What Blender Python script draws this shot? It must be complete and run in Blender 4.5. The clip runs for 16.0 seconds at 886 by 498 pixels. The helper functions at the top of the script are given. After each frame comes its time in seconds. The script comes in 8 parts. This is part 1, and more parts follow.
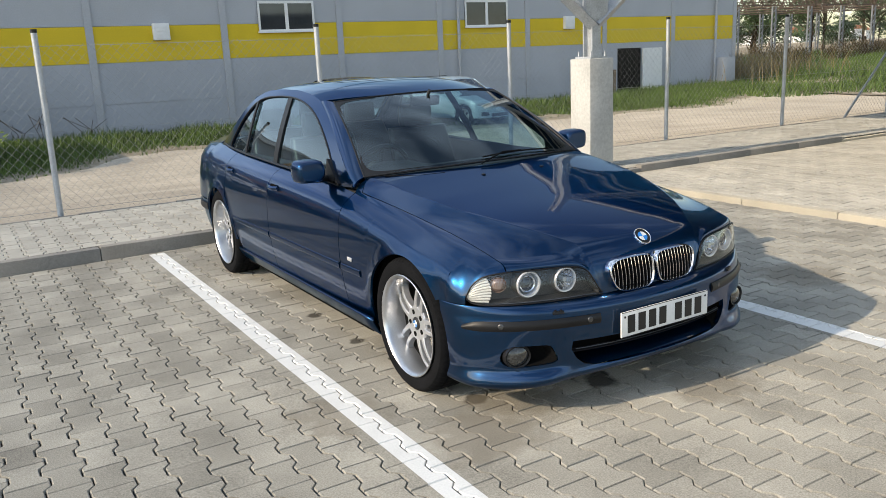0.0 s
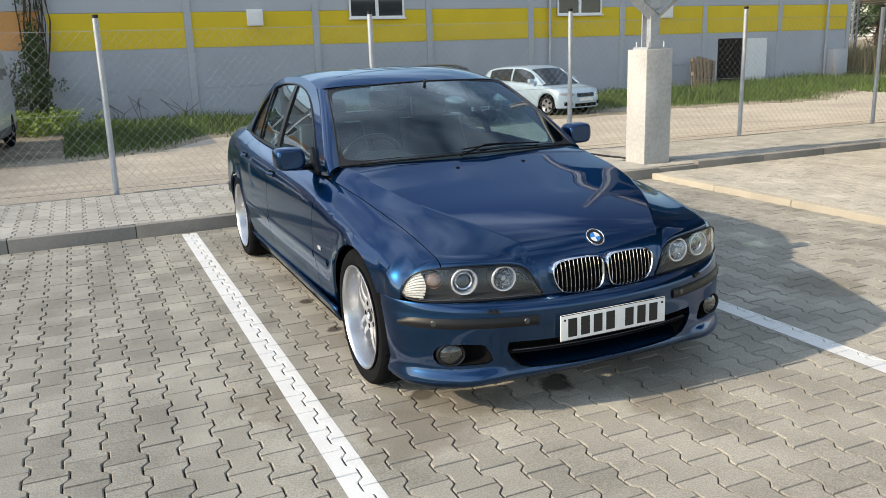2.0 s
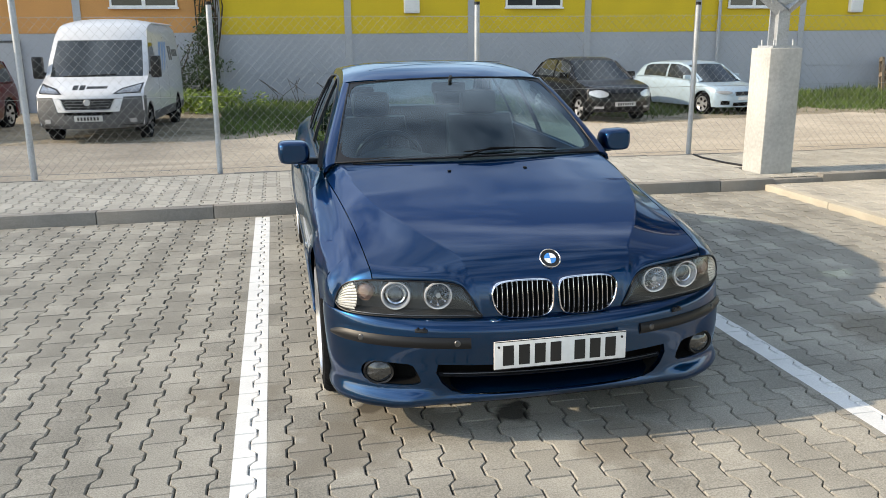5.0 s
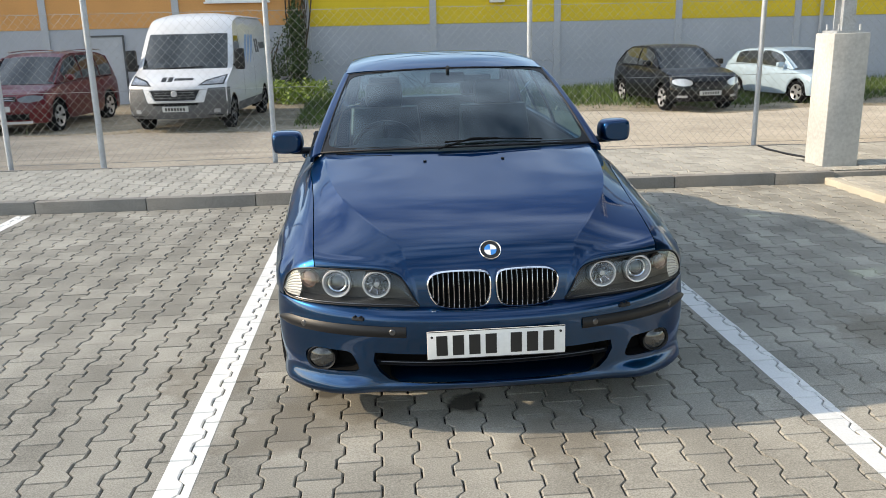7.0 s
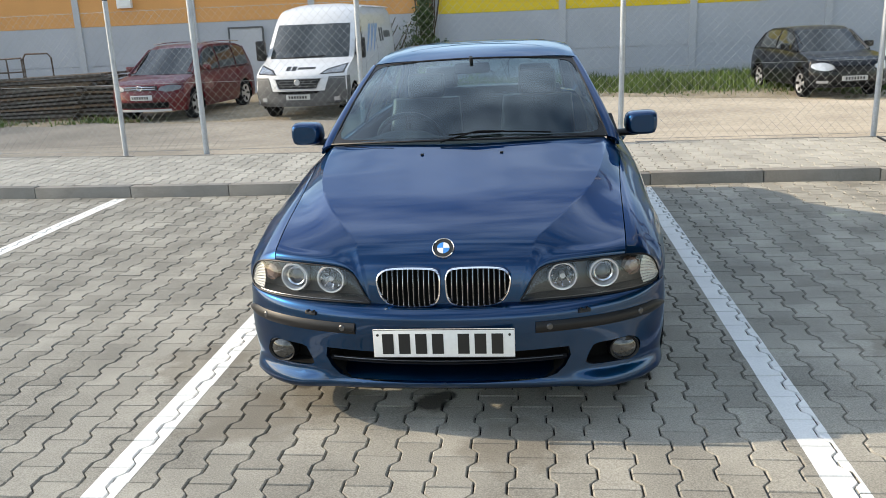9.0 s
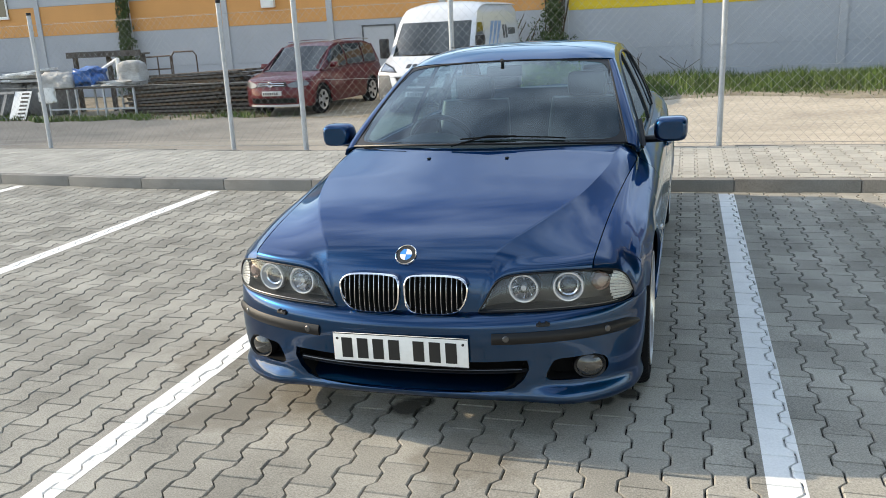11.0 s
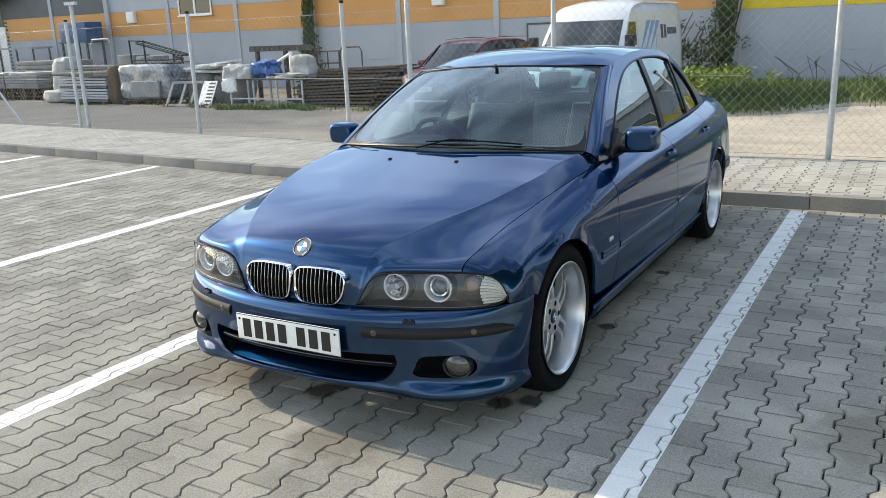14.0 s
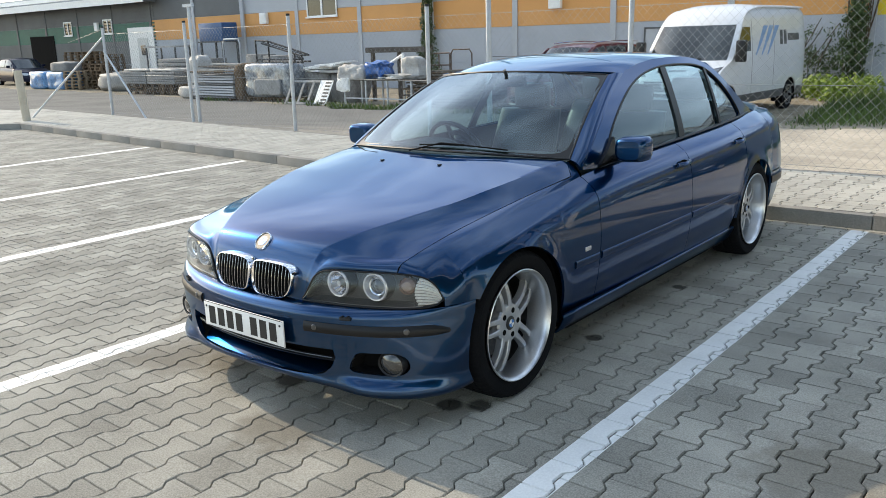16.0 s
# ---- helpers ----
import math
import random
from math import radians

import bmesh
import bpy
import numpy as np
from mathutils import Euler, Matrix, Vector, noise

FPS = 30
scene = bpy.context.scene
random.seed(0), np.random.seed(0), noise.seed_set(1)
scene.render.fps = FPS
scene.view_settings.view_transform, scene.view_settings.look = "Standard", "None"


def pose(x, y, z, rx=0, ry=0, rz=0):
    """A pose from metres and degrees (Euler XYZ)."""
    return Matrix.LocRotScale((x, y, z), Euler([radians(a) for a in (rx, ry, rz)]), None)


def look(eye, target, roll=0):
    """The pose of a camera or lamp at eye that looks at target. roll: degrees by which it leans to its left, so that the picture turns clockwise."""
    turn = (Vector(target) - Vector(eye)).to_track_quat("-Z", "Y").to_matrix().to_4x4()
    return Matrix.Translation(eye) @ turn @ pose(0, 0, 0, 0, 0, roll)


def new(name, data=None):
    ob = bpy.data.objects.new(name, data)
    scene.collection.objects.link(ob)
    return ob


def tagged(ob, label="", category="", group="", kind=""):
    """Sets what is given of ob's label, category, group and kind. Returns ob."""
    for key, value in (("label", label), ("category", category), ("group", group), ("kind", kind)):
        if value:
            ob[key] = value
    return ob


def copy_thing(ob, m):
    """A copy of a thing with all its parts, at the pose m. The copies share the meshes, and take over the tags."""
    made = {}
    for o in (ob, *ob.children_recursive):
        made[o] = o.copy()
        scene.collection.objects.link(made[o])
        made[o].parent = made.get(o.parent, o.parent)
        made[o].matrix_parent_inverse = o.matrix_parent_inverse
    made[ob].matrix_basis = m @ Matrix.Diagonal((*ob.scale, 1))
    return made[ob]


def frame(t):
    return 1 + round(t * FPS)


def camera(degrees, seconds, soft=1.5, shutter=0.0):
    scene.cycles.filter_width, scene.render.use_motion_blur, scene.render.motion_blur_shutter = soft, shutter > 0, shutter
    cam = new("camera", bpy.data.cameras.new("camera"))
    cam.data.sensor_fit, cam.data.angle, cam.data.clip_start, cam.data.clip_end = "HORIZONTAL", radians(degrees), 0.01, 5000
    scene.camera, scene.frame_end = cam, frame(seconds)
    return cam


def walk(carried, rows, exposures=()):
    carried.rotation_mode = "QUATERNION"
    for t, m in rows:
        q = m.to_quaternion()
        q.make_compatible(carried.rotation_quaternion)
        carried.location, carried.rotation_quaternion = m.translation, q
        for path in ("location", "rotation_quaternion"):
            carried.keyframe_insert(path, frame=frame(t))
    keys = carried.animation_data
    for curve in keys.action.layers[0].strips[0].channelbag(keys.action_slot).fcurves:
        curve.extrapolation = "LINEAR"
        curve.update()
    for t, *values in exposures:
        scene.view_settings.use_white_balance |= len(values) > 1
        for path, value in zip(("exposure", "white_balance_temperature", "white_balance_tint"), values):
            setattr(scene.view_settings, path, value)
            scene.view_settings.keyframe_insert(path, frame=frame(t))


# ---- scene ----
cam = camera(57.1, 16.0, 0.7)
PATH = [
    (0, (-0.044, 0.17, 1.513), (0.953, 1.843, 1.056), -2.6),
    (0.5, (0.119, 0.04, 1.512), (1.056, 1.745, 1.05), -2.6),
    (1, (0.274, -0.075, 1.516), (1.156, 1.658, 1.048), -2.5),
    (1.5, (0.418, -0.092, 1.503), (1.25, 1.664, 1.03), -2.2),
    (2, (0.575, -0.091, 1.5), (1.35, 1.691, 1.024), -1.9),
    (2.5, (0.742, -0.144, 1.503), (1.447, 1.666, 1.027), -1.5),
    (3, (0.947, -0.192, 1.504), (1.576, 1.646, 1.03), -1.1),
    (3.5, (1.1, -0.189, 1.502), (1.661, 1.671, 1.024), -1.0),
    (4, (1.229, -0.143, 1.51), (1.732, 1.732, 1.028), -0.7),
    (4.2, (1.286, -0.124, 1.519), (1.765, 1.757, 1.034), -0.6),
    (6.5, (1.93, -0.242, 1.513), (2.131, 1.683, 1.009), -1.1),
    (7, (2.109, -0.255, 1.513), (2.245, 1.674, 1.0), -1.3),
    (7.5, (2.311, -0.275, 1.521), (2.37, 1.655, 0.998), -1.4),
    (8, (2.468, -0.267, 1.522), (2.442, 1.661, 0.992), -1.7),
    (8.5, (2.64, -0.205, 1.517), (2.517, 1.718, 0.982), -2.0),
    (9, (2.832, -0.176, 1.515), (2.611, 1.739, 0.981), -2.4),
    (11.3, (3.641, 0.001, 1.524), (3.023, 1.83, 0.999), -2.6),
    (11.5, (3.758, 0.016, 1.524), (3.102, 1.832, 1.002), -2.4),
    (12, (3.903, 0.045, 1.517), (3.174, 1.833, 0.997), -2.3),
    (12.5, (4.025, 0.13, 1.499), (3.233, 1.892, 0.979), -2.2),
    (13, (4.166, 0.173, 1.507), (3.317, 1.906, 0.983), -2.3),
    (13.5, (4.391, 0.22, 1.518), (3.477, 1.921, 0.996), -2.3),
    (14, (4.576, 0.282, 1.522), (3.6, 1.95, 1.005), -2.3),
    (14.5, (4.708, 0.402, 1.512), (3.671, 2.033, 1.002), -2.2),
    (15, (4.844, 0.488, 1.523), (3.745, 2.081, 1.017), -1.9),
    (15.5, (5.048, 0.542, 1.525), (3.882, 2.087, 1.023), -1.8),
    (16, (5.189, 0.632, 1.512), (3.96, 2.128, 1.011), -1.7),
]
EXPOSURES = [(0, 0.33, 7320, 11), (3.5, 0.49, 7400, 11), (7, 0.57, 7460, 11), (9, 0.69, 7440, 10.5), (12.5, 0.79, 7420, 10), (16, 0.82, 7350, 9.5)]
walk(cam, [(t, look(eye, target, roll)) for t, eye, target, roll in PATH], EXPOSURES)

# ---- light ----
SUN_EL = 28.0
world = bpy.data.worlds.new("sky")
scene.world = world
world.use_nodes = True
wn = world.node_tree.nodes
sky = wn.new("ShaderNodeTexSky")
sky.sky_type, sky.sun_disc = "NISHITA", False
sky.sun_elevation, sky.sun_rotation = radians(SUN_EL), radians(-88)
sky.air_density, sky.dust_density, sky.ozone_density = 1.0, 0.8, 1.5
wn["Background"].inputs[1].default_value = 0.15
# thin broken cloud over the blue
wtc = wn.new("ShaderNodeTexCoord")
wmap = wn.new("ShaderNodeMapping")
wmap.inputs["Scale"].default_value = (1.0, 1.0, 2.6)
wnoise = wn.new("ShaderNodeTexNoise")
wnoise.inputs["Scale"].default_value, wnoise.inputs["Detail"].default_value = 2.3, 7
wramp = wn.new("ShaderNodeValToRGB")
wramp.color_ramp.elements[0].position, wramp.color_ramp.elements[1].position = 0.43, 0.68
wmix = wn.new("ShaderNodeMixRGB")
wlit = wn.new("ShaderNodeMixRGB")      # cloud: lit by the sky round it, plus its own white
wlit.blend_type = "ADD"
wlit.inputs[0].default_value = 1.0
wlit.inputs[2].default_value = (4.2, 5.3, 6.6, 1)
wl = world.node_tree.links
wl.new(wtc.outputs["Generated"], wmap.inputs[0])
wl.new(wmap.outputs[0], wnoise.inputs["Vector"])
wsep = wn.new("ShaderNodeSeparateXYZ")
wbank = wn.new("ShaderNodeMath")      # the cloud is a little thicker on the sun's side
wbank.operation = "MULTIPLY_ADD"
wbank.inputs[1].default_value = -0.05
wl.new(wtc.outputs["Generated"], wsep.inputs[0])
wl.new(wsep.outputs[0], wbank.inputs[0])
wl.new(wnoise.outputs[0], wbank.inputs[2])
wl.new(wbank.outputs[0], wramp.inputs[0])
wl.new(wramp.outputs[0], wmix.inputs[0])
wl.new(sky.outputs[0], wmix.inputs[1])
wl.new(sky.outputs[0], wlit.inputs[1])
wl.new(wlit.outputs[0], wmix.inputs[2])
wl.new(wmix.outputs[0], wn["Background"].inputs[0])
sun = new("sun", bpy.data.lights.new("sun", "SUN"))
sun.data.energy, sun.data.angle, sun.data.color = 3.25, radians(0.6), (1.0, 0.90, 0.75)
sun.matrix_world = look((-1.9, 0.07, 1.0), (0, 0, 0))
scene.view_settings.exposure = 0.38


# ---- materials ----
def mat(name, color, rough=0.6, metal=0.0, var=0.12, scale=6.0, fine=60.0, bump=0.0, coat=0.0, spec=0.5, dark=None, island=0.0, rnd=0.0, grain=(1, 1, 1)):
    """A principled material with coarse stains, fine grain and relief, in object metres."""
    m = bpy.data.materials.new(name)
    m.use_nodes = True
    nt = m.node_tree
    b = nt.nodes["Principled BSDF"]
    b.inputs["Roughness"].default_value, b.inputs["Metallic"].default_value = rough, metal
    b.inputs["Coat Weight"].default_value, b.inputs["Specular IOR Level"].default_value = coat, spec
    b.inputs["Coat Roughness"].default_value = 0.03
    if rough >= 0.8:      # dusty mineral and timber surfaces: no sheen, some retro-reflection
        b.inputs["Diffuse Roughness"].default_value = 0.40
        b.inputs["Specular IOR Level"].default_value = 0.06
    geo = nt.nodes.new("ShaderNodeNewGeometry")
    mp = nt.nodes.new("ShaderNodeMapping")
    mp.inputs["Scale"].default_value = grain
    nt.links.new(geo.outputs["Position"], mp.inputs[0])
    n1, n2 = nt.nodes.new("ShaderNodeTexNoise"), nt.nodes.new("ShaderNodeTexNoise")
    n1.inputs["Scale"].default_value, n1.inputs["Detail"].default_value = scale, 5
    n2.inputs["Scale"].default_value, n2.inputs["Detail"].default_value = fine, 4
    for n in (n1, n2):
        nt.links.new(mp.outputs[0], n.inputs["Vector"])
    add = nt.nodes.new("ShaderNodeMath")
    add.operation = "MULTIPLY_ADD"
    add.inputs[1].default_value = 0.55
    nt.links.new(n2.outputs[0], add.inputs[0])
    half = nt.nodes.new("ShaderNodeMath")
    half.operation = "MULTIPLY"
    half.inputs[1].default_value = 0.45
    nt.links.new(n1.outputs[0], half.inputs[0])
    nt.links.new(half.outputs[0], add.inputs[2])
    fac = add.outputs[0]
    ramp = nt.nodes.new("ShaderNodeValToRGB")
    lo = dark or tuple(c * (1 - 2 * var) for c in color)
    hi = tuple(min(1, c * (1 + var)) for c in color)
    ramp.color_ramp.elements[0].position, ramp.color_ramp.elements[1].position = 0.33, 0.64
    ramp.color_ramp.elements[0].color, ramp.color_ramp.elements[1].color = (*lo, 1), (*hi, 1)
    nt.links.new(fac, ramp.inputs[0])
    out = ramp.outputs[0]
    if island or rnd:
        hsv = nt.nodes.new("ShaderNodeHueSaturation")
        mr = nt.nodes.new("ShaderNodeMapRange")
        k = island or rnd
        mr.inputs["To Min"].default_value, mr.inputs["To Max"].default_value = 1 - k, 1 + k
        if island:
            nt.links.new(geo.outputs["Random Per Island"], mr.inputs[0])
        else:
            oi = nt.nodes.new("ShaderNodeObjectInfo")
            nt.links.new(oi.outputs["Random"], mr.inputs[0])
        nt.links.new(mr.outputs[0], hsv.inputs["Value"])
        nt.links.new(out, hsv.inputs["Color"])
        out = hsv.outputs[0]
    nt.links.new(out, b.inputs["Base Color"])
    if bump:
        bp = nt.nodes.new("ShaderNodeBump")
        bp.inputs["Strength"].default_value, bp.inputs["Distance"].default_value = bump, 0.01
        nt.links.new(fac, bp.inputs["Height"])
        nt.links.new(bp.outputs[0], b.inputs["Normal"])
    return m


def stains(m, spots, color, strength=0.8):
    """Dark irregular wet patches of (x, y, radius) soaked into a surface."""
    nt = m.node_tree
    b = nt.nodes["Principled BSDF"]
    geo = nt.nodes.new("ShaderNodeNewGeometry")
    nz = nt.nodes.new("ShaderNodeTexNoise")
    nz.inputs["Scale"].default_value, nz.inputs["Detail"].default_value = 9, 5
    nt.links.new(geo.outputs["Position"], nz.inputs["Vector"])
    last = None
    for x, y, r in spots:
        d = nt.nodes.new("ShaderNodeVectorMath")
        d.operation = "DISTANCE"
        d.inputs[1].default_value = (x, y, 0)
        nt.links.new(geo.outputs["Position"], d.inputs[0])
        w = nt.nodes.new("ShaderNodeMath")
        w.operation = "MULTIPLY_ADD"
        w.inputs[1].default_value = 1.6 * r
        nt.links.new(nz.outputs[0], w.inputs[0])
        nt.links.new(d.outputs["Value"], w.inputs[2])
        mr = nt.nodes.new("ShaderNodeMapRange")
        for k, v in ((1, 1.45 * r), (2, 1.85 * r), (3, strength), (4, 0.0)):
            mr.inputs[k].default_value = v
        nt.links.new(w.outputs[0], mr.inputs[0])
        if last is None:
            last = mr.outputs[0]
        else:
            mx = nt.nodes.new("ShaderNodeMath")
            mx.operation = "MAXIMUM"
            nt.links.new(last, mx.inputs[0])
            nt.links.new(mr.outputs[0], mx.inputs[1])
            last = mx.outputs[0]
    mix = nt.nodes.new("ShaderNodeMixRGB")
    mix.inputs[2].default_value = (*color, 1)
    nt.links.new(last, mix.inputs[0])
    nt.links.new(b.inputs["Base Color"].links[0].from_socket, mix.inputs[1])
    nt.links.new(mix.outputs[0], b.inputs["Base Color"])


def glass(name, tint, rough=0.0, mix=0.06):
    """Thin pane: glossy reflection over a tinted see-through sheet."""
    m = bpy.data.materials.new(name)
    m.use_nodes = True
    nt = m.node_tree
    nt.nodes.remove(nt.nodes["Principled BSDF"])
    tr, gl, mx, lw = (nt.nodes.new("ShaderNode" + k) for k in ("BsdfTransparent", "BsdfGlossy", "MixShader", "LayerWeight"))
    tr.inputs[0].default_value = (*tint, 1)
    gl.inputs["Roughness"].default_value = rough
    gl.inputs["Color"].default_value = (0.88, 0.96, 1, 1)
    lw.inputs[0].default_value = 0.5
    pw, ma = nt.nodes.new("ShaderNodeMath"), nt.nodes.new("ShaderNodeMath")
    pw.operation, ma.operation = "POWER", "MULTIPLY_ADD"
    pw.inputs[1].default_value = 4.0
    ma.inputs[1].default_value, ma.inputs[2].default_value = 1 - mix, mix
    nt.links.new(lw.outputs["Facing"], pw.inputs[0])
    nt.links.new(pw.outputs[0], ma.inputs[0])
    nt.links.new(ma.outputs[0], mx.inputs[0])
    nt.links.new(tr.outputs[0], mx.inputs[1])
    nt.links.new(gl.outputs[0], mx.inputs[2])
    nt.links.new(mx.outputs[0], nt.nodes["Material Output"].inputs[0])
    return m


def paint(name, color, metal=0.6, flake=0.06, rough=0.36, coat=0.45, spec=0.15):
    """Car paint: flakes under a clear coat."""
    m = mat(name, color, rough, metal, var=flake, scale=3, fine=900, coat=coat, spec=spec)
    b = m.node_tree.nodes["Principled BSDF"]
    b.inputs["Coat IOR"].default_value = 1.55
    b.inputs["Coat Roughness"].default_value = 0.012 if coat > 0.7 else 0.03
    return m


M_BLUE = paint("blue metallic paint", (0.0003, 0.033, 0.098), 0.95, rough=0.28, coat=0.8, spec=0.1)
M_BLUE.node_tree.nodes["Principled BSDF"].inputs["Specular Tint"].default_value = (0.03, 0.50, 0.74, 1)
M_BLACKTRIM = mat("black trim", (0.009, 0.009, 0.010), 0.42, var=0.15, fine=300, spec=0.3)
M_RING = mat("frosted glass ring", (0.66, 0.67, 0.69), 0.22, 0.5, var=0.03)
M_RUBBER = mat("tyre rubber", (0.0095, 0.010, 0.0115), 0.8, var=0.2, fine=200, bump=0.2, spec=0.25)
M_UNDER = mat("underside", (0.006, 0.006, 0.006), 0.9)
M_CHROME = mat("chrome", (0.82, 0.82, 0.84), 0.08, 1.0, var=0.02)
M_ALLOY = mat("polished alloy", (0.62, 0.63, 0.65), 0.30, 0.95, var=0.05, fine=150)
M_SILVER = mat("silver painted alloy", (0.46, 0.47, 0.49), 0.34, 0.6, var=0.05, coat=0.5)
M_GREYMETAL = mat("smoked lamp metal", (0.16, 0.165, 0.17), 0.3, 0.8, var=0.05)
M_DISC = mat("brake disc steel", (0.12, 0.12, 0.12), 0.4, 0.9)
M_CARGLASS = glass("car glass", (0.50, 0.66, 0.69), 0.0, 0.07)
M_LENS = glass("lamp lens", (0.95, 0.96, 0.97), 0.0, 0.045)
M_SEAT = mat("black leather", (0.022, 0.022, 0.024), 0.36, spec=0.55, var=0.2, fine=250, bump=0.15)
M_DASH = mat("dash plastic", (0.026, 0.027, 0.029), 0.6, var=0.15, fine=300)
M_PLATE = mat("white plate", (0.78, 0.78, 0.76), 0.35, var=0.03, coat=0.4)
M_BLACK = mat("black print", (0.01, 0.01, 0.01), 0.5)
M_PAVER = mat("concrete paver", (0.352, 0.333, 0.288), 0.80, var=0.22, scale=2.2, fine=160, bump=0.45, island=0.16)
M_PAVER1 = mat("concrete paver single", (0.352, 0.333, 0.288), 0.80, var=0.22, scale=2.2, fine=160, bump=0.45, rnd=0.13)
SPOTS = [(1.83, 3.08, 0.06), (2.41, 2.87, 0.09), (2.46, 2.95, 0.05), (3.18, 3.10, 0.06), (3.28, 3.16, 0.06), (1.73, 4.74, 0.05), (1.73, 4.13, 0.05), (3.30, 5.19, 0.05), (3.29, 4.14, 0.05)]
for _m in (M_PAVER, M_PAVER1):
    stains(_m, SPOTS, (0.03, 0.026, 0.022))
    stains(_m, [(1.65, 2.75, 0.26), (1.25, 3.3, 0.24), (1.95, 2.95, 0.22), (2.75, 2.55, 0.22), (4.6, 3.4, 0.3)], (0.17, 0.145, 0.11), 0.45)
M_JOINT = mat("joint sand", (0.056, 0.048, 0.039), 0.95, var=0.25, fine=90, bump=0.4)
M_PAVEBAY = mat("sandy bay paver", (0.47, 0.44, 0.38), 0.85, var=0.14, scale=2, fine=140, bump=0.3, island=0.10)
M_PAVELT = mat("pale footway paver", (0.43, 0.41, 0.362), 0.80, var=0.12, scale=2, fine=140, bump=0.25, island=0.10)
M_LINE = mat("white road paint", (0.74, 0.74, 0.72), 0.6, var=0.06, scale=5, fine=120, bump=0.1)
M_KERB = mat("kerb concrete", (0.29, 0.275, 0.25), 0.88, var=0.15, scale=3, fine=120, bump=0.25, rnd=0.02)
M_KERBLT = mat("sandy kerb concrete", (0.50, 0.455, 0.37), 0.88, var=0.12, scale=3, fine=120, bump=0.25, rnd=0.06)
M_CONC = mat("cast concrete", (0.52, 0.515, 0.49), 0.8, var=0.10, scale=2.2, fine=30, bump=0.05)
M_GALV = mat("galvanised steel", (0.43, 0.455, 0.48), 0.5, 0.35, var=0.12, scale=8, fine=60)
M_WIRE = mat("fence wire", (0.33, 0.34, 0.335), 0.6, 0.2, var=0.1)
M_SAND = mat("dusty sand road", (0.47, 0.41, 0.33), 0.95, var=0.16, scale=0.7, fine=18, bump=0.35)
def graded(m, tint, x0, x1):
    """Old tarmac under the dust on one side, sand on the other, in ragged patches."""
    nt = m.node_tree
    b = nt.nodes["Principled BSDF"]
    geo = nt.nodes.new("ShaderNodeNewGeometry")
    sep = nt.nodes.new("ShaderNodeSeparateXYZ")
    nz = nt.nodes.new("ShaderNodeTexNoise")
    nz.inputs["Scale"].default_value, nz.inputs["Detail"].default_value = 0.35, 6
    nt.links.new(geo.outputs["Position"], sep.inputs[0])
    nt.links.new(geo.outputs["Position"], nz.inputs["Vector"])
    w = nt.nodes.new("ShaderNodeMath")
    w.operation = "MULTIPLY_ADD"
    w.inputs[1].default_value = 9.0
    nt.links.new(nz.outputs[0], w.inputs[0])
    nt.links.new(sep.outputs[0], w.inputs[2])
    mr = nt.nodes.new("ShaderNodeMapRange")
    mr.inputs[1].default_value, mr.inputs[2].default_value = x0 + 4.5, x1 + 4.5
    mr.inputs[3].default_value, mr.inputs[4].default_value = 1.0, 0.0
    nt.links.new(w.outputs[0], mr.inputs[0])
    mix = nt.nodes.new("ShaderNodeMixRGB")
    mix.blend_type = "MULTIPLY"
    mix.inputs[2].default_value = (*tint, 1)
    nt.links.new(mr.outputs[0], mix.inputs[0])
    nt.links.new(b.inputs["Base Color"].links[0].from_socket, mix.inputs[1])
    nt.links.new(mix.outputs[0], b.inputs["Base Color"])


graded(M_SAND, (0.43, 0.47, 0.53), -9.0, 3.0)
M_WALL = mat("grey painted wall", (0.43, 0.45, 0.485), 0.8, var=0.06, scale=0.9, fine=30, bump=0.05)
M_WALLUP = mat("upper grey panel", (0.40, 0.415, 0.44), 0.7, var=0.05, scale=0.9, fine=30)
M_YELLOW = mat("yellow panel", (0.68, 0.48, 0.015), 0.65, var=0.06, scale=1.2, fine=30)
M_ORANGE = mat("orange panel", (0.61, 0.29, 0.09), 0.65, var=0.06, scale=1.2, fine=30)
# Green and weathered grey both hold the shade under the eaves in their tone.
M_GREENP = mat("green panel", (0.008, 0.105, 0.070), 0.6, var=0.15)
M_OLDSHADED = mat("weathered cladding with eaves shade", (0.115, 0.120, 0.122), 0.7, var=0.15, scale=0.9, fine=30)
M_WHITE = mat("white plastic", (0.76, 0.76, 0.74), 0.5, var=0.05)
M_DARKGLASS = mat("dark window glass", (0.03, 0.035, 0.04), 0.06, var=0.2, scale=1.5, spec=0.8)
M_PALEGREY = mat("pale grey door paint", (0.50, 0.51, 0.50), 0.5, var=0.05)
M_DARK = mat("dark opening", (0.012, 0.011, 0.01), 0.9)
M_GRASS = mat("grass blades", (0.082, 0.135, 0.024), 0.7, var=0.35, scale=1.5, fine=20, island=0.3)
M_SOIL = mat("bare earth", (0.34, 0.29, 0.22), 0.95, scale=1.3, fine=14, bump=0.5, dark=(0.11, 0.095, 0.065))
M_LEAF = mat("leaves", (0.05, 0.085, 0.02), 0.6, var=0.3, scale=2, fine=20, island=0.35)
M_BARK = mat("bark", (0.10, 0.075, 0.05), 0.9, var=0.3, fine=40, bump=0.5)
M_WOOD = mat("weathered timber", (0.26, 0.20, 0.14), 0.85, var=0.25, fine=50, bump=0.2, grain=(1, 6, 6))
M_GREYWOOD = mat("grey scrap timber", (0.10, 0.088, 0.077), 0.85, var=0.3, fine=40, island=0.3)
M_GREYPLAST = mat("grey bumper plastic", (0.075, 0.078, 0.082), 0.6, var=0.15)
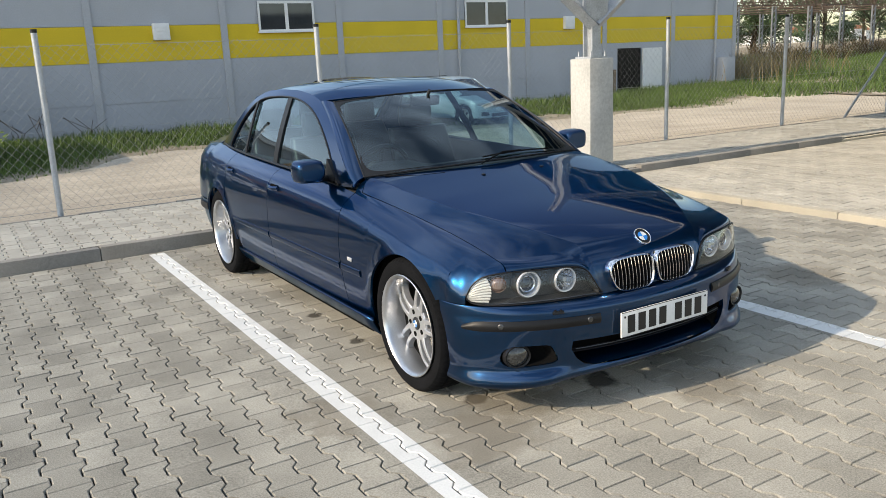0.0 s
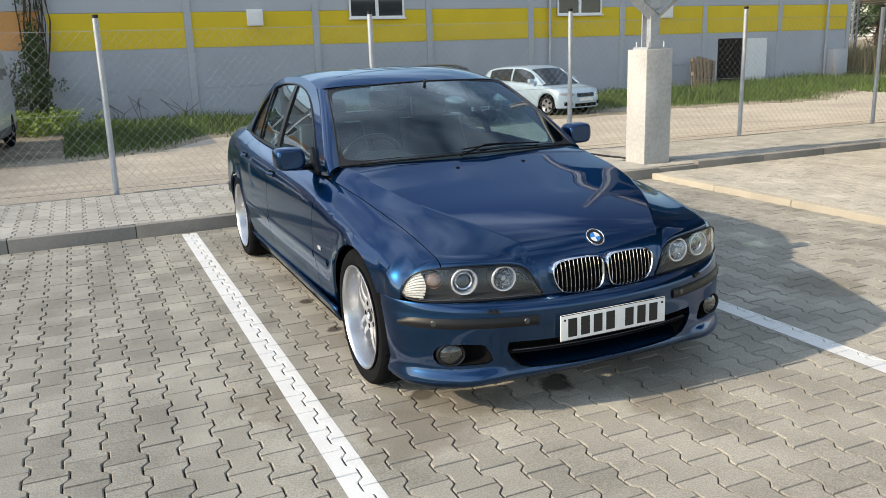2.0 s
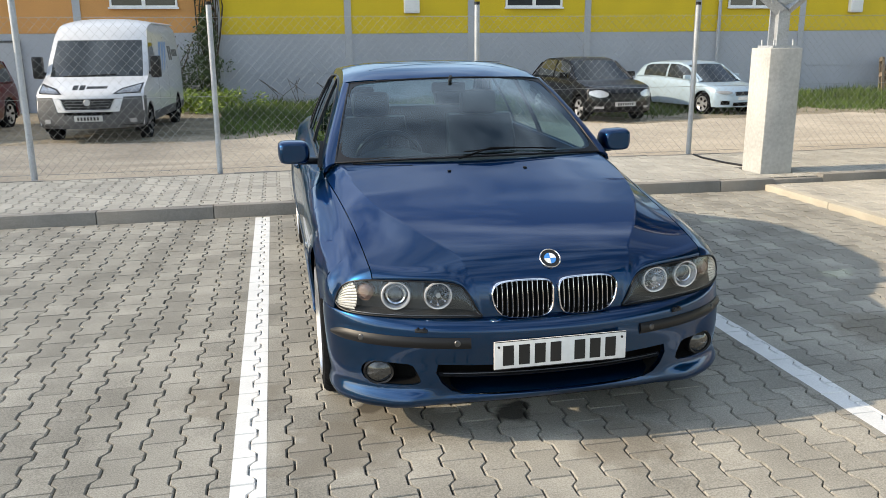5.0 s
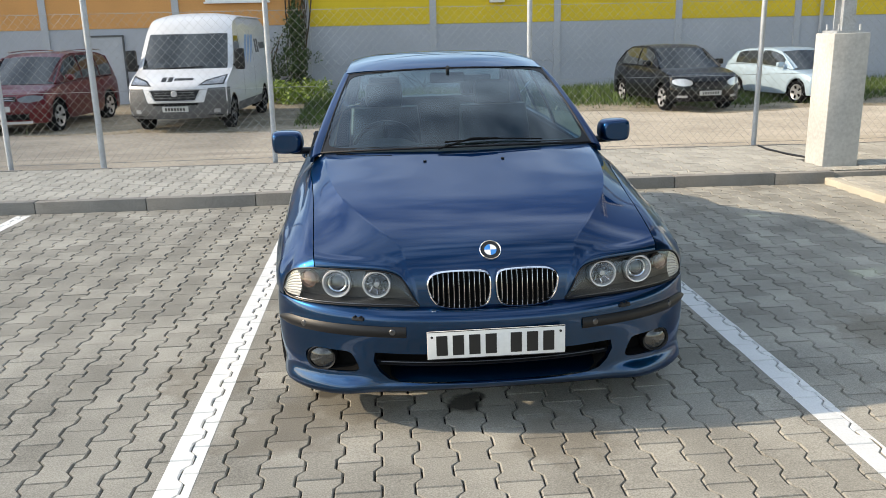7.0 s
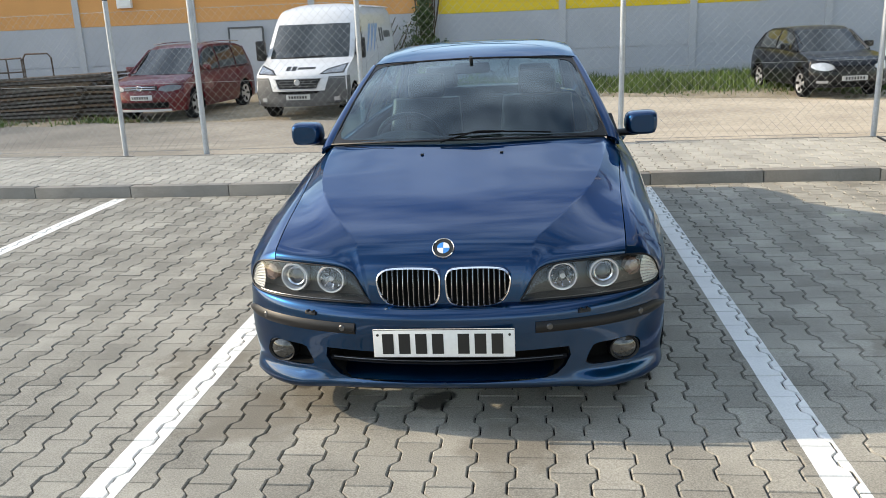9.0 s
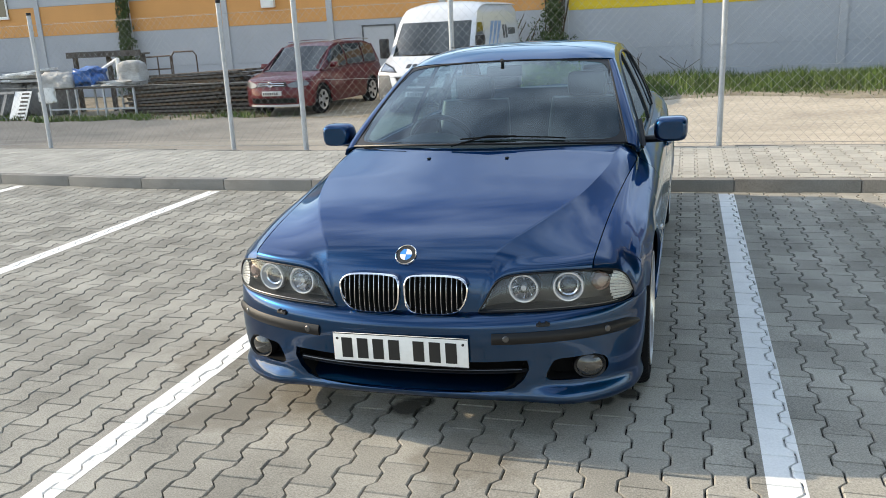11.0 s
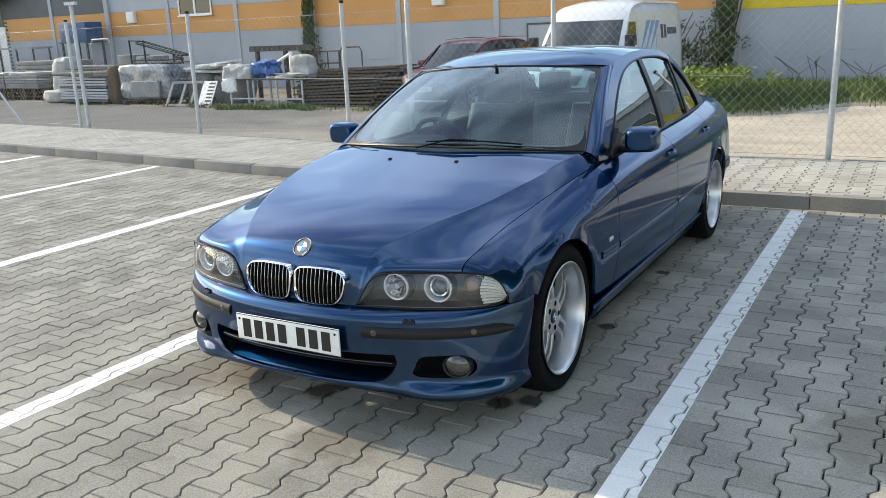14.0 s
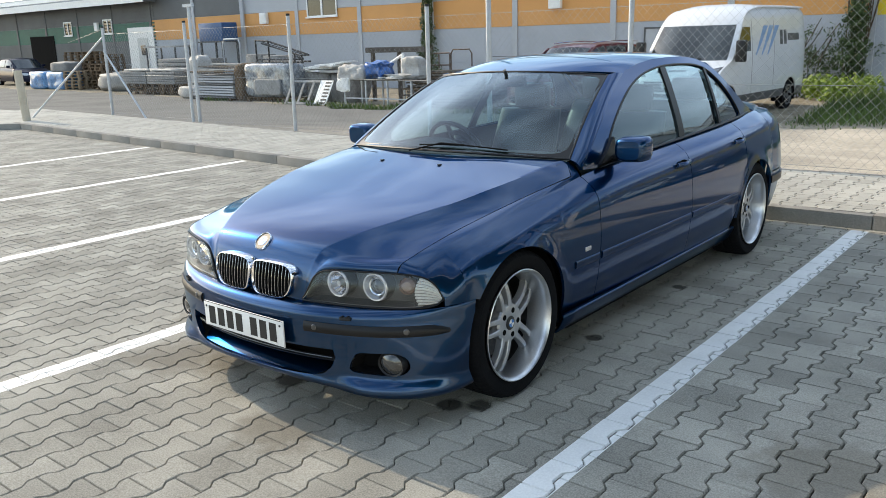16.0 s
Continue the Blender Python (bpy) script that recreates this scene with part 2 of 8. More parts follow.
M_RUST = mat("rusty steel", (0.14, 0.10, 0.075), 0.75, 0.3, var=0.3, fine=40)


# ---- mesh helpers ----
def mesh_ob(name, verts, faces, material, parent=None, label="", angle=40, out=None):
    """One mesh object; out: a point inside, away from which the faces turn."""
    me = bpy.data.meshes.new(name)
    me.from_pydata([tuple(v) for v in verts], [], faces)
    if out is not None:
        o = Vector(out)
        s = sum((p.normal.dot(p.center - o)) * p.area for p in me.polygons)
        if s < 0:
            me.flip_normals()
    me.materials.append(material)
    me.shade_smooth()
    me.set_sharp_from_angle(angle=radians(angle))
    ob = new(name, me)
    if parent is not None:
        ob.parent = parent
    if label:
        ob["label"] = label
    return ob


def part(name, bm, material, parent=None, label="", angle=40):
    bmesh.ops.recalc_face_normals(bm, faces=bm.faces)
    me = bpy.data.meshes.new(name)
    bm.to_mesh(me)
    bm.free()
    me.materials.append(material)
    me.shade_smooth()
    me.set_sharp_from_angle(angle=radians(angle))
    ob = new(name, me)
    if parent is not None:
        ob.parent = parent
    if label:
        ob["label"] = label
    return ob


def empty(name, m, label, category, group="", kind=""):
    ob = new(name)
    ob.matrix_basis = m
    return tagged(ob, label, category, group, kind)


def box(bm, x0, x1, y0, y1, z0, z1, bevel=0.0, m=None):
    r = bmesh.ops.create_cube(bm, size=1.0, matrix=Matrix.Translation(((x0 + x1) / 2, (y0 + y1) / 2, (z0 + z1) / 2)) @ Matrix.Diagonal((x1 - x0, y1 - y0, z1 - z0, 1)))
    vs = r["verts"]
    if bevel:
        es = list({e for v in vs for e in v.link_edges})
        r2 = bmesh.ops.bevel(bm, geom=es, offset=bevel, segments=2, affect="EDGES", profile=0.6)
        vs = list({v for f in r2["faces"] for v in f.verts} | {v for v in vs if v.is_valid})
    if m is not None:
        bmesh.ops.transform(bm, matrix=m, verts=vs)
    return bm


def boxed(name, dims, material, parent=None, label="", bevel=0.0, m=None):
    bm = bmesh.new()
    box(bm, *dims, bevel=bevel, m=m)
    return part(name, bm, material, parent, label)


def rod(bm, a, b, r, seg=8, r2=None):
    a, b = Vector(a), Vector(b)
    d = b - a
    m = Matrix.Translation((a + b) / 2) @ d.to_track_quat("Z", "Y").to_matrix().to_4x4()
    bmesh.ops.create_cone(bm, cap_ends=True, segments=seg, radius1=r, radius2=r if r2 is None else r2, depth=d.length, matrix=m)
    return bm


def rods(name, segs, r, material, parent=None, label="", seg=8):
    bm = bmesh.new()
    for a, b in segs:
        rod(bm, a, b, r, seg)
    return part(name, bm, material, parent, label)


def tube(name, pts, r, material, parent=None, label="", seg=8, cyclic=False):
    """A round bar along a smooth line of points."""
    vs, fs = [], []
    P = [Vector(p) for p in pts]
    n = len(P)
    for i, p in enumerate(P):
        d = (P[(i + 1) % n] - P[i - 1]) if cyclic else (P[min(i + 1, n - 1)] - P[max(i - 1, 0)])
        q = d.to_track_quat("Z", "Y")
        for k in range(seg):
            a = 2 * math.pi * k / seg
            vs.append(p + q @ Vector((r * math.cos(a), r * math.sin(a), 0)))
    rng = n if cyclic else n - 1
    for i in range(rng):
        for k in range(seg):
            j = (i + 1) % n
            fs.append((i * seg + k, i * seg + (k + 1) % seg, j * seg + (k + 1) % seg, j * seg + k))
    if not cyclic:
        fs += [tuple(range(seg))[::-1], tuple((n - 1) * seg + k for k in range(seg))]
    return mesh_ob(name, vs, fs, material, parent, label)


def lathe(name, prof, material, parent=None, label="", seg=48, axis="x", closed=False):
    """Turn a profile of (along, radius) round the x axis."""
    vs, fs = [], []
    n = len(prof)
    for k in range(seg):
        a = 2 * math.pi * k / seg
        for h, r in prof:
            vs.append((h, r * math.cos(a), r * math.sin(a)))
    for k in range(seg):
        k2 = (k + 1) % seg
        for i in range(n if closed else n - 1):
            j = (i + 1) % n
            fs.append((k * n + i, k * n + j, k2 * n + j, k2 * n + i))
    bm = bmesh.new()
    bv = [bm.verts.new(v) for v in vs]
    for f in fs:
        try:
            bm.faces.new([bv[i] for i in f])
        except ValueError:
            pass
    bmesh.ops.remove_doubles(bm, verts=bm.verts, dist=1e-5)
    return part(name, bm, material, parent, label, 30)


def grid(fn, us, vs):
    """Quads over fn(u, v) -> point."""
    V = [fn(u, v) for u in us for v in vs]
    n = len(vs)
    F = [(i * n + j, (i + 1) * n + j, (i + 1) * n + j + 1, i * n + j + 1) for i in range(len(us) - 1) for j in range(n - 1)]
    return V, F


def lin(a, b, n):
    return [a + (b - a) * i / (n - 1) for i in range(n)]


def curve(*pts):
    """A smooth function through (x, y) knots (monotone cubic)."""
    xs, ys = [p[0] for p in pts], [p[1] for p in pts]
    n = len(xs)
    d = [(ys[i + 1] - ys[i]) / (xs[i + 1] - xs[i]) for i in range(n - 1)]
    m = [d[0]] + [0 if d[i - 1] * d[i] <= 0 else 2 * d[i - 1] * d[i] / (d[i - 1] + d[i]) for i in range(1, n - 1)] + [d[-1]]

    def f(x):
        if x <= xs[0]:
            return ys[0]
        if x >= xs[-1]:
            return ys[-1]
        i = max(k for k in range(n - 1) if xs[k] <= x)
        h = xs[i + 1] - xs[i]
        t = (x - xs[i]) / h
        return (ys[i] * (1 + 2 * t) * (1 - t) ** 2 + m[i] * h * t * (1 - t) ** 2 + ys[i + 1] * t * t * (3 - 2 * t) + m[i + 1] * h * t * t * (t - 1))
    return f


def thick(ob, t, offset=-1, split=True):
    s = ob.modifiers.new("thickness", "SOLIDIFY")
    s.thickness, s.offset = t, offset
    if split:
        e = ob.modifiers.new("crisp rim", "EDGE_SPLIT")
        e.split_angle = radians(38)
    return ob


def loop(pts, n):
    """n points at even steps round a closed smooth line."""
    P = [Vector(p) for p in pts]
    k = len(P)
    S = []
    for i in range(k):
        a, b, c, d = P[i - 1], P[i], P[(i + 1) % k], P[(i + 2) % k]
        for j in range(12):
            t = j / 12
            S.append(0.5 * ((2 * b) + (c - a) * t + (2 * a - 5 * b + 4 * c - d) * t * t + (3 * b - a - 3 * c + d) * t ** 3))
    L = [0.0]
    for i in range(len(S)):
        L.append(L[-1] + (S[(i + 1) % len(S)] - S[i]).length)
    out = []
    for q in range(n):
        w = L[-1] * q / n
        i = max(j for j in range(len(S)) if L[j] <= w)
        f = (w - L[i]) / max(1e-9, L[i + 1] - L[i])
        out.append(S[i].lerp(S[(i + 1) % len(S)], f))
    return out

# ---- ground ----
KY, PZ = 7.32, 0.11          # kerb line, footway level
XR, RZ = 6.40, 0.06          # edge and level of the raised bay area


def land(x, y):
    """Height of the open ground."""
    if y < 9.2:
        return -0.06
    s = min(1.0, max(0.0, (y - 9.2) / 5.5))
    z = 0.07 - 0.43 * s * s * (3 - 2 * s)
    if x > 22:
        z += min(1.6, (x - 22) * 0.02) + 0.03 * math.sin(x * 0.7 + y * 0.4)
    return z + 0.015 * math.sin(x * 0.9) * math.sin(y * 1.3)


gx = [-900, -300, -120] + lin(-60, 60, 81) + [120, 300, 900]
gy = [-900, -200, -40, -8, 4, 9.0, 9.2] + lin(9.6, 60, 64) + [120, 300, 900]
V, F = grid(lambda x, y: (x, y, land(x, y)), gx, gy)
tagged(mesh_ob("ground", V, F, M_SAND, out=(0, 0, -1e4)), "dusty sand and gravel ground behind the fence", "ground", kind="structure")

# ---- pavers: double-T blocks, zigzag along y, straight joints along x ----
PW, PL = 0.1405, 0.20
KNOB = 0.0135


def paver_outline(inx=0.0030, iny=0.0016):
    w, l = PW / 2 - inx, PL / 2 - iny
    k = KNOB
    right = [(w + k, -l), (w + k, -l * 0.66), (w - k, -l * 0.34), (w - k, l * 0.34), (w + k, l * 0.66), (w + k, l)]
    return right + [(-x, y) for x, y in reversed(right)]


OUT = paver_outline()
TOP = paver_outline(0.0075, 0.0045)


def jitter(x, y):
    """Small uneven settling of a block."""
    h = math.sin(x * 12.9898 + y * 78.233) * 43758.5453
    return 0.003 * (h - math.floor(h) - 0.5)


def paver_mesh(rows, top=0.0, deep=0.035, cham=0.007):
    """Vertices and faces of many blocks at (x, y)."""
    n = len(OUT)
    r = math.hypot(PW, PL) / 2
    V, F = [], []
    for x, y in rows:
        b = len(V)
        dz = jitter(x, y)
        for px, py in TOP:
            V.append((x + px, y + py, top + dz))
        for px, py in OUT:
            V.append((x + px, y + py, top - cham))
        for px, py in OUT:
            V.append((x + px, y + py, top - deep))
        F.append(tuple(b + i for i in range(n)))
        for i in range(n):
            j = (i + 1) % n
            F.append((b + n + i, b + n + j, b + j, b + i))
            F.append((b + 2 * n + i, b + 2 * n + j, b + n + j, b + n + i))
    return V, F


def head(x):
    """Line of the kerb's face at the head of the bays; it swings away at the far end."""
    return KY + 0.07 * max(0.0, -2.1 - x)


def paver_field(x0, x1, y0, y1, skip=None, bend=0.0):
    """Whole blocks, and the blocks that the borders cut; bend: slope of the field past x = -2.1."""
    rows, cut = [], []
    for i in range(int(math.floor((x0 - 0.43) / PW)), int(math.ceil((x1 - 0.43) / PW)) + 1):
        x = 0.43 + i * PW
        d = bend * max(0.0, -2.1 - x)
        for j in range(int(math.floor((y0 + d) / PL)) - 2, int(math.ceil((y1 + d) / PL)) + 3):
            y = 0.05 + j * PL + (PL / 2 if i % 2 else 0)
            if not x0 <= x <= x1 or (skip and skip(x, y)):
                continue
            if y0 + d + PL / 2 <= y <= y1 + d - PL / 2 - 0.005:
                rows.append((x, y))
            elif y0 + d - PL / 2 < y < y1 + d + PL / 2:
                cut.append((x, y))
    return rows, cut


def clip(bm, planes):
    for co, no in planes:
        bmesh.ops.bisect_plane(bm, geom=bm.verts[:] + bm.edges[:] + bm.faces[:], plane_co=co, plane_no=no, clear_outer=True)


def paver_bm(rows, top, deep):
    V, F = paver_mesh(rows, top, deep)
    bm = bmesh.new()
    bv = [bm.verts.new(v) for v in V]
    for f in F:
        bm.faces.new([bv[i] for i in f])
    bmesh.ops.triangulate(bm, faces=bm.faces[:])
    return bm


def cut_blocks(cut, top, deep, y0, y1, material, parent, bend=0.0):
    """Blocks sawn off at the borders."""
    for lo in (True, False):
        rows = [r for r in cut if (r[0] < -2.1) == lo]
        if not rows:
            continue
        bm = paver_bm(rows, top, deep)
        k = bend if lo else 0.0
        clip(bm, (((-2.1, y0, 0), (-k, -1, 0)), ((-2.1, y1, 0), (k, 1, 0))))
        me = part("cut_blocks", bm, material, parent, angle=20)
        tagged(me, kind="stuff")


lot = boxed("lot", (-30, XR, -30, KY + 1.4, -0.3, -0.055), M_JOINT)
tagged(lot, "paved car park of grey interlocking concrete blocks", "paving", kind="structure")
V, F = grid(lambda x, y: (x, y, -0.017), lin(-15.6, XR - 0.01, 90), (-5.2, KY - 0.002))
tagged(mesh_ob("joint_sand", V, F, M_JOINT, lot), kind="stuff")
field, cut = paver_field(-15.5, XR - 0.06, 0.2, KY - 0.004, None, 0.07)
near = [r for r in field if 2.0 < r[0] < 4.2 and 1.2 < r[1] < 2.75][:290]
nearset = set(near)
V, F = paver_mesh([r for r in field if r not in nearset])
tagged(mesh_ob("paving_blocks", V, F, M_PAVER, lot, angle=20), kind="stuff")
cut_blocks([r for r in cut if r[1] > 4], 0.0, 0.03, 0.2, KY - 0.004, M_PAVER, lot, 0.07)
laid = set((round(x, 3), round(y, 3)) for x, y in field)
field, cut = paver_field(-15.5, XR - 0.06, -5.2, 0.8)
V, F = paver_mesh([r for r in field + cut if (round(r[0], 3), round(r[1], 3)) not in laid and r[1] > -5.2 and r[1] < 0.45 + 0.07 * max(0.0, -2.1 - r[0])], 0.0, 0.012)
tagged(mesh_ob("paving_blocks", V, F, M_PAVER, lot, angle=20), kind="stuff")
boxed("far_slab", (-29.9, XR - 0.02, -29.9, -5.1, -0.024, -0.002), M_PAVER, lot)
boxed("far_slab", (-29.9, -15.6, -5.2, KY - 0.02, -0.024, -0.002), M_PAVER, lot)
V, F = paver_mesh([(0, 0)])
one = bpy.data.meshes.new("paving_block")
one.from_pydata(V, [], F)
one.materials.append(M_PAVER1)
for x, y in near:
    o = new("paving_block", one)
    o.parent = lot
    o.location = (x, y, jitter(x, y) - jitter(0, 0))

# footway behind the kerb
FB = 9.24                    # back edge of the footway
V = [(x, y, z) for z in (-0.25, PZ - 0.026) for x, y in ((XR + 12, KY + 0.10), (XR + 12, FB), (-2.1, FB), (-15.5, FB + 0.938), (-15.5, KY + 1.038), (-2.1, KY + 0.10))]
foot = mesh_ob("pavement", V, [(0, 1, 2, 5), (5, 2, 3, 4), (11, 8, 7, 6), (10, 9, 8, 11)] + [(i, (i + 1) % 6, 6 + (i + 1) % 6, 6 + i) for i in range(6)], M_JOINT)
tagged(foot, "pale paved footway between the kerb and the fence", "pavement", kind="structure")
PILLAR = (6.565, 6.935, 7.68, 8.04)
in_pillar = lambda x, y: PILLAR[0] - 0.04 < x < PILLAR[1] + 0.04 and PILLAR[2] - 0.06 < y < PILLAR[3] + 0.06
field, cut = paver_field(-15.5, 17.9, KY + 0.104, FB, in_pillar, 0.07)
V, F = paver_mesh(field, PZ)
tagged(mesh_ob("paving_blocks", V, F, M_PAVELT, foot, angle=20), kind="stuff")
cut_blocks(cut, PZ, 0.03, KY + 0.104, FB, M_PAVELT, foot, 0.07)
# edging slabs along the back of the footway
for i in range(-10, 18):
    d0, d1 = 0.07 * max(0.0, -2.1 - i), 0.07 * max(0.0, -3.1 - i)
    bm = bmesh.new()
    box(bm, 0, 0.995, 0, 0.05, -0.2, PZ + 0.004, 0.006)
    o = part("edging", bm, M_KERB, foot)
    o.matrix_local = pose(i, FB + 0.004 + d0, 0, 0, 0, math.degrees(math.atan2(d1 - d0, 1)))
# raised corner where the kerb turns off
CX, CY = -11.7, KY + 0.07 * 9.6
V = [(x, y, z) for z in (-0.25, PZ) for x, y in ((CX - 0.03, CY + 0.10), (CX - 8.0, CY - 7.7), (-29, CY - 7.7), (-29, 9.6), (CX, 9.6))]
tagged(mesh_ob("pavement_corner", V, [tuple(range(4, -1, -1)), tuple(range(5, 10))] + [(i, (i + 1) % 5, 5 + (i + 1) % 5, 5 + i) for i in range(5)], M_PAVELT, angle=20), "pale footway corner behind the turning kerb", "pavement", kind="structure")

# raised bays beside the lot
bays = boxed("raised_bays", (XR + 0.1, 40, -30, KY + 0.13, -0.25, RZ - 0.026), M_JOINT)
tagged(bays, "raised area of pale concrete block parking bays", "paving", kind="structure")
field, cut = paver_field(XR + 0.20, 15.5, -2.0, KY + 0.022)
V, F = paver_mesh(field + [r for r in cut if r[1] < 0], RZ, 0.02)
tagged(mesh_ob("paving_blocks", V, F, M_PAVEBAY, bays, angle=20), kind="stuff")
cut_blocks([r for r in cut if r[1] > 4], RZ, 0.02, -2.0, KY + 0.022, M_PAVEBAY, bays)
boxed("edge_strip", (XR + 0.104, XR + 0.155, -2, KY + 0.02, RZ - 0.025, RZ - 0.003), M_PAVEBAY, bays)
boxed("far_slab", (15.55, 39, -29, KY - 0.05, RZ - 0.024, RZ - 0.002), M_PAVEBAY, bays)
boxed("far_slab", (XR + 0.12, 15.5, -29, -2.05, RZ - 0.024, RZ - 0.002), M_PAVEBAY, bays)


def kerb_stone(name, length, w, z0, z1):
    bm = bmesh.new()
    box(bm, 0.003, length - 0.003, 0, w, z0, z1, bevel=0.008)
    return part(name, bm, M_KERB)


stone = kerb_stone("kerb_stone", 1.0, 0.10, -0.2, PZ + 0.002)
kerb = empty("kerb", pose(0, 0, 0), "grey concrete kerb along the head of the bays", "kerb", kind="structure")
swing = math.degrees(math.atan(0.07))
for i in range(-12, 5):
    o = stone if i == -12 else new("kerb_stone", stone.data)
    o.parent = kerb
    x = -2.1 + (i + 2) if i > -3 else -2.1 + (i + 2) * math.cos(radians(swing))
    o.matrix_local = pose(x, KY, 0) if i > -3 else pose(x, head(x), 0, 0, 0, -swing)
o = new("kerb_stone", stone.data)
o.parent = kerb
o.matrix_local = pose(4.9, KY, 0)
o = new("kerb_stone", stone.data)
o.parent = kerb
o.matrix_local = pose(5.9, KY, 0) @ Matrix.Diagonal((0.60, 1, 1, 1))
for i in range(7):
    o = new("kerb_stone", stone.data)
    o.parent = kerb
    o.matrix_local = pose(CX - i * 0.72, CY - i * 0.69 + 0.06, 0, 0, 0, 180 + 44)
kerb2 = empty("kerb", pose(0, 0, 0), "low grey kerb between raised bays and footway", "kerb", kind="structure")
for i in range(4):
    o = new("kerb_stone", stone.data)
    o.parent = kerb2
    o.matrix_local = pose(7.08 + i, KY + 0.025, 0.03)
boxed("mortar_bed", (6.52, 7.07, KY + 0.104, 7.676, PZ - 0.03, PZ - 0.007), M_PAVELT, foot)
flush = boxed("flush_kerb", (XR + 0.105, 7.076, KY + 0.026, KY + 0.1015, -0.2, PZ - 0.004), M_KERB, bevel=0.006)
strip = boxed("flush_kerb", (11.08, 18, KY + 0.026, KY + 0.1, -0.2, PZ - 0.02), M_KERBLT)
tagged(strip, "sunken pale kerb strip along the bays", "kerb", kind="structure")
tagged(flush, "dropped flush kerb stone beside the pillar", "kerb", kind="structure")
kerb3 = empty("kerb", pose(0, 0, 0), "sandy concrete kerb edging the raised bays", "kerb", kind="structure")
bm = bmesh.new()
box(bm, 0, 0.10, 0.003, 0.997, -0.2, RZ + 0.006, bevel=0.01)
s3 = part("kerb_stone", bm, M_KERBLT, kerb3)
s3.location = (XR, KY - 1.0, 0)
for i in range(1, 30):
    o = new("kerb_stone", s3.data)
    o.parent = kerb3
    o.location = (XR, KY - 1.0 - i, 0)

# white bay lines, painted over the blocks
for k, lx in enumerate((3.835, 1.33, -1.18, -3.74, -6.38)):
    x0, x1 = lx - 0.063, lx + 0.063
    yend = head(lx) - 0.06
    field, cut = paver_field(x0 - 0.2, x1 + 0.2, 1.0 if k < 3 else 2.0, yend)
    bm = paver_bm(field + cut, 0.0012, 0.012)
    clip(bm, (((x0, 0, 0), (-1, 0, 0)), ((x1, 0, 0), (1, 0, 0)), ((0, yend, 0), (0, 1, 0))))
    box(bm, x0 + 0.002, x1 - 0.002, (1.1 if k < 3 else 2.1), yend - 0.1, -0.024, -0.014)
    tagged(part("parking_line", bm, M_LINE, angle=20), "white painted bay line on paving blocks", "road marking", "bay lines", "structure")

# the lot has a slight cross fall under the bays
fall = curve((-3.5, 0.0), (0.0, -0.018), (1.3, -0.009), (2.5, 0.0), (3.85, 0.010), (5.0, 0.017), (6.38, 0.006), (7.5, 0.0))
for thing in [lot, foot, kerb] + [o for o in bpy.data.objects if o.name.startswith("parking_line")]:
    for o in (thing, *thing.children_recursive):
        if o.type != "MESH":
            continue
        if o.data.users > 1 or o.name.startswith(("edging", "kerb_stone")):
            o.location.z += fall(o.location.x + (0.5 if "kerb" in o.name or "edging" in o.name else 0.0))
        else:
            for v in o.data.vertices:
                v.co.z += fall(v.co.x)

# ---- concrete pillar with steel column ----
pil = empty("pillar", pose((PILLAR[0] + PILLAR[1]) / 2, (PILLAR[2] + PILLAR[3]) / 2, PZ - 0.03), "pale cast concrete plinth carrying a galvanised steel column", "pillar")
boxed("plinth", (-0.185, 0.185, -0.18, 0.18, 0, 1.345), M_CONC, pil, bevel=0.012)
boxed("base_plate", (-0.14, 0.14, -0.14, 0.14, 1.345, 1.37), M_GALV, pil)
for sx in (-1, 1):
    for sy in (-1, 1):
        rods("anchor_bolt", [((sx * 0.11, sy * 0.11, 1.37), (sx * 0.11, sy * 0.11, 1.43))], 0.011, M_GALV, pil)
bm = bmesh.new()
box(bm, -0.065, 0.065, -0.085, -0.07, 1.37, 4.6)
box(bm, -0.065, 0.065, 0.07, 0.085, 1.37, 4.6)
box(bm, -0.006, 0.006, -0.07, 0.07, 1.37, 4.6)
part("steel_column", bm, M_GALV, pil)
boxed("joint_plate", (-0.17, 0.17, -0.10, -0.09, 1.80, 2.06), M_GALV, pil)
for sx in (-1, 1):
    bm = bmesh.new()
    rod(bm, (sx * 0.02, -0.04, 1.74), (sx * 1.55, -0.04, 2.9), 0.08, 4)
    part("brace", bm, M_GALV, pil)

# steel car-port frame over the raised bays, borne by the column
port = empty("carport_frame", pose(0, 0, 0), "galvanised steel car port frame with panel roof", "car port")
for yy in (7.87, 2.8, -2.2):
    boxed("roof_beam", (6.85, 25.5, yy - 0.06, yy + 0.06, 3.65, 3.87), M_GALV, port)
for xx in (14.6, 22.4):
    boxed("column", (xx - 0.08, xx + 0.08, 7.78, 7.96, PZ - 0.05, 3.65), M_GALV, port)
    for sx in (-1, 1):
        rods("brace", [((xx + sx * 0.08, 7.87, 1.95), (xx + sx * 1.6, 7.87, 3.0))], 0.045, M_GALV, port, seg=4)
for xx in lin(7.2, 25.2, 13):
    boxed("purlin", (xx - 0.06, xx + 0.06, -4.8, 10.0 if xx < 20 else 7.95, 3.87, 3.95), M_GALV, port)
fr = bmesh.new()
for d in ((0, 1.0, 0, 0.04), (0, 1.0, 2.04, 2.08), (0, 0.04, 0.04, 2.04), (0.96, 1.0, 0.04, 2.04)):
    box(fr, d[0], d[1], d[2], d[3], -0.012, 0.028)
fr_me = bpy.data.meshes.new("panel_frame")
fr.to_mesh(fr_me)
fr.free()
fr_me.materials.append(M_GALV)
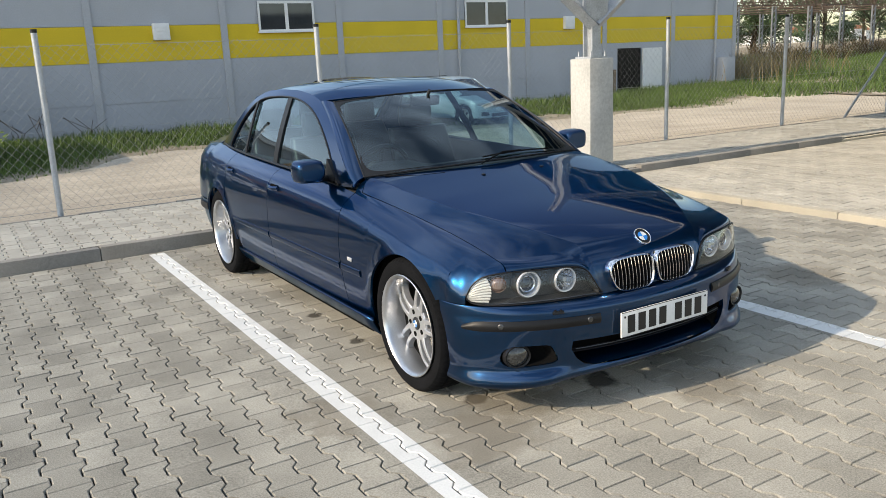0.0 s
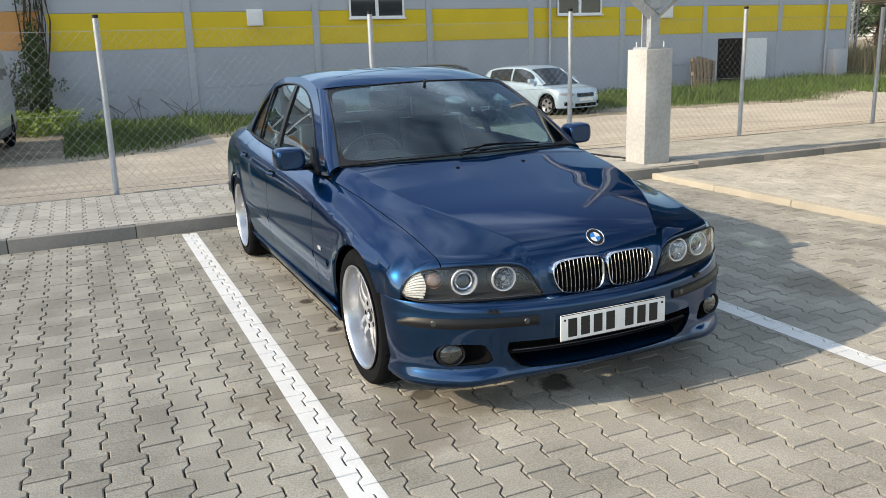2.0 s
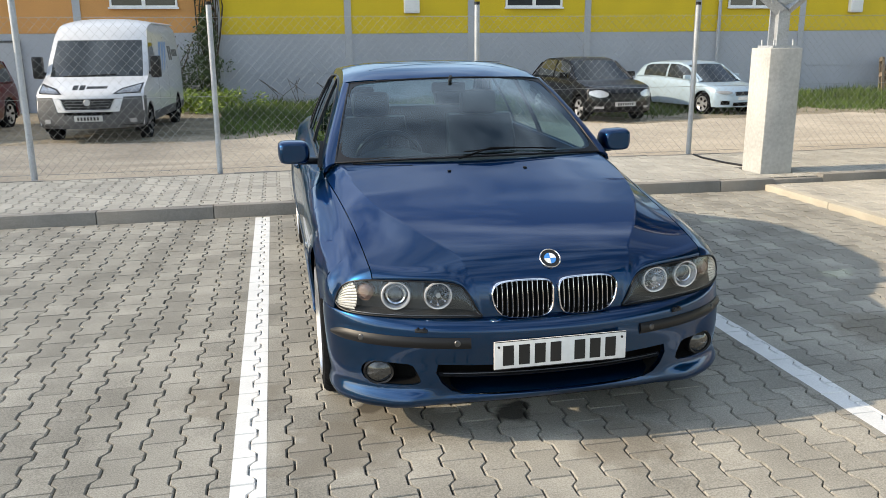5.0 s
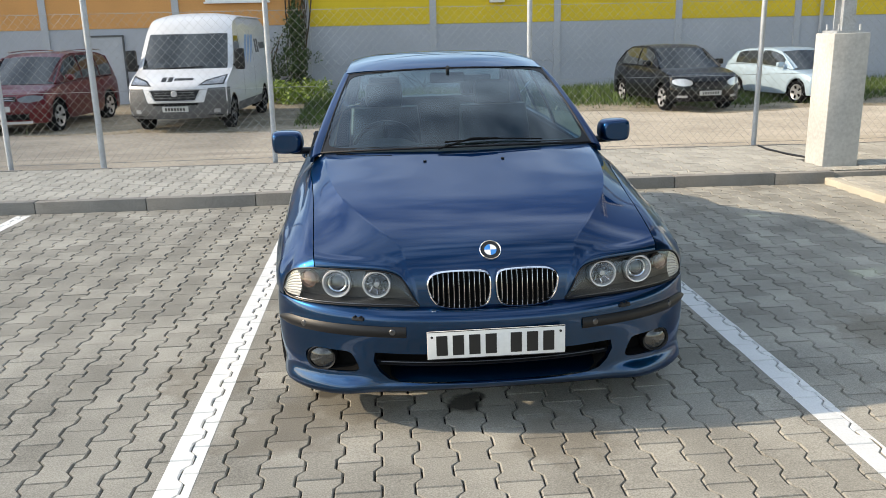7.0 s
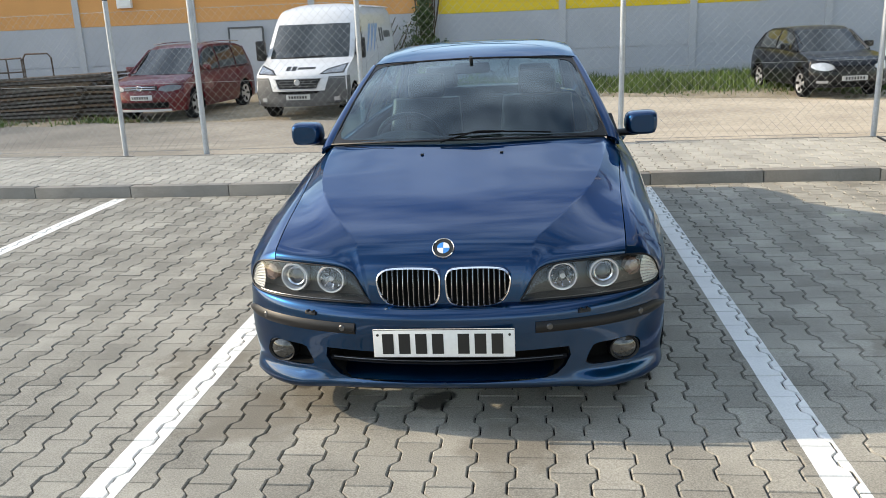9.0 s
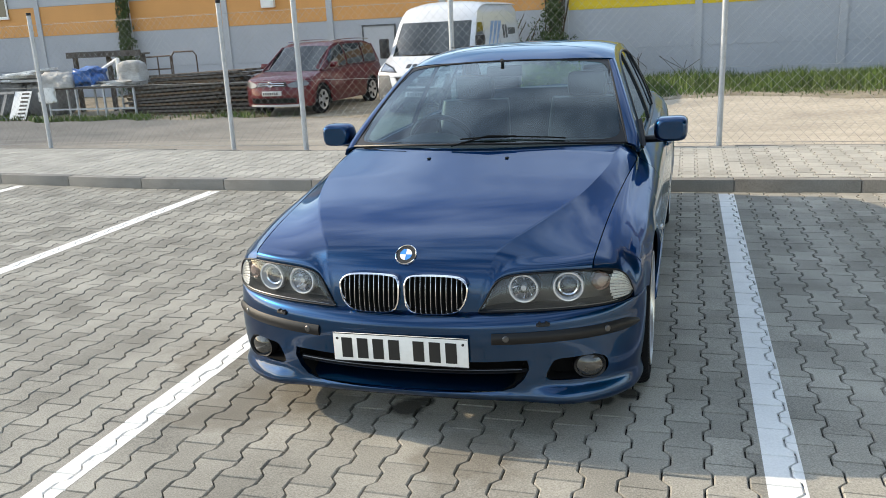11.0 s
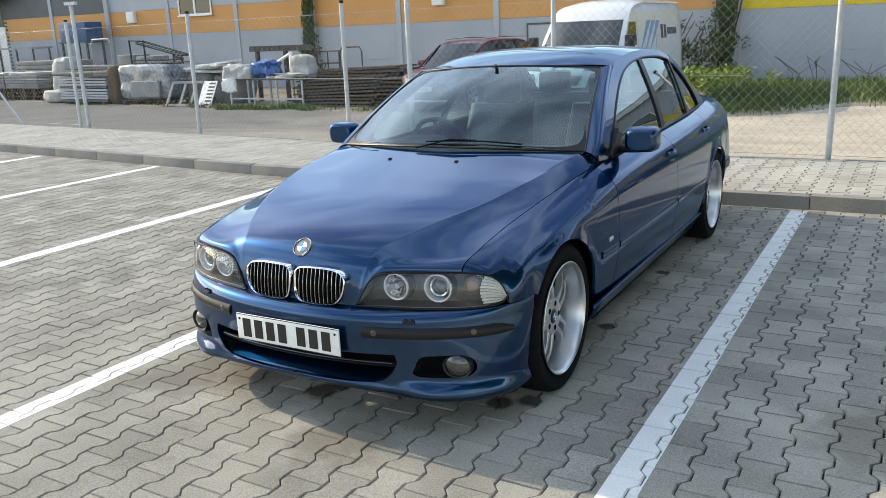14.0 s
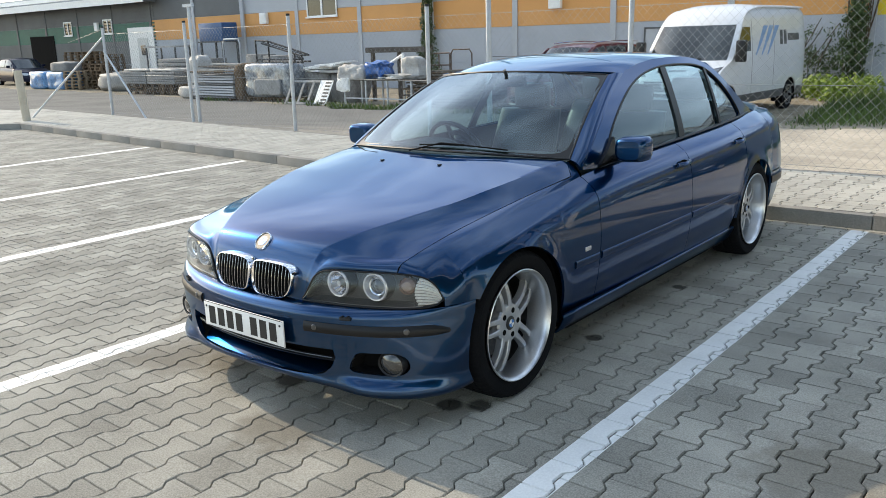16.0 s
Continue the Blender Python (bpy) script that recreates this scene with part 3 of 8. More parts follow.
for i in range(17):
    for j in range(7 if i < 12 else 6):
        x0, y0 = 7.12 + i * 1.05, -4.82 + j * 2.12
        pn = boxed("roof_panel", (x0, x0 + 1.0, y0, y0 + 2.08, 3.964, 3.99), M_DARK, port)
        f = new("panel_frame", fr_me)
        f.parent = pn
        f.location = (x0, y0, 3.962)

cb = tube("cable", [(6.60, 9.2, PZ + 0.014), (6.56, 8.9, PZ + 0.014), (6.60, 8.5, PZ + 0.014), (6.68, 8.2, PZ + 0.014), (6.72, 8.09, PZ + 0.014)], 0.013, M_BLACKTRIM)
tagged(cb, "black cable lying across the footway to the pillar", "cable")

# ---- fence ----
FY = 9.38
fence = empty("fence", pose(0, 0, 0), "galvanised chain-link fence on round steel posts", "fence")
POSTS = [-11.8, -8.46, -5.26, -2.17, 0.84, 3.84, 6.62, 9.62, 12.45, 15.6, 18.6]


def fy(x):
    """The fence line follows the bend of the footway."""
    return FY + 0.07 * max(0.0, -2.1 - x)


for x in POSTS:
    FY_ = fy(x)
    p = rods("post", [((x, FY_, -0.05), (x + 0.01, FY_, 1.93))], 0.030, M_GALV, fence, seg=14)
    c = rods("cap", [((x + 0.01, FY_, 1.93), (x + 0.01, FY_, 1.965))], 0.032, M_BLACKTRIM, fence, "black plastic post cap", seg=14)
for a, b in (((-11.8, fy(-11.8), 1.75), (-12.9, 8.8, 0.08)), ((-11.8, fy(-11.8) - 0.02, 1.45), (-10.28, fy(-10.28) - 0.02, 0.08)), ((15.6, FY - 0.02, 1.4), (14.2, FY - 0.02, 0.08))):
    rods("brace", [(a, b)], 0.021, M_GALV, fence, seg=10)
for z in (0.14, 0.95, 1.80):
    rods("tension_wire", [((-11.8, fy(-11.8) + 0.025, z), (-2.1, FY + 0.025, z)), ((-2.1, FY + 0.025, z), (18.6, FY + 0.025, z))], 0.0022, M_WIRE, fence, seg=4)
rods("line_wire", [((-11.8, fy(-11.8), 1.90), (-26.0, 16.5, 1.75))], 0.003, M_WIRE, fence, seg=4)
# woven diamonds: two families of slanting wires
MESH = 0.098
z0, z1 = 0.10, 1.82
vs, fs = [], []
def wire(x0, za, x1, zb, y):
    b = len(vs)
    r = 0.0017
    for x, z in ((x0, za), (x1, zb)):
        for dx, dy in ((-r, 0), (0, -r), (r, 0), (0, r)):
            vs.append((x + dx, fy(x) + 0.03 + y + dy, z))
    for k in range(4):
        fs.append((b + k, b + (k + 1) % 4, b + 4 + (k + 1) % 4, b + 4 + k))
h = (z1 - z0)
n = int((18.6 + 11.8) / MESH)
for i in range(-int(h / MESH) - 1, n + 1):
    for s in (1, -1):
        xa = -11.8 + i * MESH
        xb = xa + h * 0.95
        a, b = (xa, xb) if s > 0 else (xb, xa)
        t0, t1 = 0.0, 1.0
        for lim, sign in ((-11.8, 1), (18.6, -1)):
            d = b - a
            t = (lim - a) / d
            if sign * d > 0:
                t0 = max(t0, t)
            else:
                t1 = min(t1, t)
        if t1 > t0:
            wire(a + (b - a) * t0, z0 + h * t0, a + (b - a) * t1, z0 + h * t1, 0.0015 * s)
tagged(mesh_ob("wire_mesh", vs, fs, M_WIRE, fence, "fine diamond wire mesh"), kind="stuff")
# free-standing taller posts by the fence
for x, y, h in ((-1.12, 9.36, 3.2), (-8.18, 9.78, 2.3)):
    mp = empty("mast", pose(x, y, -0.05), "tall plain galvanised steel mast by the fence", "mast")
    rods("pole", [((0, 0, 0), (0.0, 0, h))], 0.034, M_GALV, mp, seg=14)
    if h < 3:
        boxed("bracket", (-0.14, 0.14, -0.03, 0.03, h - 0.05, h), M_GALV, mp)
# thick end post
ep = rods("bollard", [((-12.15, 8.36, 0.05), (-12.24, 8.36, 1.12))], 0.08, M_KERBLT, seg=16)
tagged(ep, "weathered white concrete bollard beside the fence", "bollard")

# ---- long shed ----
WY, WB = 25.1, -0.6
shed = empty("warehouse", pose(0, 0, 0), "long low warehouse with grey walls and a yellow and orange band", "building")
PX = [3.77 * i - 0.02 for i in range(-14, 9)]
XE = PX[-1] + 0.05
bm = bmesh.new()
box(bm, PX[0], XE, WY, WY + 12, WB, 4.3)
part("wall", bm, M_WALL, shed)
for i in range(len(PX) - 1):
    a, b = PX[i] + 0.10, PX[i + 1] - 0.10
    green = PX[i + 1] < -33
    m2 = M_GREENP if green else (M_ORANGE if PX[i + 1] < 1 else M_YELLOW)
    zb, zt = (1.88, 2.76) if green else ((1.84, 2.84) if PX[i + 1] < 1 else (1.78, 2.77))
    # the wing's panels use the weathered tone that includes eaves shade
    low = M_OLDSHADED if green else M_WALL
    boxed("lower_panel", (a, b, WY - 0.03, WY - 0.002, WB, 0.62), low, shed)
    boxed("middle_panel", (a, b, WY - 0.03, WY - 0.002, 0.635, zb - 0.01), low, shed)
    boxed("band_panel", (a, b, WY - 0.034, WY - 0.002, zb, zt), m2, shed, "flat coloured band panel")
    boxed("upper_panel", (a, b, WY - 0.03, WY - 0.002, zt + 0.01, 4.15), M_OLDSHADED if PX[i + 1] < -25 else M_WALLUP, shed)
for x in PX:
    boxed("pilaster", (x - 0.10, x + 0.10, WY - 0.075, WY - 0.002, WB, 4.2), M_OLDSHADED if x < -33 else M_WALLUP, shed)
boxed("eaves", (PX[0], XE + 0.1, WY - 0.25, WY - 0.08, 4.2, 4.42), M_WHITE, shed)
boxed("roof", (PX[0], XE + 0.1, WY - 0.2, WY + 12.2, 4.42, 4.5), M_WALLUP, shed)
for x in (15.78, 28.88, -26.2):
    rods("downpipe", [((x, WY - 0.13, WB + 0.3), (x, WY - 0.13, 4.2))], 0.055, M_WALLUP, shed)


def shed_window(x0, x1, z0, z1):
    w = boxed("window", (x0, x1, WY - 0.06, WY - 0.036, z0, z1), M_DARKGLASS, shed)
    xm = (x0 + x1) / 2
    for d in ((x0, x1, z0, z0 + 0.07), (x0, x1, z1 - 0.07, z1), (x0, x0 + 0.06, z0 + 0.07, z1 - 0.07), (x1 - 0.06, x1, z0 + 0.07, z1 - 0.07), (xm - 0.05, xm + 0.05, z0 + 0.07, z1 - 0.07)):
        boxed("frame", (d[0], d[1], WY - 0.09, WY - 0.0601, d[2], d[3]), M_WHITE, w, "white plastic frame")
    boxed("sill", (x0 - 0.04, x1 + 0.04, WY - 0.14, WY - 0.0905, z0 - 0.03, z0 + 0.02), M_WHITE, w)


for x in (-21.95, -2.9, 8.6, 16.1):
    shed_window(x, x + 1.83, 2.52, 3.43)
for x, w in ((-38.6, 0.92), (-43.0, 0.92)):
    shed_window(x, x + w, 2.25, 3.04)
boxed("vent_box", (-39.4, -39.05, WY - 0.2, WY - 0.06, 2.45, 2.9), M_WHITE, shed, "white wall vent box", 0.02)
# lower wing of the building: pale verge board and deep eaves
# the soffit's dark grey carries the shade beneath the overhang
boxed("eaves", (PX[0], -33.0, WY - 0.9, WY - 0.26, 3.72, 3.80), M_GREYPLAST, shed, "soffit, dark grey for the shade under the eaves")
boxed("verge_board", (PX[0], -33.0, WY - 0.96, WY - 0.9005, 3.70, 4.05), M_WHITE, shed, "pale verge board")
boxed("porch_roof", (PX[0], -33.0, WY - 0.96, WY - 0.2, 4.052, 4.10), M_WALLUP, shed)
for x in (-25.0, -9.9, 5.44, 20.52):
    v = boxed("vent_box", (x, x + 0.46, WY - 0.20, WY - 0.036, 2.36, 2.83), M_WHITE, shed, "white wall vent box", bevel=0.02)
    for k in range(4):
        boxed("slat", (x + 0.06, x + 0.40, WY - 0.215, WY - 0.2005, 2.42 + k * 0.09, 2.47 + k * 0.09), M_WHITE, v)
d = boxed("doorway", (23.3, 24.55, WY - 0.05, WY - 0.036, -0.35, 1.56), M_DARK, shed, "dark open doorway")
boxed("door", (24.58, 25.66, WY - 0.16, WY - 0.10, -0.3, 1.54), M_WHITE, shed, "white steel door leaf standing open")
boxed("door", (-6.42, -5.4, WY - 0.08, WY - 0.036, -0.4, 1.6), M_WALLUP, shed, "grey steel side door")
for d in ((-6.47, -6.43, 1.66), (-5.39, -5.35, 1.66)):
    boxed("door_frame", (d[0], d[1], WY - 0.10, WY - 0.036, -0.4, d[2]), M_GREYPLAST, shed, "dark steel door frame")
boxed("door_frame", (-6.428, -5.392, WY - 0.10, WY - 0.036, 1.61, 1.66), M_GREYPLAST, shed, "dark steel door frame")
dd = boxed("door", (-36.15, -33.75, WY - 0.10, WY - 0.036, -0.35, 2.52), M_WHITE, shed, "white metal double door")
boxed("door_leaf", (-35.25, -34.3, WY - 0.125, WY - 0.1005, -0.3, 1.97), M_PALEGREY, dd, "pale grey wicket door")
boxed("door_window", (-34.95, -34.55, WY - 0.14, WY - 0.1255, 1.1, 1.6), M_DARKGLASS, dd)
boxed("doorway", (-47.4, -44.4, WY - 0.08, WY - 0.036, -0.35, 2.3), M_DARK, shed, "dark loading doorway")
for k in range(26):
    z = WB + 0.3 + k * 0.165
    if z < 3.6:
        boxed("cladding_rib", (PX[0], -33.6, WY - 0.06, WY - 0.0365, z, z + 0.07), M_OLDSHADED, shed) if not 1.84 < z < 2.72 else boxed("cladding_rib", (PX[0], -33.6, WY - 0.06, WY - 0.0365, z, z + 0.07), M_GREENP, shed)

# ---- the blue saloon: x across, y back from the front axle, z up ----
WB_, TYRE_R, ARCH_R = 2.83, 0.322, 0.343
car = empty("car", pose(2.5045, 3.357, -0.001, 0, -0.43, 0), "dark blue metallic four-door saloon parked nose out in a bay", "car")
CIN = (0, 1.5, 0.6)

z_edge = curve((-0.46, 0.640), (-0.34, 0.690), (-0.1, 0.742), (0.1, 0.770), (0.3, 0.800), (0.5, 0.833), (0.75, 0.862), (1.2, 0.882), (1.83, 0.900), (2.44, 0.918), (2.86, 0.934), (3.2, 0.948), (3.6, 0.945), (3.95, 0.92))
z_mid = curve((-0.66, 0.705), (-0.60, 0.735), (-0.5, 0.770), (-0.3, 0.815), (0.0, 0.864), (0.3, 0.915), (0.5, 0.950), (0.7, 0.975))
z_shut = curve((-0.62, 0.640), (-0.575, 0.662), (-0.50, 0.690), (-0.4, 0.716), (-0.2, 0.755), (0.0, 0.785), (0.3, 0.828), (0.56, 0.862), (0.68, 0.874))
hw_z = curve((0.15, 0.79), (0.20, 0.835), (0.30, 0.868), (0.42, 0.888), (0.56, 0.898), (0.68, 0.893), (0.80, 0.872), (0.90, 0.842), (1.0, 0.80))
taper = curve((-0.34, -0.050), (0.1, -0.030), (0.8, -0.008), (2.2, 0.002), (3.0, -0.012), (3.5, -0.05))


def rnd_edge(d, r, a):
    return a * (1 - d / r) ** 2 if d < r else 0.0


def side_x(u, z):
    """Half width of the body side."""
    return hw_z(z) + taper(u) - rnd_edge(max(0.0, z_edge(u) - z), 0.11, 0.075)


def rear_u(x, z):
    """Tail surface."""
    w = side_x(3.2, z)
    q = min(0.9999, abs(x) / w)
    return 3.20 + (0.70 + curve((0.2, -0.16), (0.35, 0.0), (0.55, 0.05), (0.62, 0.0), (0.95, -0.03))(z)) * (1 - q ** 2.6) ** (1 / 2.6)


front_c = curve((0.14, -0.715), (0.17, -0.756), (0.22, -0.763), (0.34, -0.762), (0.42, -0.766), (0.47, -0.764), (0.54, -0.72))
front_w = curve((0.14, 0.79), (0.20, 0.828), (0.34, 0.850), (0.47, 0.855), (0.54, 0.852))
front_n = curve((0.14, 2.2), (0.34, 2.1), (0.54, 2.1))


def face_u(x):
    """Plan of the upright nose face that carries lamps and kidneys."""
    q = min(1.0, abs(x) / 0.85)
    return -0.328 - 0.375 * (1 - q ** 2.15) ** (1 / 2.15)


def face_at(x, z, d=0.0):
    """A point of the nose face, leaning back a little, d behind it."""
    return Vector((x, face_u(x) + 0.018 * max(0.0, (z - 0.519) / 0.13) ** 1.5 + d, z))


def arch_end(z):
    """Back end of the front bumper, along the wheel arch."""
    return -math.sqrt(max(0.27 ** 2, 0.342 ** 2 - (z - 0.315) ** 2))


def nose(s, z, grow=0.0):
    """Nose surface: s from -1 to 1 round the front, from arch to arch."""
    a = s * math.pi / 2
    w, f = front_w(z) + grow, front_c(z) - grow
    n = 2 / front_n(z)
    x = w * math.copysign(abs(math.sin(a)) ** n, a)
    e = arch_end(z)
    y = e + (f - e) * max(0.0, math.cos(a)) ** n
    return x, y, z


def nose_s(x, z):
    """The s at which the nose surface has that x."""
    w = front_w(z)
    n = 2 / front_n(z)
    q = min(1.0, (abs(x) / w)) ** (1 / n)
    return math.copysign(math.asin(min(1, q)) * 2 / math.pi, x)


def on_nose(x, z, out=0.0):
    p = nose(nose_s(x, z), z)
    if out:
        e = 0.01
        xa, xb = nose(nose_s(x - e, z), z), nose(nose_s(x + e, z), z)
        za, zb = nose(nose_s(x, z - e), z - e), nose(nose_s(x, z + e), z + e)
        nrm = (Vector(xb) - Vector(xa)).cross(Vector(zb) - Vector(za)).normalized()
        return Vector(p) + nrm * out
    return Vector(p)


# outline of the lamps: a low inner point, a flat top, a rounded outer end
lamp_top = curve((0.280, 0.521), (0.300, 0.548), (0.319, 0.584), (0.336, 0.615), (0.360, 0.634), (0.392, 0.645), (0.45, 0.651), (0.55, 0.653), (0.672, 0.651), (0.72, 0.646), (0.755, 0.637), (0.780, 0.620), (0.800, 0.590), (0.812, 0.553))
lamp_bot = curve((0.280, 0.517), (0.70, 0.517), (0.77, 0.520), (0.80, 0.528), (0.812, 0.545))


def sheet(name, fn, us, vs, material=None, parent=None, label="", t=0.012, angle=30, ref=CIN):
    V, F = grid(fn, us, vs)
    ob = mesh_ob(name, V, F, material or M_BLUE, car if parent is None else parent, label, angle, ref)
    return thick(ob, t, split=name != "sill") if t else ob


# -- hood --
crease_x = curve((-0.68, 0.285), (-0.60, 0.330), (-0.48, 0.405), (-0.30, 0.500), (-0.10, 0.580), (0.15, 0.640), (0.40, 0.675), (0.60, 0.690))
shut_x = curve((-0.60, 0.672), (-0.4, 0.685), (-0.2, 0.697), (0.0, 0.710), (0.3, 0.736), (0.56, 0.762), (0.68, 0.766))


def cowl_u(x):
    return 0.465 + 0.195 * (abs(x) / 0.715) ** 2


def edge_x(u):
    return side_x(u, z_edge(u))


def hood_z(x, u):
    """Height of hood and wing tops: a raised middle between two creases, then shoulders that fall to the wings."""
    x = abs(x)
    xs, zs, c = shut_x(u), z_shut(u), z_mid(u)
    xr = min(crease_x(u), xs - 0.03)
    zr = c - 0.017 - 0.022 * max(0.0, (u - 0.1) / 0.5)
    if x <= xr:
        return c - (c - zr) * (x / xr) ** 2
    if x <= xs:
        s = (x - xr) / (xs - xr)
        k = max(0.0, min(1.0, (u + 0.1) / 0.5))
        f = (1 - k) * (1.45 * s - 0.45 * s * s) + k * (0.75 * s + 0.25 * s * s)
        return zr + (zs - zr) * f
    xe = max(edge_x(max(u, -0.46)), xs + 0.004)
    t = min(1.0, (x - xs) / (xe - xs))
    return zs + (z_edge(u) - zs) * (0.25 * t + 0.75 * t * t)


def hood_line(u):
    """Shut line between hood and wing; it turns in at the back corner."""
    return min(shut_x(u), 0.690 + 0.655 - u)


def hood_x(a, u):
    """Across the hood: a = 0.5 lies on the crease, 1 on the shut line."""
    xs = shut_x(u)
    xr = min(crease_x(u), xs - 0.03)
    return xr * a / 0.5 if a <= 0.5 else xr + (xs - xr) * (a - 0.5) / 0.5


def hood_pt(a, b):
    # a across -1..1, b 0 front edge .. 0.35 shoulder of the nose .. 1 back edge
    sg, a = (1 if a >= 0 else -1), abs(a)
    xf = 0.285 * a / 0.5 if a <= 0.5 else 0.285 + 0.388 * ((a - 0.5) / 0.5) ** 1.25
    zf = 0.512 if xf < 0.281 else lamp_top(xf) + 0.003
    e = face_at(xf, zf, 0.004)
    us = face_u(xf) + 0.105
    if b < 0.35:
        t = b / 0.35
        xu = hood_x(a, us)
        zu = hood_z(xu, us)
        sl = (hood_z(hood_x(a, us + 0.02), us + 0.02) - zu) / 0.02
        d = math.hypot(us - e.y, zu - zf)
        t0, t1 = (0.10 * d, 1.05 * d), (1.05 * d / math.hypot(1, sl), 1.05 * d * sl / math.hypot(1, sl))
        h0, h1, h2, h3 = 1 - 3 * t * t + 2 * t ** 3, 3 * t * t - 2 * t ** 3, t - 2 * t * t + t ** 3, t ** 3 - t * t
        return sg * (xf + (xu - xf) * t), e.y * h0 + us * h1 + t0[0] * h2 + t1[0] * h3, zf * h0 + zu * h1 + t0[1] * h2 + t1[1] * h3
    xb = hood_x(a, 0.56)
    ub = min(cowl_u(xb) - 0.012, 0.652 - 1.0 * max(0.0, xb - 0.69))
    u = us + (ub - us) * (b - 0.35) / 0.65
    x = hood_x(a, u)
    return sg * x, u, hood_z(x, u)


HA = lin(0, 0.44, 14) + [0.47, 0.49, 0.5, 0.51, 0.53, 0.56] + lin(0.60, 1, 15)
HA = [-a for a in HA[:0:-1]] + HA
hood = sheet("hood", hood_pt, HA, lin(0, 0.35, 15) + lin(0.35, 1, 31)[1:], label="polished dark blue hood")

# -- wings, doors, rear quarters --
def arch_low(u, base):
    for c in (0.0, WB_):
        if abs(u - c) < ARCH_R:
            return 0.315 + math.sqrt(max(0, ARCH_R ** 2 - (u - c) ** 2))
    return base


def arch_cols(c, u0, u1):
    """Columns from u0 to u1 crowded at the arch round c."""
    s = [c + ARCH_R * math.sin(t) for t in lin(-math.pi / 2 + 0.02, math.pi / 2 - 0.02, 33)]
    return sorted(lin(u0, c - ARCH_R, 4)[:-1] + s + lin(c + ARCH_R, u1, 10)[1:]) if u0 < c - ARCH_R else sorted([q for q in s if q > u0] + lin(c + ARCH_R, u1, 10)[1:])


def crease(u, z):
    """Swage line on the flank and a flared lip at the arches."""
    k = 0.005 * math.exp(-((z - (z_edge(u) - 0.052)) / 0.010) ** 2)
    for c in (0.0, WB_):
        r = math.hypot(u - c, z - 0.315)
        if r < ARCH_R + 0.07:
            k += 0.014 * max(0.0, 1 - (r - ARCH_R) / 0.07) ** 1.5
    return k


def flank(sx, low, top_strip=None):
    def fn(u, v):
        lo = low(u)
        ze = z_edge(u)
        if v <= 1:
            z = lo + (ze - lo) * v
            return sx * (side_x(u, z) + crease(u, z)), u, z
        xe = edge_x(u)
        xt = top_strip(u) if top_strip else xe
        x = xe + (xt - xe) * (v - 1) / 0.3
        return sx * x, u, hood_z(x, u)
    return fn


VS = lin(0, 0.8, 14) + [0.86, 0.9, 0.93, 0.96, 0.98, 1.0]
TS = [1.06, 1.12, 1.18, 1.24, 1.3]
FEND_END, DOOR_B, DOOR_R = 0.655, 1.715, 2.62
def bumper_line(u):
    return 0.515


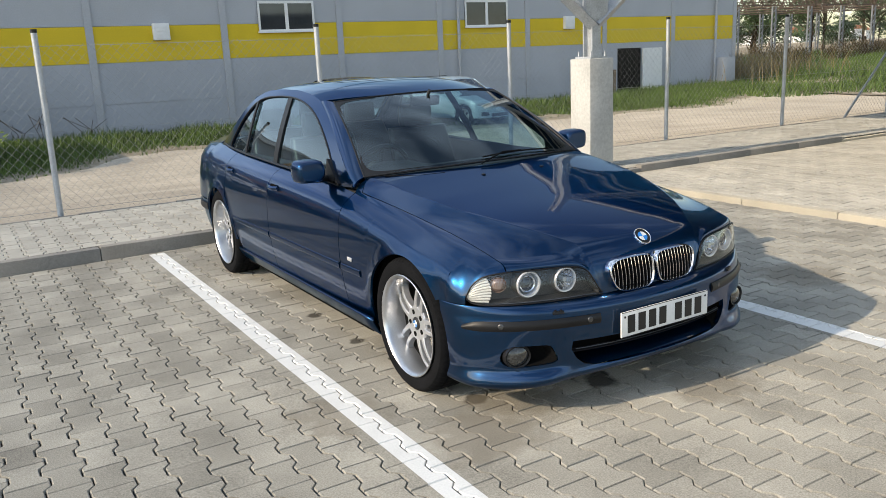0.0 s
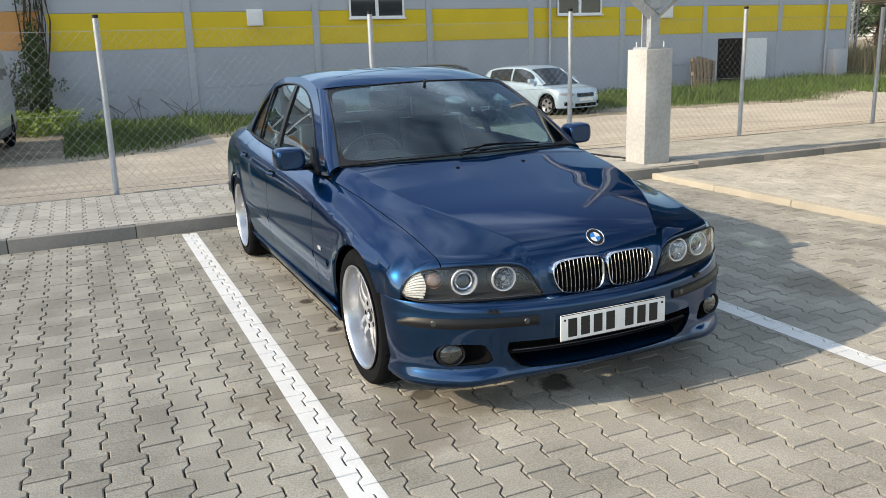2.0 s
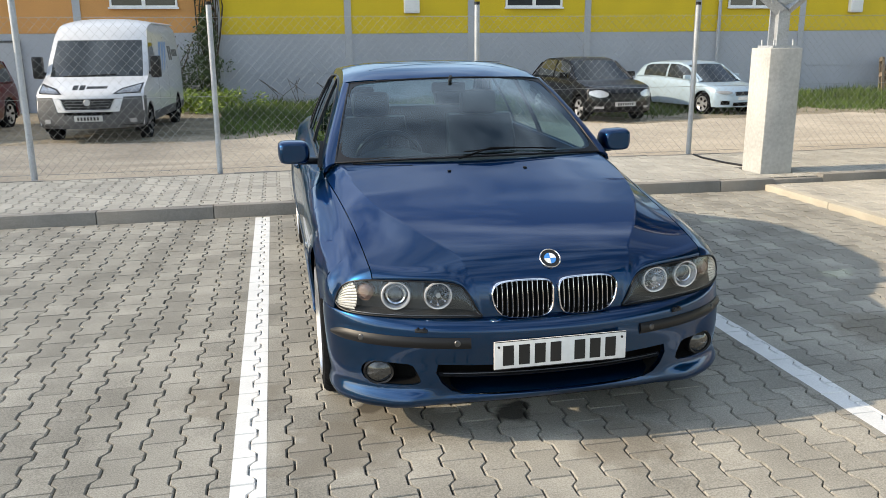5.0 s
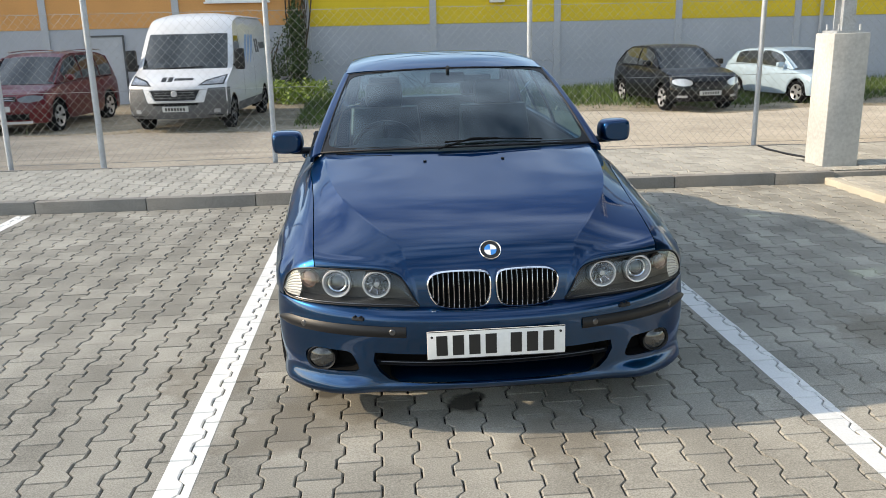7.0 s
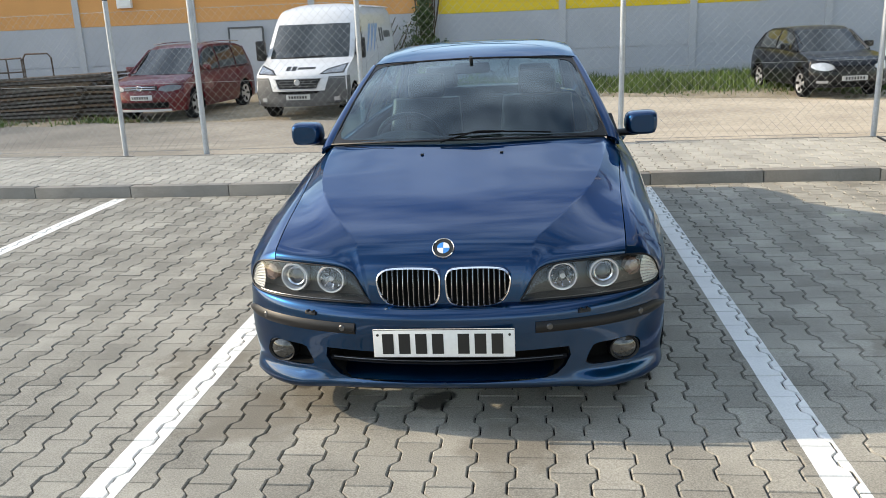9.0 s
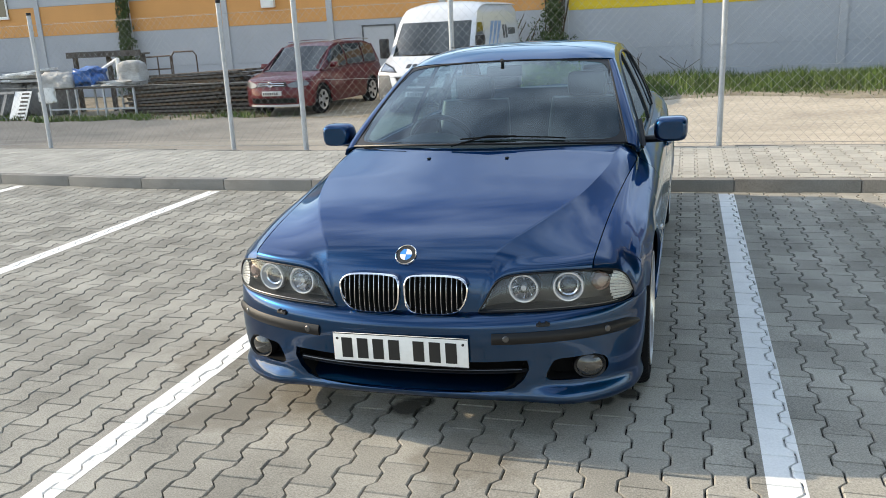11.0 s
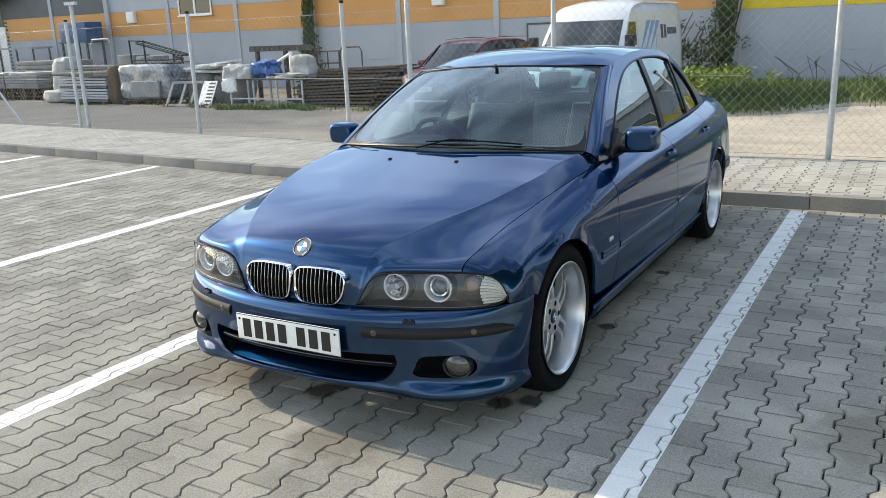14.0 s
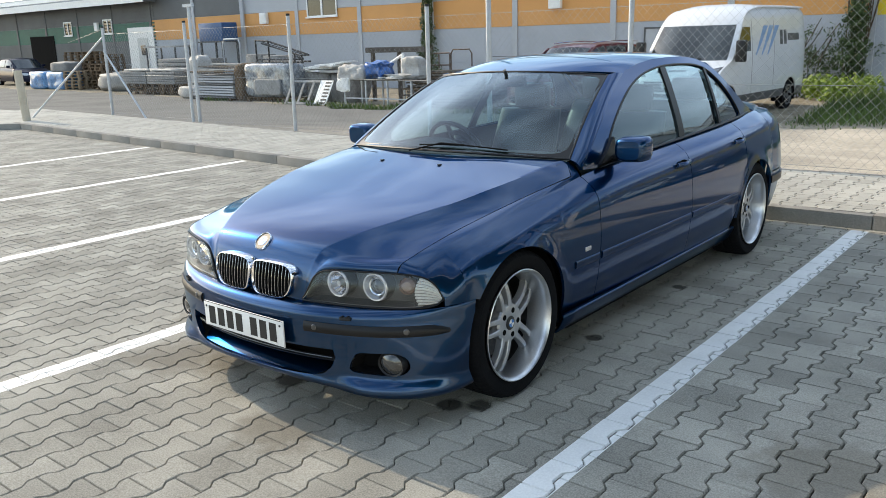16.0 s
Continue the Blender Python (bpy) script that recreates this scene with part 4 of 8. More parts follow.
gap = 0.0025
for sx in (-1, 1):
    def wing_low(u):
        return max(arch_low(u, 0.205), bumper_line(u) if u < -0.30 else 0)
    cols = [u for u in arch_cols(0.0, -0.352, FEND_END - gap)]
    strip = lambda u: min(edge_x(u), hood_line(u) + 0.0040)
    sheet("front_wing", flank(sx, wing_low, strip), cols, VS + TS)
    # nose corner of the wing, from the lamp's end to the arch
    wc = [hood_line(-0.352) + 0.0040 + (edge_x(-0.352) - hood_line(-0.352) - 0.0040) * t for t in lin(0, 1, 9)]
    back = [Vector((x, -0.352, hood_z(x, -0.352))) for x in wc] + [Vector((side_x(-0.352, z) + crease(-0.352, z), -0.352, z)) for z in lin(z_edge(-0.352), 0.517, 9)[1:]]
    front = [face_at(x, lamp_top(x) + 0.002, 0.002) for x in lin(0.678, 0.813, 11)] + [face_at(0.815 + 0.002 * t, 0.550 + (0.517 - 0.550) * t, 0.002) for t in lin(0, 1, 7)[1:]]
    def shut_edge(w):
        # along the hood's side edge from the lamp to the arch
        p = [Vector(hood_pt(1, b)) for b in lin(0, 0.52, 53)]
        u = p[0].y + (-0.352 - p[0].y) * w
        k = max(1, min(52, sum(1 for q in p if q.y < u)))
        f = (u - p[k - 1].y) / max(1e-6, p[k].y - p[k - 1].y)
        return p[k - 1].lerp(p[k], max(0.0, min(1.0, f))) + Vector((0.004, 0, 0))
    SE = {w: shut_edge(w) for w in lin(0, 1, 14)}
    def wing_at(i, u):
        if i < 9:
            xi = hood_line(u) + 0.0040
            x = xi + (edge_x(u) - xi) * i / 8
            return Vector((x, u, hood_z(x, u)))
        z = z_edge(u) + (0.517 - z_edge(u)) * (i - 8) / 8
        return Vector((side_x(u, z) + crease(u, z), u, z))
    def run(i, w):
        p, q = front[i], back[i]
        d = (q - p).length
        t1 = (wing_at(i, -0.332) - wing_at(i, -0.352)).normalized() * d
        t0 = (q - p) * 0.7 + Vector((0.10 * min(1.0, i / 6), 0, 0.45 * max(0.0, 1 - i / 9))) * d
        return p * (1 - 3 * w * w + 2 * w ** 3) + q * (3 * w * w - 2 * w ** 3) + t0 * (w - 2 * w * w + w ** 3) + t1 * (w ** 3 - w * w)
    def corner(i, w):
        p = run(i, w) + (SE[w] - run(0, w)) * max(0.0, 1 - i / 9) ** 1.5
        return sx * p.x, p.y, p.z
    sheet("wing_corner", corner, list(range(17)), lin(0, 1, 14))
    fn = flank(sx, lambda u: 0.19)
    sheet("front_door", fn, lin(FEND_END + gap, DOOR_B - gap, 22), lin(0.10, 0.8, 14) + VS[14:])
    def rdoor_low(u):
        return 0.19 if u < WB_ - ARCH_R - 0.03 else 0.315 + math.sqrt(max(0.0, (ARCH_R + 0.03) ** 2 - (u - WB_) ** 2))
    sheet("rear_door", flank(sx, lambda u: max(0.255, rdoor_low(u))), lin(DOOR_B + gap, DOOR_R - gap, 24), VS)
    def q_low(u):
        if u < DOOR_R + 0.004:
            return 0.315 + math.sqrt(max(0, (ARCH_R + 0.034) ** 2 - (u - WB_) ** 2))
        return arch_low(u, 0.52 if u > WB_ + ARCH_R else 0.2)
    qc = sorted([DOOR_R + gap] + [WB_ + ARCH_R * math.sin(t) for t in lin(-0.62, math.pi / 2 - 0.02, 26)] + lin(WB_ + ARCH_R, 3.205, 5))
    sheet("rear_quarter", flank(sx, lambda u: arch_low(u, 0.52)), qc, VS)
    # arch lip of the rear quarter ahead of the wheel
    qa = [WB_ + (ARCH_R) * math.sin(t) for t in lin(-math.pi / 2 + 0.02, -0.62, 12)]
    def lip(u, v):
        r = ARCH_R + 0.027 * v
        th = math.asin(max(-1, min(1, (u - WB_) / ARCH_R)))
        uu, zz = WB_ + r * math.sin(th), 0.315 + r * math.cos(th)
        return sx * (side_x(uu, zz) + crease(uu, zz)), uu, zz
    sheet("arch_lip", lip, qa, lin(0, 1, 4))
    # sill with a stepped skirt
    sill = curve((0, 0.80), (0.06, 0.826), (0.12, 0.834), (0.80, 0.874), (0.90, 0.878), (0.97, 0.874), (1, 0.860))
    sheet("sill", lambda u, v: (sx * (sill(v) - 0.004), u, 0.160 + 0.105 * v), lin(ARCH_R + 0.004, WB_ - ARCH_R - 0.004, 20), [0, 0.06, 0.12, 0.3, 0.5, 0.7, 0.80, 0.86, 0.90, 0.94, 0.97, 1])
    # rub strip on the doors
    for a, b in ((ARCH_R + 0.09, FEND_END - 0.012), (FEND_END + 0.012, DOOR_B - 0.012), (DOOR_B + 0.012, WB_ - ARCH_R - 0.035)):
        prof = ((0, 0.001), (0.2, 0.006), (0.8, 0.006), (1, 0.001))
        V, F = grid(lambda u, v: (sx * (side_x(u, 0.462 + 0.038 * v) + 0.001 + curve(*prof)(v)), u, 0.462 + 0.038 * v), lin(a, b, 10), lin(0, 1, 7))
        thick(mesh_ob("rub_strip", V, F, M_BLUE, car, "blue side rub strip", out=CIN), 0.006)
    # door handles in dished recesses, painted near-black for the shade in them
    for hu in (1.61, 2.50):
        hz = z_edge(hu) - 0.110
        V, F = grid(lambda a, r: (sx * (side_x(hu, hz) + 0.0015 - 0.004 * (1 - r)), hu + r * 0.075 * math.cos(a), hz - 0.004 + r * 0.034 * math.sin(a)), lin(0, 2 * math.pi, 25), (0.05, 0.5, 1.0))
        mesh_ob("handle_recess", V, F, M_UNDER, car, out=CIN)
        V, F = grid(lambda u, v: (sx * (side_x(hu, hz) + 0.012 + 0.022 * math.sin(math.pi * max(0.08, min(0.92, (u - hu + 0.085) / 0.17))) - 0.010 * v * v), u, hz + 0.008 + 0.014 * v), lin(hu - 0.085, hu + 0.085, 13), lin(-1, 1, 5))
        thick(mesh_ob("door_handle", V, F, M_BLUE, car, "blue pull handle", out=CIN), 0.012)
    # side repeater
    bm = bmesh.new()
    box(bm, 0.508, 0.560, side_x(0.535, 0.54) - 0.002, side_x(0.535, 0.54) + 0.006, 0.530, 0.551, 0.005, Matrix(((0, sx, 0, 0), (1, 0, 0, 0), (0, 0, 1, 0), (0, 0, 0, 1))))
    part("side_repeater", bm, M_RING, car, "clear side repeater lamp")

# -- tail: boot lid, rear panel, bumper --
def boot_pt(a, b):
    xe = edge_x(3.2) - 0.004 - 0.15 * b ** 2
    u = (3.16 + 0.16 * (1 - a * a)) * (1 - b) + rear_u(a * xe, 0.925) * b
    return a * xe, u, z_edge(u) + 0.046 * (1 - a * a) + 0.012 * b ** 6 - 0.01 * abs(a) ** 6
sheet("boot_lid", boot_pt, lin(-1, 1, 21), lin(0, 1, 12))
sheet("rear_panel", lambda a, z: (side_x(3.2, z) * math.copysign(abs(math.sin(a)) ** 0.77, a), 3.2 + (rear_u(0, z) - 3.2) * math.cos(a) ** 0.77, z), lin(-math.pi / 2, math.pi / 2, 61), lin(0.53, 0.928, 10))
def deck_pt(a, w):
    """Shoulder between the boot lid and the tail's upper edge."""
    s, c = math.copysign(abs(math.sin(a)) ** 0.77, a), abs(math.cos(a)) ** 0.77
    x, u = side_x(3.2, 0.926) * s * (1 - w), 3.2 + (rear_u(0, 0.926) - 3.2) * c * (1 - w)
    full = z_edge(u) + 0.046 * (1 - min(1.0, x / edge_x(3.2)) ** 2) - 0.016
    return x, u, 0.926 + (full - 0.926) * min(1.0, w / 0.14) ** 0.6
sheet("boot_surround", deck_pt, lin(-math.pi / 2, math.pi / 2, 41), [0, 0.02, 0.05, 0.09, 0.14, 0.25, 0.4, 0.55])
sheet("rear_bumper", lambda a, z: ((side_x(3.2, z) - 0.004) * math.copysign(abs(math.sin(a)) ** 0.77, a), 3.19 + (rear_u(0, z) + 0.02 - 3.19) * math.cos(a) ** 0.77, z), lin(-math.pi / 2, math.pi / 2, 41), [0.25, 0.27, 0.3, 0.35, 0.4, 0.48, 0.515])
for sx in (-1, 1):
    V, F = grid(lambda x, z: (sx * x, rear_u(x, z) + 0.006, z), lin(0.46, 0.80, 14), lin(0.68, 0.83, 6))
    thick(mesh_ob("tail_lamp", V, F, mat("red lens", (0.3, 0.012, 0.012), 0.15, coat=1), car, out=CIN), 0.01)
    sheet("bumper_strip", lambda a, v: (sx * (side_x(3.2, 0.5) + 0.008) * math.sin(a) ** 0.77, 3.19 + (rear_u(0, 0.5) + 0.03 - 3.19) * math.cos(a) ** 0.77, 0.44 + 0.05 * v), lin(0.6, math.pi / 2, 14), lin(0, 1, 4), M_BLACKTRIM)

# -- inner dark shell, floor and wheel housings --
V, F = grid(lambda u, k: ((-1, -1, 1, 1)[k] * (0.62 if u > 3.12 else (0.56 if (abs(u) < 0.42 or abs(u - WB_) < 0.42) else 0.835)), u, (0.62, 0.17, 0.17, 0.62)[k]), sorted(lin(-0.40, 3.4, 40) + [0.419, 0.421, 2.409, 2.411, 3.119, 3.121]), [0, 1, 2, 3])
mesh_ob("floor_pan", V, F, M_UNDER, car, angle=10)
for sx in (-1, 1):
    for c in (0.0, WB_):
        V, F = grid(lambda t, w: (sx * (0.56 + (0.27 if abs(t) < 0.9 or (t < 0) == (c > 0) else 0.22) * w), c + (ARCH_R + 0.02) * math.sin(t), 0.315 + (ARCH_R + 0.02) * math.cos(t)), lin(-1.9, 1.9, 25), lin(0, 1, 3))
        mesh_ob("wheel_housing", V, F, M_UNDER, car)

# -- nose: bumper, lamps, kidneys --
SN = lin(-1, 1, 97)
def bump_pt(s, v):
    if v > 0.86:      # shelf that rolls back under lamps and kidneys
        t = (v - 0.86) / 0.14
        a, xb = nose(s, 0.468), nose(s, 0.52)[0] * 0.996
        c, w = 1 - math.cos(t * math.pi / 2), math.sin(t * math.pi / 2)
        yb = face_u(xb) + 0.004
        yb += (arch_end(0.505) - yb) * max(0.0, (abs(s) - 0.86) / 0.14) ** 2
        return a[0] + (xb - a[0]) * c, a[1] + (yb - a[1]) * c, 0.468 + (0.5145 - 0.468) * w
    z = curve((0, 0.170), (0.05, 0.174), (0.12, 0.190), (0.2, 0.212), (0.86, 0.468))(v)
    x, y, z = nose(s, z)
    # spoiler lip turned out at the foot
    g = 0.012 * math.exp(-((z - 0.185) / 0.02) ** 2)
    d = Vector((x / 0.87, (y + 0.335) * 1.6, 0)).normalized()
    k = min(1.0, max(0.0, (abs(x) - 0.44) / 0.10)) * min(1.0, max(0.0, (0.86 - abs(x)) / 0.08))
    g += 0.024 * k / (1 + math.exp((z - 0.228) / 0.006))
    # the foot rises in the middle and drops at the corners
    zz = z + (0.036 * max(0.0, 1 - (x / 0.60) ** 2) - 0.012 * min(1.0, abs(x) / 0.7) ** 4) * max(0.0, min(1.0, 1 - (z - 0.19) / 0.09))
    return x + d.x * g, y + d.y * g, zz
V, F = grid(bump_pt, SN, [0, 0.05, 0.09, 0.12, 0.16, 0.2] + lin(0.25, 0.86, 22) + lin(0.86, 1.0, 9)[1:])
bumper = mesh_ob("front_bumper", V, F, M_BLUE, car, "blue front bumper with deep air intakes", 35, CIN)


intake = [(0.0, 0.345), (0.3, 0.345), (0.440, 0.347), (0.470, 0.341), (0.463, 0.310), (0.447, 0.277), (0.420, 0.248), (0.380, 0.233), (0.3, 0.228), (0.0, 0.227)]
intake = intake + [(-x, z) for x, z in intake[-2:0:-1]]
fogh = [(0.733, 0.300), (0.720, 0.330), (0.682, 0.345), (0.61, 0.345), (0.556, 0.342), (0.538, 0.322), (0.520, 0.278), (0.540, 0.263), (0.62, 0.256), (0.690, 0.253), (0.724, 0.270)]
def drop_inside(ob, polys):
    """Open the mesh inside (x, z) outlines, with the rim cut exactly on the outline."""
    bm = bmesh.new()
    bm.from_mesh(ob.data)
    for poly in polys:
        n = len(poly)
        area = sum(poly[i][0] * poly[(i + 1) % n][1] - poly[(i + 1) % n][0] * poly[i][1] for i in range(n))
        for i in range(n):
            (xa, za), (xb, zb) = poly[i], poly[(i + 1) % n]
            no = Vector((zb - za, 0, -(xb - xa)))
            lo, hi = (min(xa, xb) - 0.05, min(za, zb) - 0.05), (max(xa, xb) + 0.05, max(za, zb) + 0.05)
            fs = [f for f in bm.faces if f.calc_center_median().y < -0.36 and lo[0] < f.calc_center_median().x < hi[0] and lo[1] < f.calc_center_median().z < hi[1]]
            gm = list({v for f in fs for v in f.verts} | {e for f in fs for e in f.edges}) + fs
            bmesh.ops.bisect_plane(bm, geom=gm, plane_co=(xa, 0, za), plane_no=no)
        def inside(x, z):
            c = False
            for i in range(n):
                (xa, za), (xb, zb) = poly[i], poly[(i + 1) % n]
                if (za > z) != (zb > z) and x < (xb - xa) * (z - za) / (zb - za) + xa:
                    c = not c
            return c
        kill = [f for f in bm.faces if f.calc_center_median().y < -0.36 and inside(f.calc_center_median().x, f.calc_center_median().z)]
        bmesh.ops.delete(bm, geom=kill, context="FACES")
    bm.to_mesh(ob.data)
    bm.free()
    ob.data.shade_smooth()
    ob.data.set_sharp_from_angle(angle=radians(35))


def smooth2(poly, n=40):
    return [(p.x, p.y) for p in loop([(x, z, 0) for x, z in poly], n)]


INT, FOG = smooth2(intake, 44), smooth2(fogh, 30)
drop_inside(bumper, [INT, FOG, [(-x, z) for x, z in FOG[::-1]]])
thick(bumper, 0.022)
# dark boxes behind the openings
def tub(name, poly, depth, material=None):
    n = len(poly)
    cx, cz = sum(p[0] for p in poly) / n, sum(p[1] for p in poly) / n
    V = [on_nose(x, z) + Vector((0, 0.010, 0)) for x, z in poly] + [on_nose(x, z) + Vector((0, depth, 0)) for x, z in [(cx + (x - cx) * 0.93, cz + (z - cz) * 0.9) for x, z in poly]]
    F = [(i, (i + 1) % n, n + (i + 1) % n, n + i) for i in range(n)] + [tuple(range(n, 2 * n))]
    mesh_ob(name, V, F, material or M_UNDER, car)
tub("intake_duct", INT, 0.10)
for sx in (-1, 1):
    poly = [(sx * x, z) for x, z in FOG]
    tub("fog_lamp_housing", poly, 0.07)
    c = on_nose(sx * 0.668, 0.299, 0.0)
    fl = lathe("fog_lamp", [(-0.002, 0.0), (-0.004, 0.025), (0.002, 0.046), (0.012, 0.05), (0.03, 0.05)], M_SILVER, car, "round fog lamp")
    fl.matrix_local = Matrix.Translation(c + Vector((0, 0.012, 0))) @ pose(0, 0, 0, 0, 0, 90 + sx * 12) @ Matrix.Diagonal((1, 1.05, 0.9, 1))
    lathe("lens", [(-0.014, 0.0), (-0.010, 0.028), (0.0, 0.047)], mat("fog lens", (0.05, 0.05, 0.048), 0.08, 0.3, var=0.2, fine=60, coat=1), fl)
    lathe("bezel", [(-0.004, 0.047), (-0.008, 0.054), (0.012, 0.058), (0.03, 0.056)], M_BLACKTRIM, fl)
# intake slats: a chrome-edged blue bar and fine mesh behind
V, F = grid(lambda x, v: tuple(on_nose(x, 0.300) + Vector((0, 0.020 + 0.014 * v, 0.010 * (v - 0.5)))), lin(-0.45, 0.45, 25), lin(0, 1, 3))
thick(mesh_ob("intake_bar", V, F, M_BLACKTRIM, car, "slim dark bar across the intake"), 0.008)
tube("intake_bar_edge", [tuple(on_nose(x, 0.306) + Vector((0, 0.016, 0))) for x in lin(-0.435, 0.435, 21)], 0.0018, M_GREYMETAL, car, "bright edge strip", 6)
V, F = grid(lambda x, v: tuple(on_nose(x, 0.226) + Vector((0, 0.008 + 0.075 * v, 0.004 + 0.050 * v * (1 - 0.4 * (x / 0.40) ** 2)))), lin(-0.40, 0.40, 25), lin(0, 1, 5))
thick(mesh_ob("intake_floor", V, F, M_BLUE, car, "blue sloping floor of the intake", out=(0, -0.7, -2)), 0.004)
# splitter under the lip
V, F = grid(lambda s, v: (nose(s, 0.16)[0] * (0.99 - 0.05 * v), nose(s, 0.16)[1] + 0.015 + 0.06 * v, 0.166 - 0.006 * v + 0.032 * max(0.0, 1 - (nose(s, 0.16)[0] / 0.60) ** 2)), lin(-0.8, 0.8, 41), lin(0, 1, 3))
thick(mesh_ob("under_lip", V, F, M_BLACKTRIM, car), 0.01)
# black strips with sensors
for sx in (-1, 1):
    def strip_pt(x, v):
        return tuple(on_nose(sx * x, 0.412 + 0.042 * (v if x < 0.78 else 0.15 + (v - 0.15) * (1 - 0.6 * ((x - 0.78) / 0.05) ** 2)), 0.002 + 0.008 * math.sin(math.pi * min(1, max(0, v * 0.9 + 0.05)))))
    V, F = grid(strip_pt, lin(0.335, 0.66, 14) + [0.70, 0.74, 0.78, 0.80, 0.815, 0.825, 0.83], lin(0, 1, 6))
    st = thick(mesh_ob("bumper_strip", V, F, M_BLACKTRIM, car, "black rubber bumper strip", out=CIN), 0.01)
    for x in (0.385, 0.725):
        c = on_nose(sx * x, 0.434, 0.009)
        s = lathe("parking_sensor", [(-0.003, 0.0), (-0.003, 0.009), (0.0, 0.0125), (0.008, 0.0125)], M_DISC, st, seg=16)
        s.matrix_local = Matrix.Translation(c) @ pose(0, 0, 0, 0, 0, 90 + sx * (15 if x < 0.5 else 38))
    # headlamp washer cover
    c = on_nose(sx * 0.513, 0.478, 0.004)
    bm = bmesh.new()
    box(bm, -0.024, 0.024, -0.006, 0.02, -0.008, 0.007, 0.004)
    w = part("washer_cover", bm, M_BLACKTRIM, car, "headlamp washer nozzle")
    w.matrix_local = Matrix.Translation(c) @ pose(0, 0, 0, -20, 0, sx * 22)
    bm = bmesh.new()
    for k in (-1, 1):
        rod(bm, (k * 0.012, -0.008, 0.004), (k * 0.012, 0.004, 0.008), 0.005, 8)
    part("nozzle", bm, M_BLACKTRIM, w)

# number plate with plain bars in place of its marks
plate = empty("number_plate", pose(0, -0.778, 0.391), "white front number plate with dark bars", "")
plate.parent = car
bm = bmesh.new()
box(bm, -0.26, 0.26, -0.004, 0.004, -0.0555, 0.0555, 0.003)
part("plate_board", bm, M_PLATE, plate)
bm = bmesh.new()
for z0, z1 in ((-0.0555, -0.0525), (0.0525, 0.0555)):
    box(bm, -0.258, 0.258, -0.0052, -0.0042, z0, z1)
part("plate_border", bm, M_BLACK, plate)
for i in range(7):
    x = -0.205 + i * 0.0615 + (0.033 if i > 3 else 0)
    boxed("mark_bar", (x - 0.021, x + 0.021, -0.0056, -0.0042, -0.040, 0.038), M_BLACK, plate, "plain dark bar", 0.0)
for x in (-0.242, 0.242):
    rods("screw", [((x, -0.0065, 0.034), (x, 0, 0.034))], 0.005, M_BLACK, plate, seg=10)

# twin headlamp units
M_RIB = mat("ivory ribbed lens", (0.54, 0.53, 0.49), 0.3, 0.0, var=0.12, fine=120, coat=0.6)
M_REFLECT = mat("satin reflector", (0.85, 0.86, 0.88), 0.16, 0.9, var=0.12, fine=90)
M_BEZEL = mat("graphite bezel", (0.034, 0.035, 0.037), 0.38, 0.0, var=0.12, fine=200)
M_PROJ = mat("projector glass", (0.05, 0.055, 0.065), 0.04, 0.2, coat=1)
M_BULB = mat("amber tinted bulb", (0.20, 0.13, 0.105), 0.2, coat=1)
LXS = [0.281, 0.284, 0.288, 0.293] + lin(0.30, 0.40, 15) + lin(0.42, 0.74, 18) + lin(0.75, 0.812, 12)
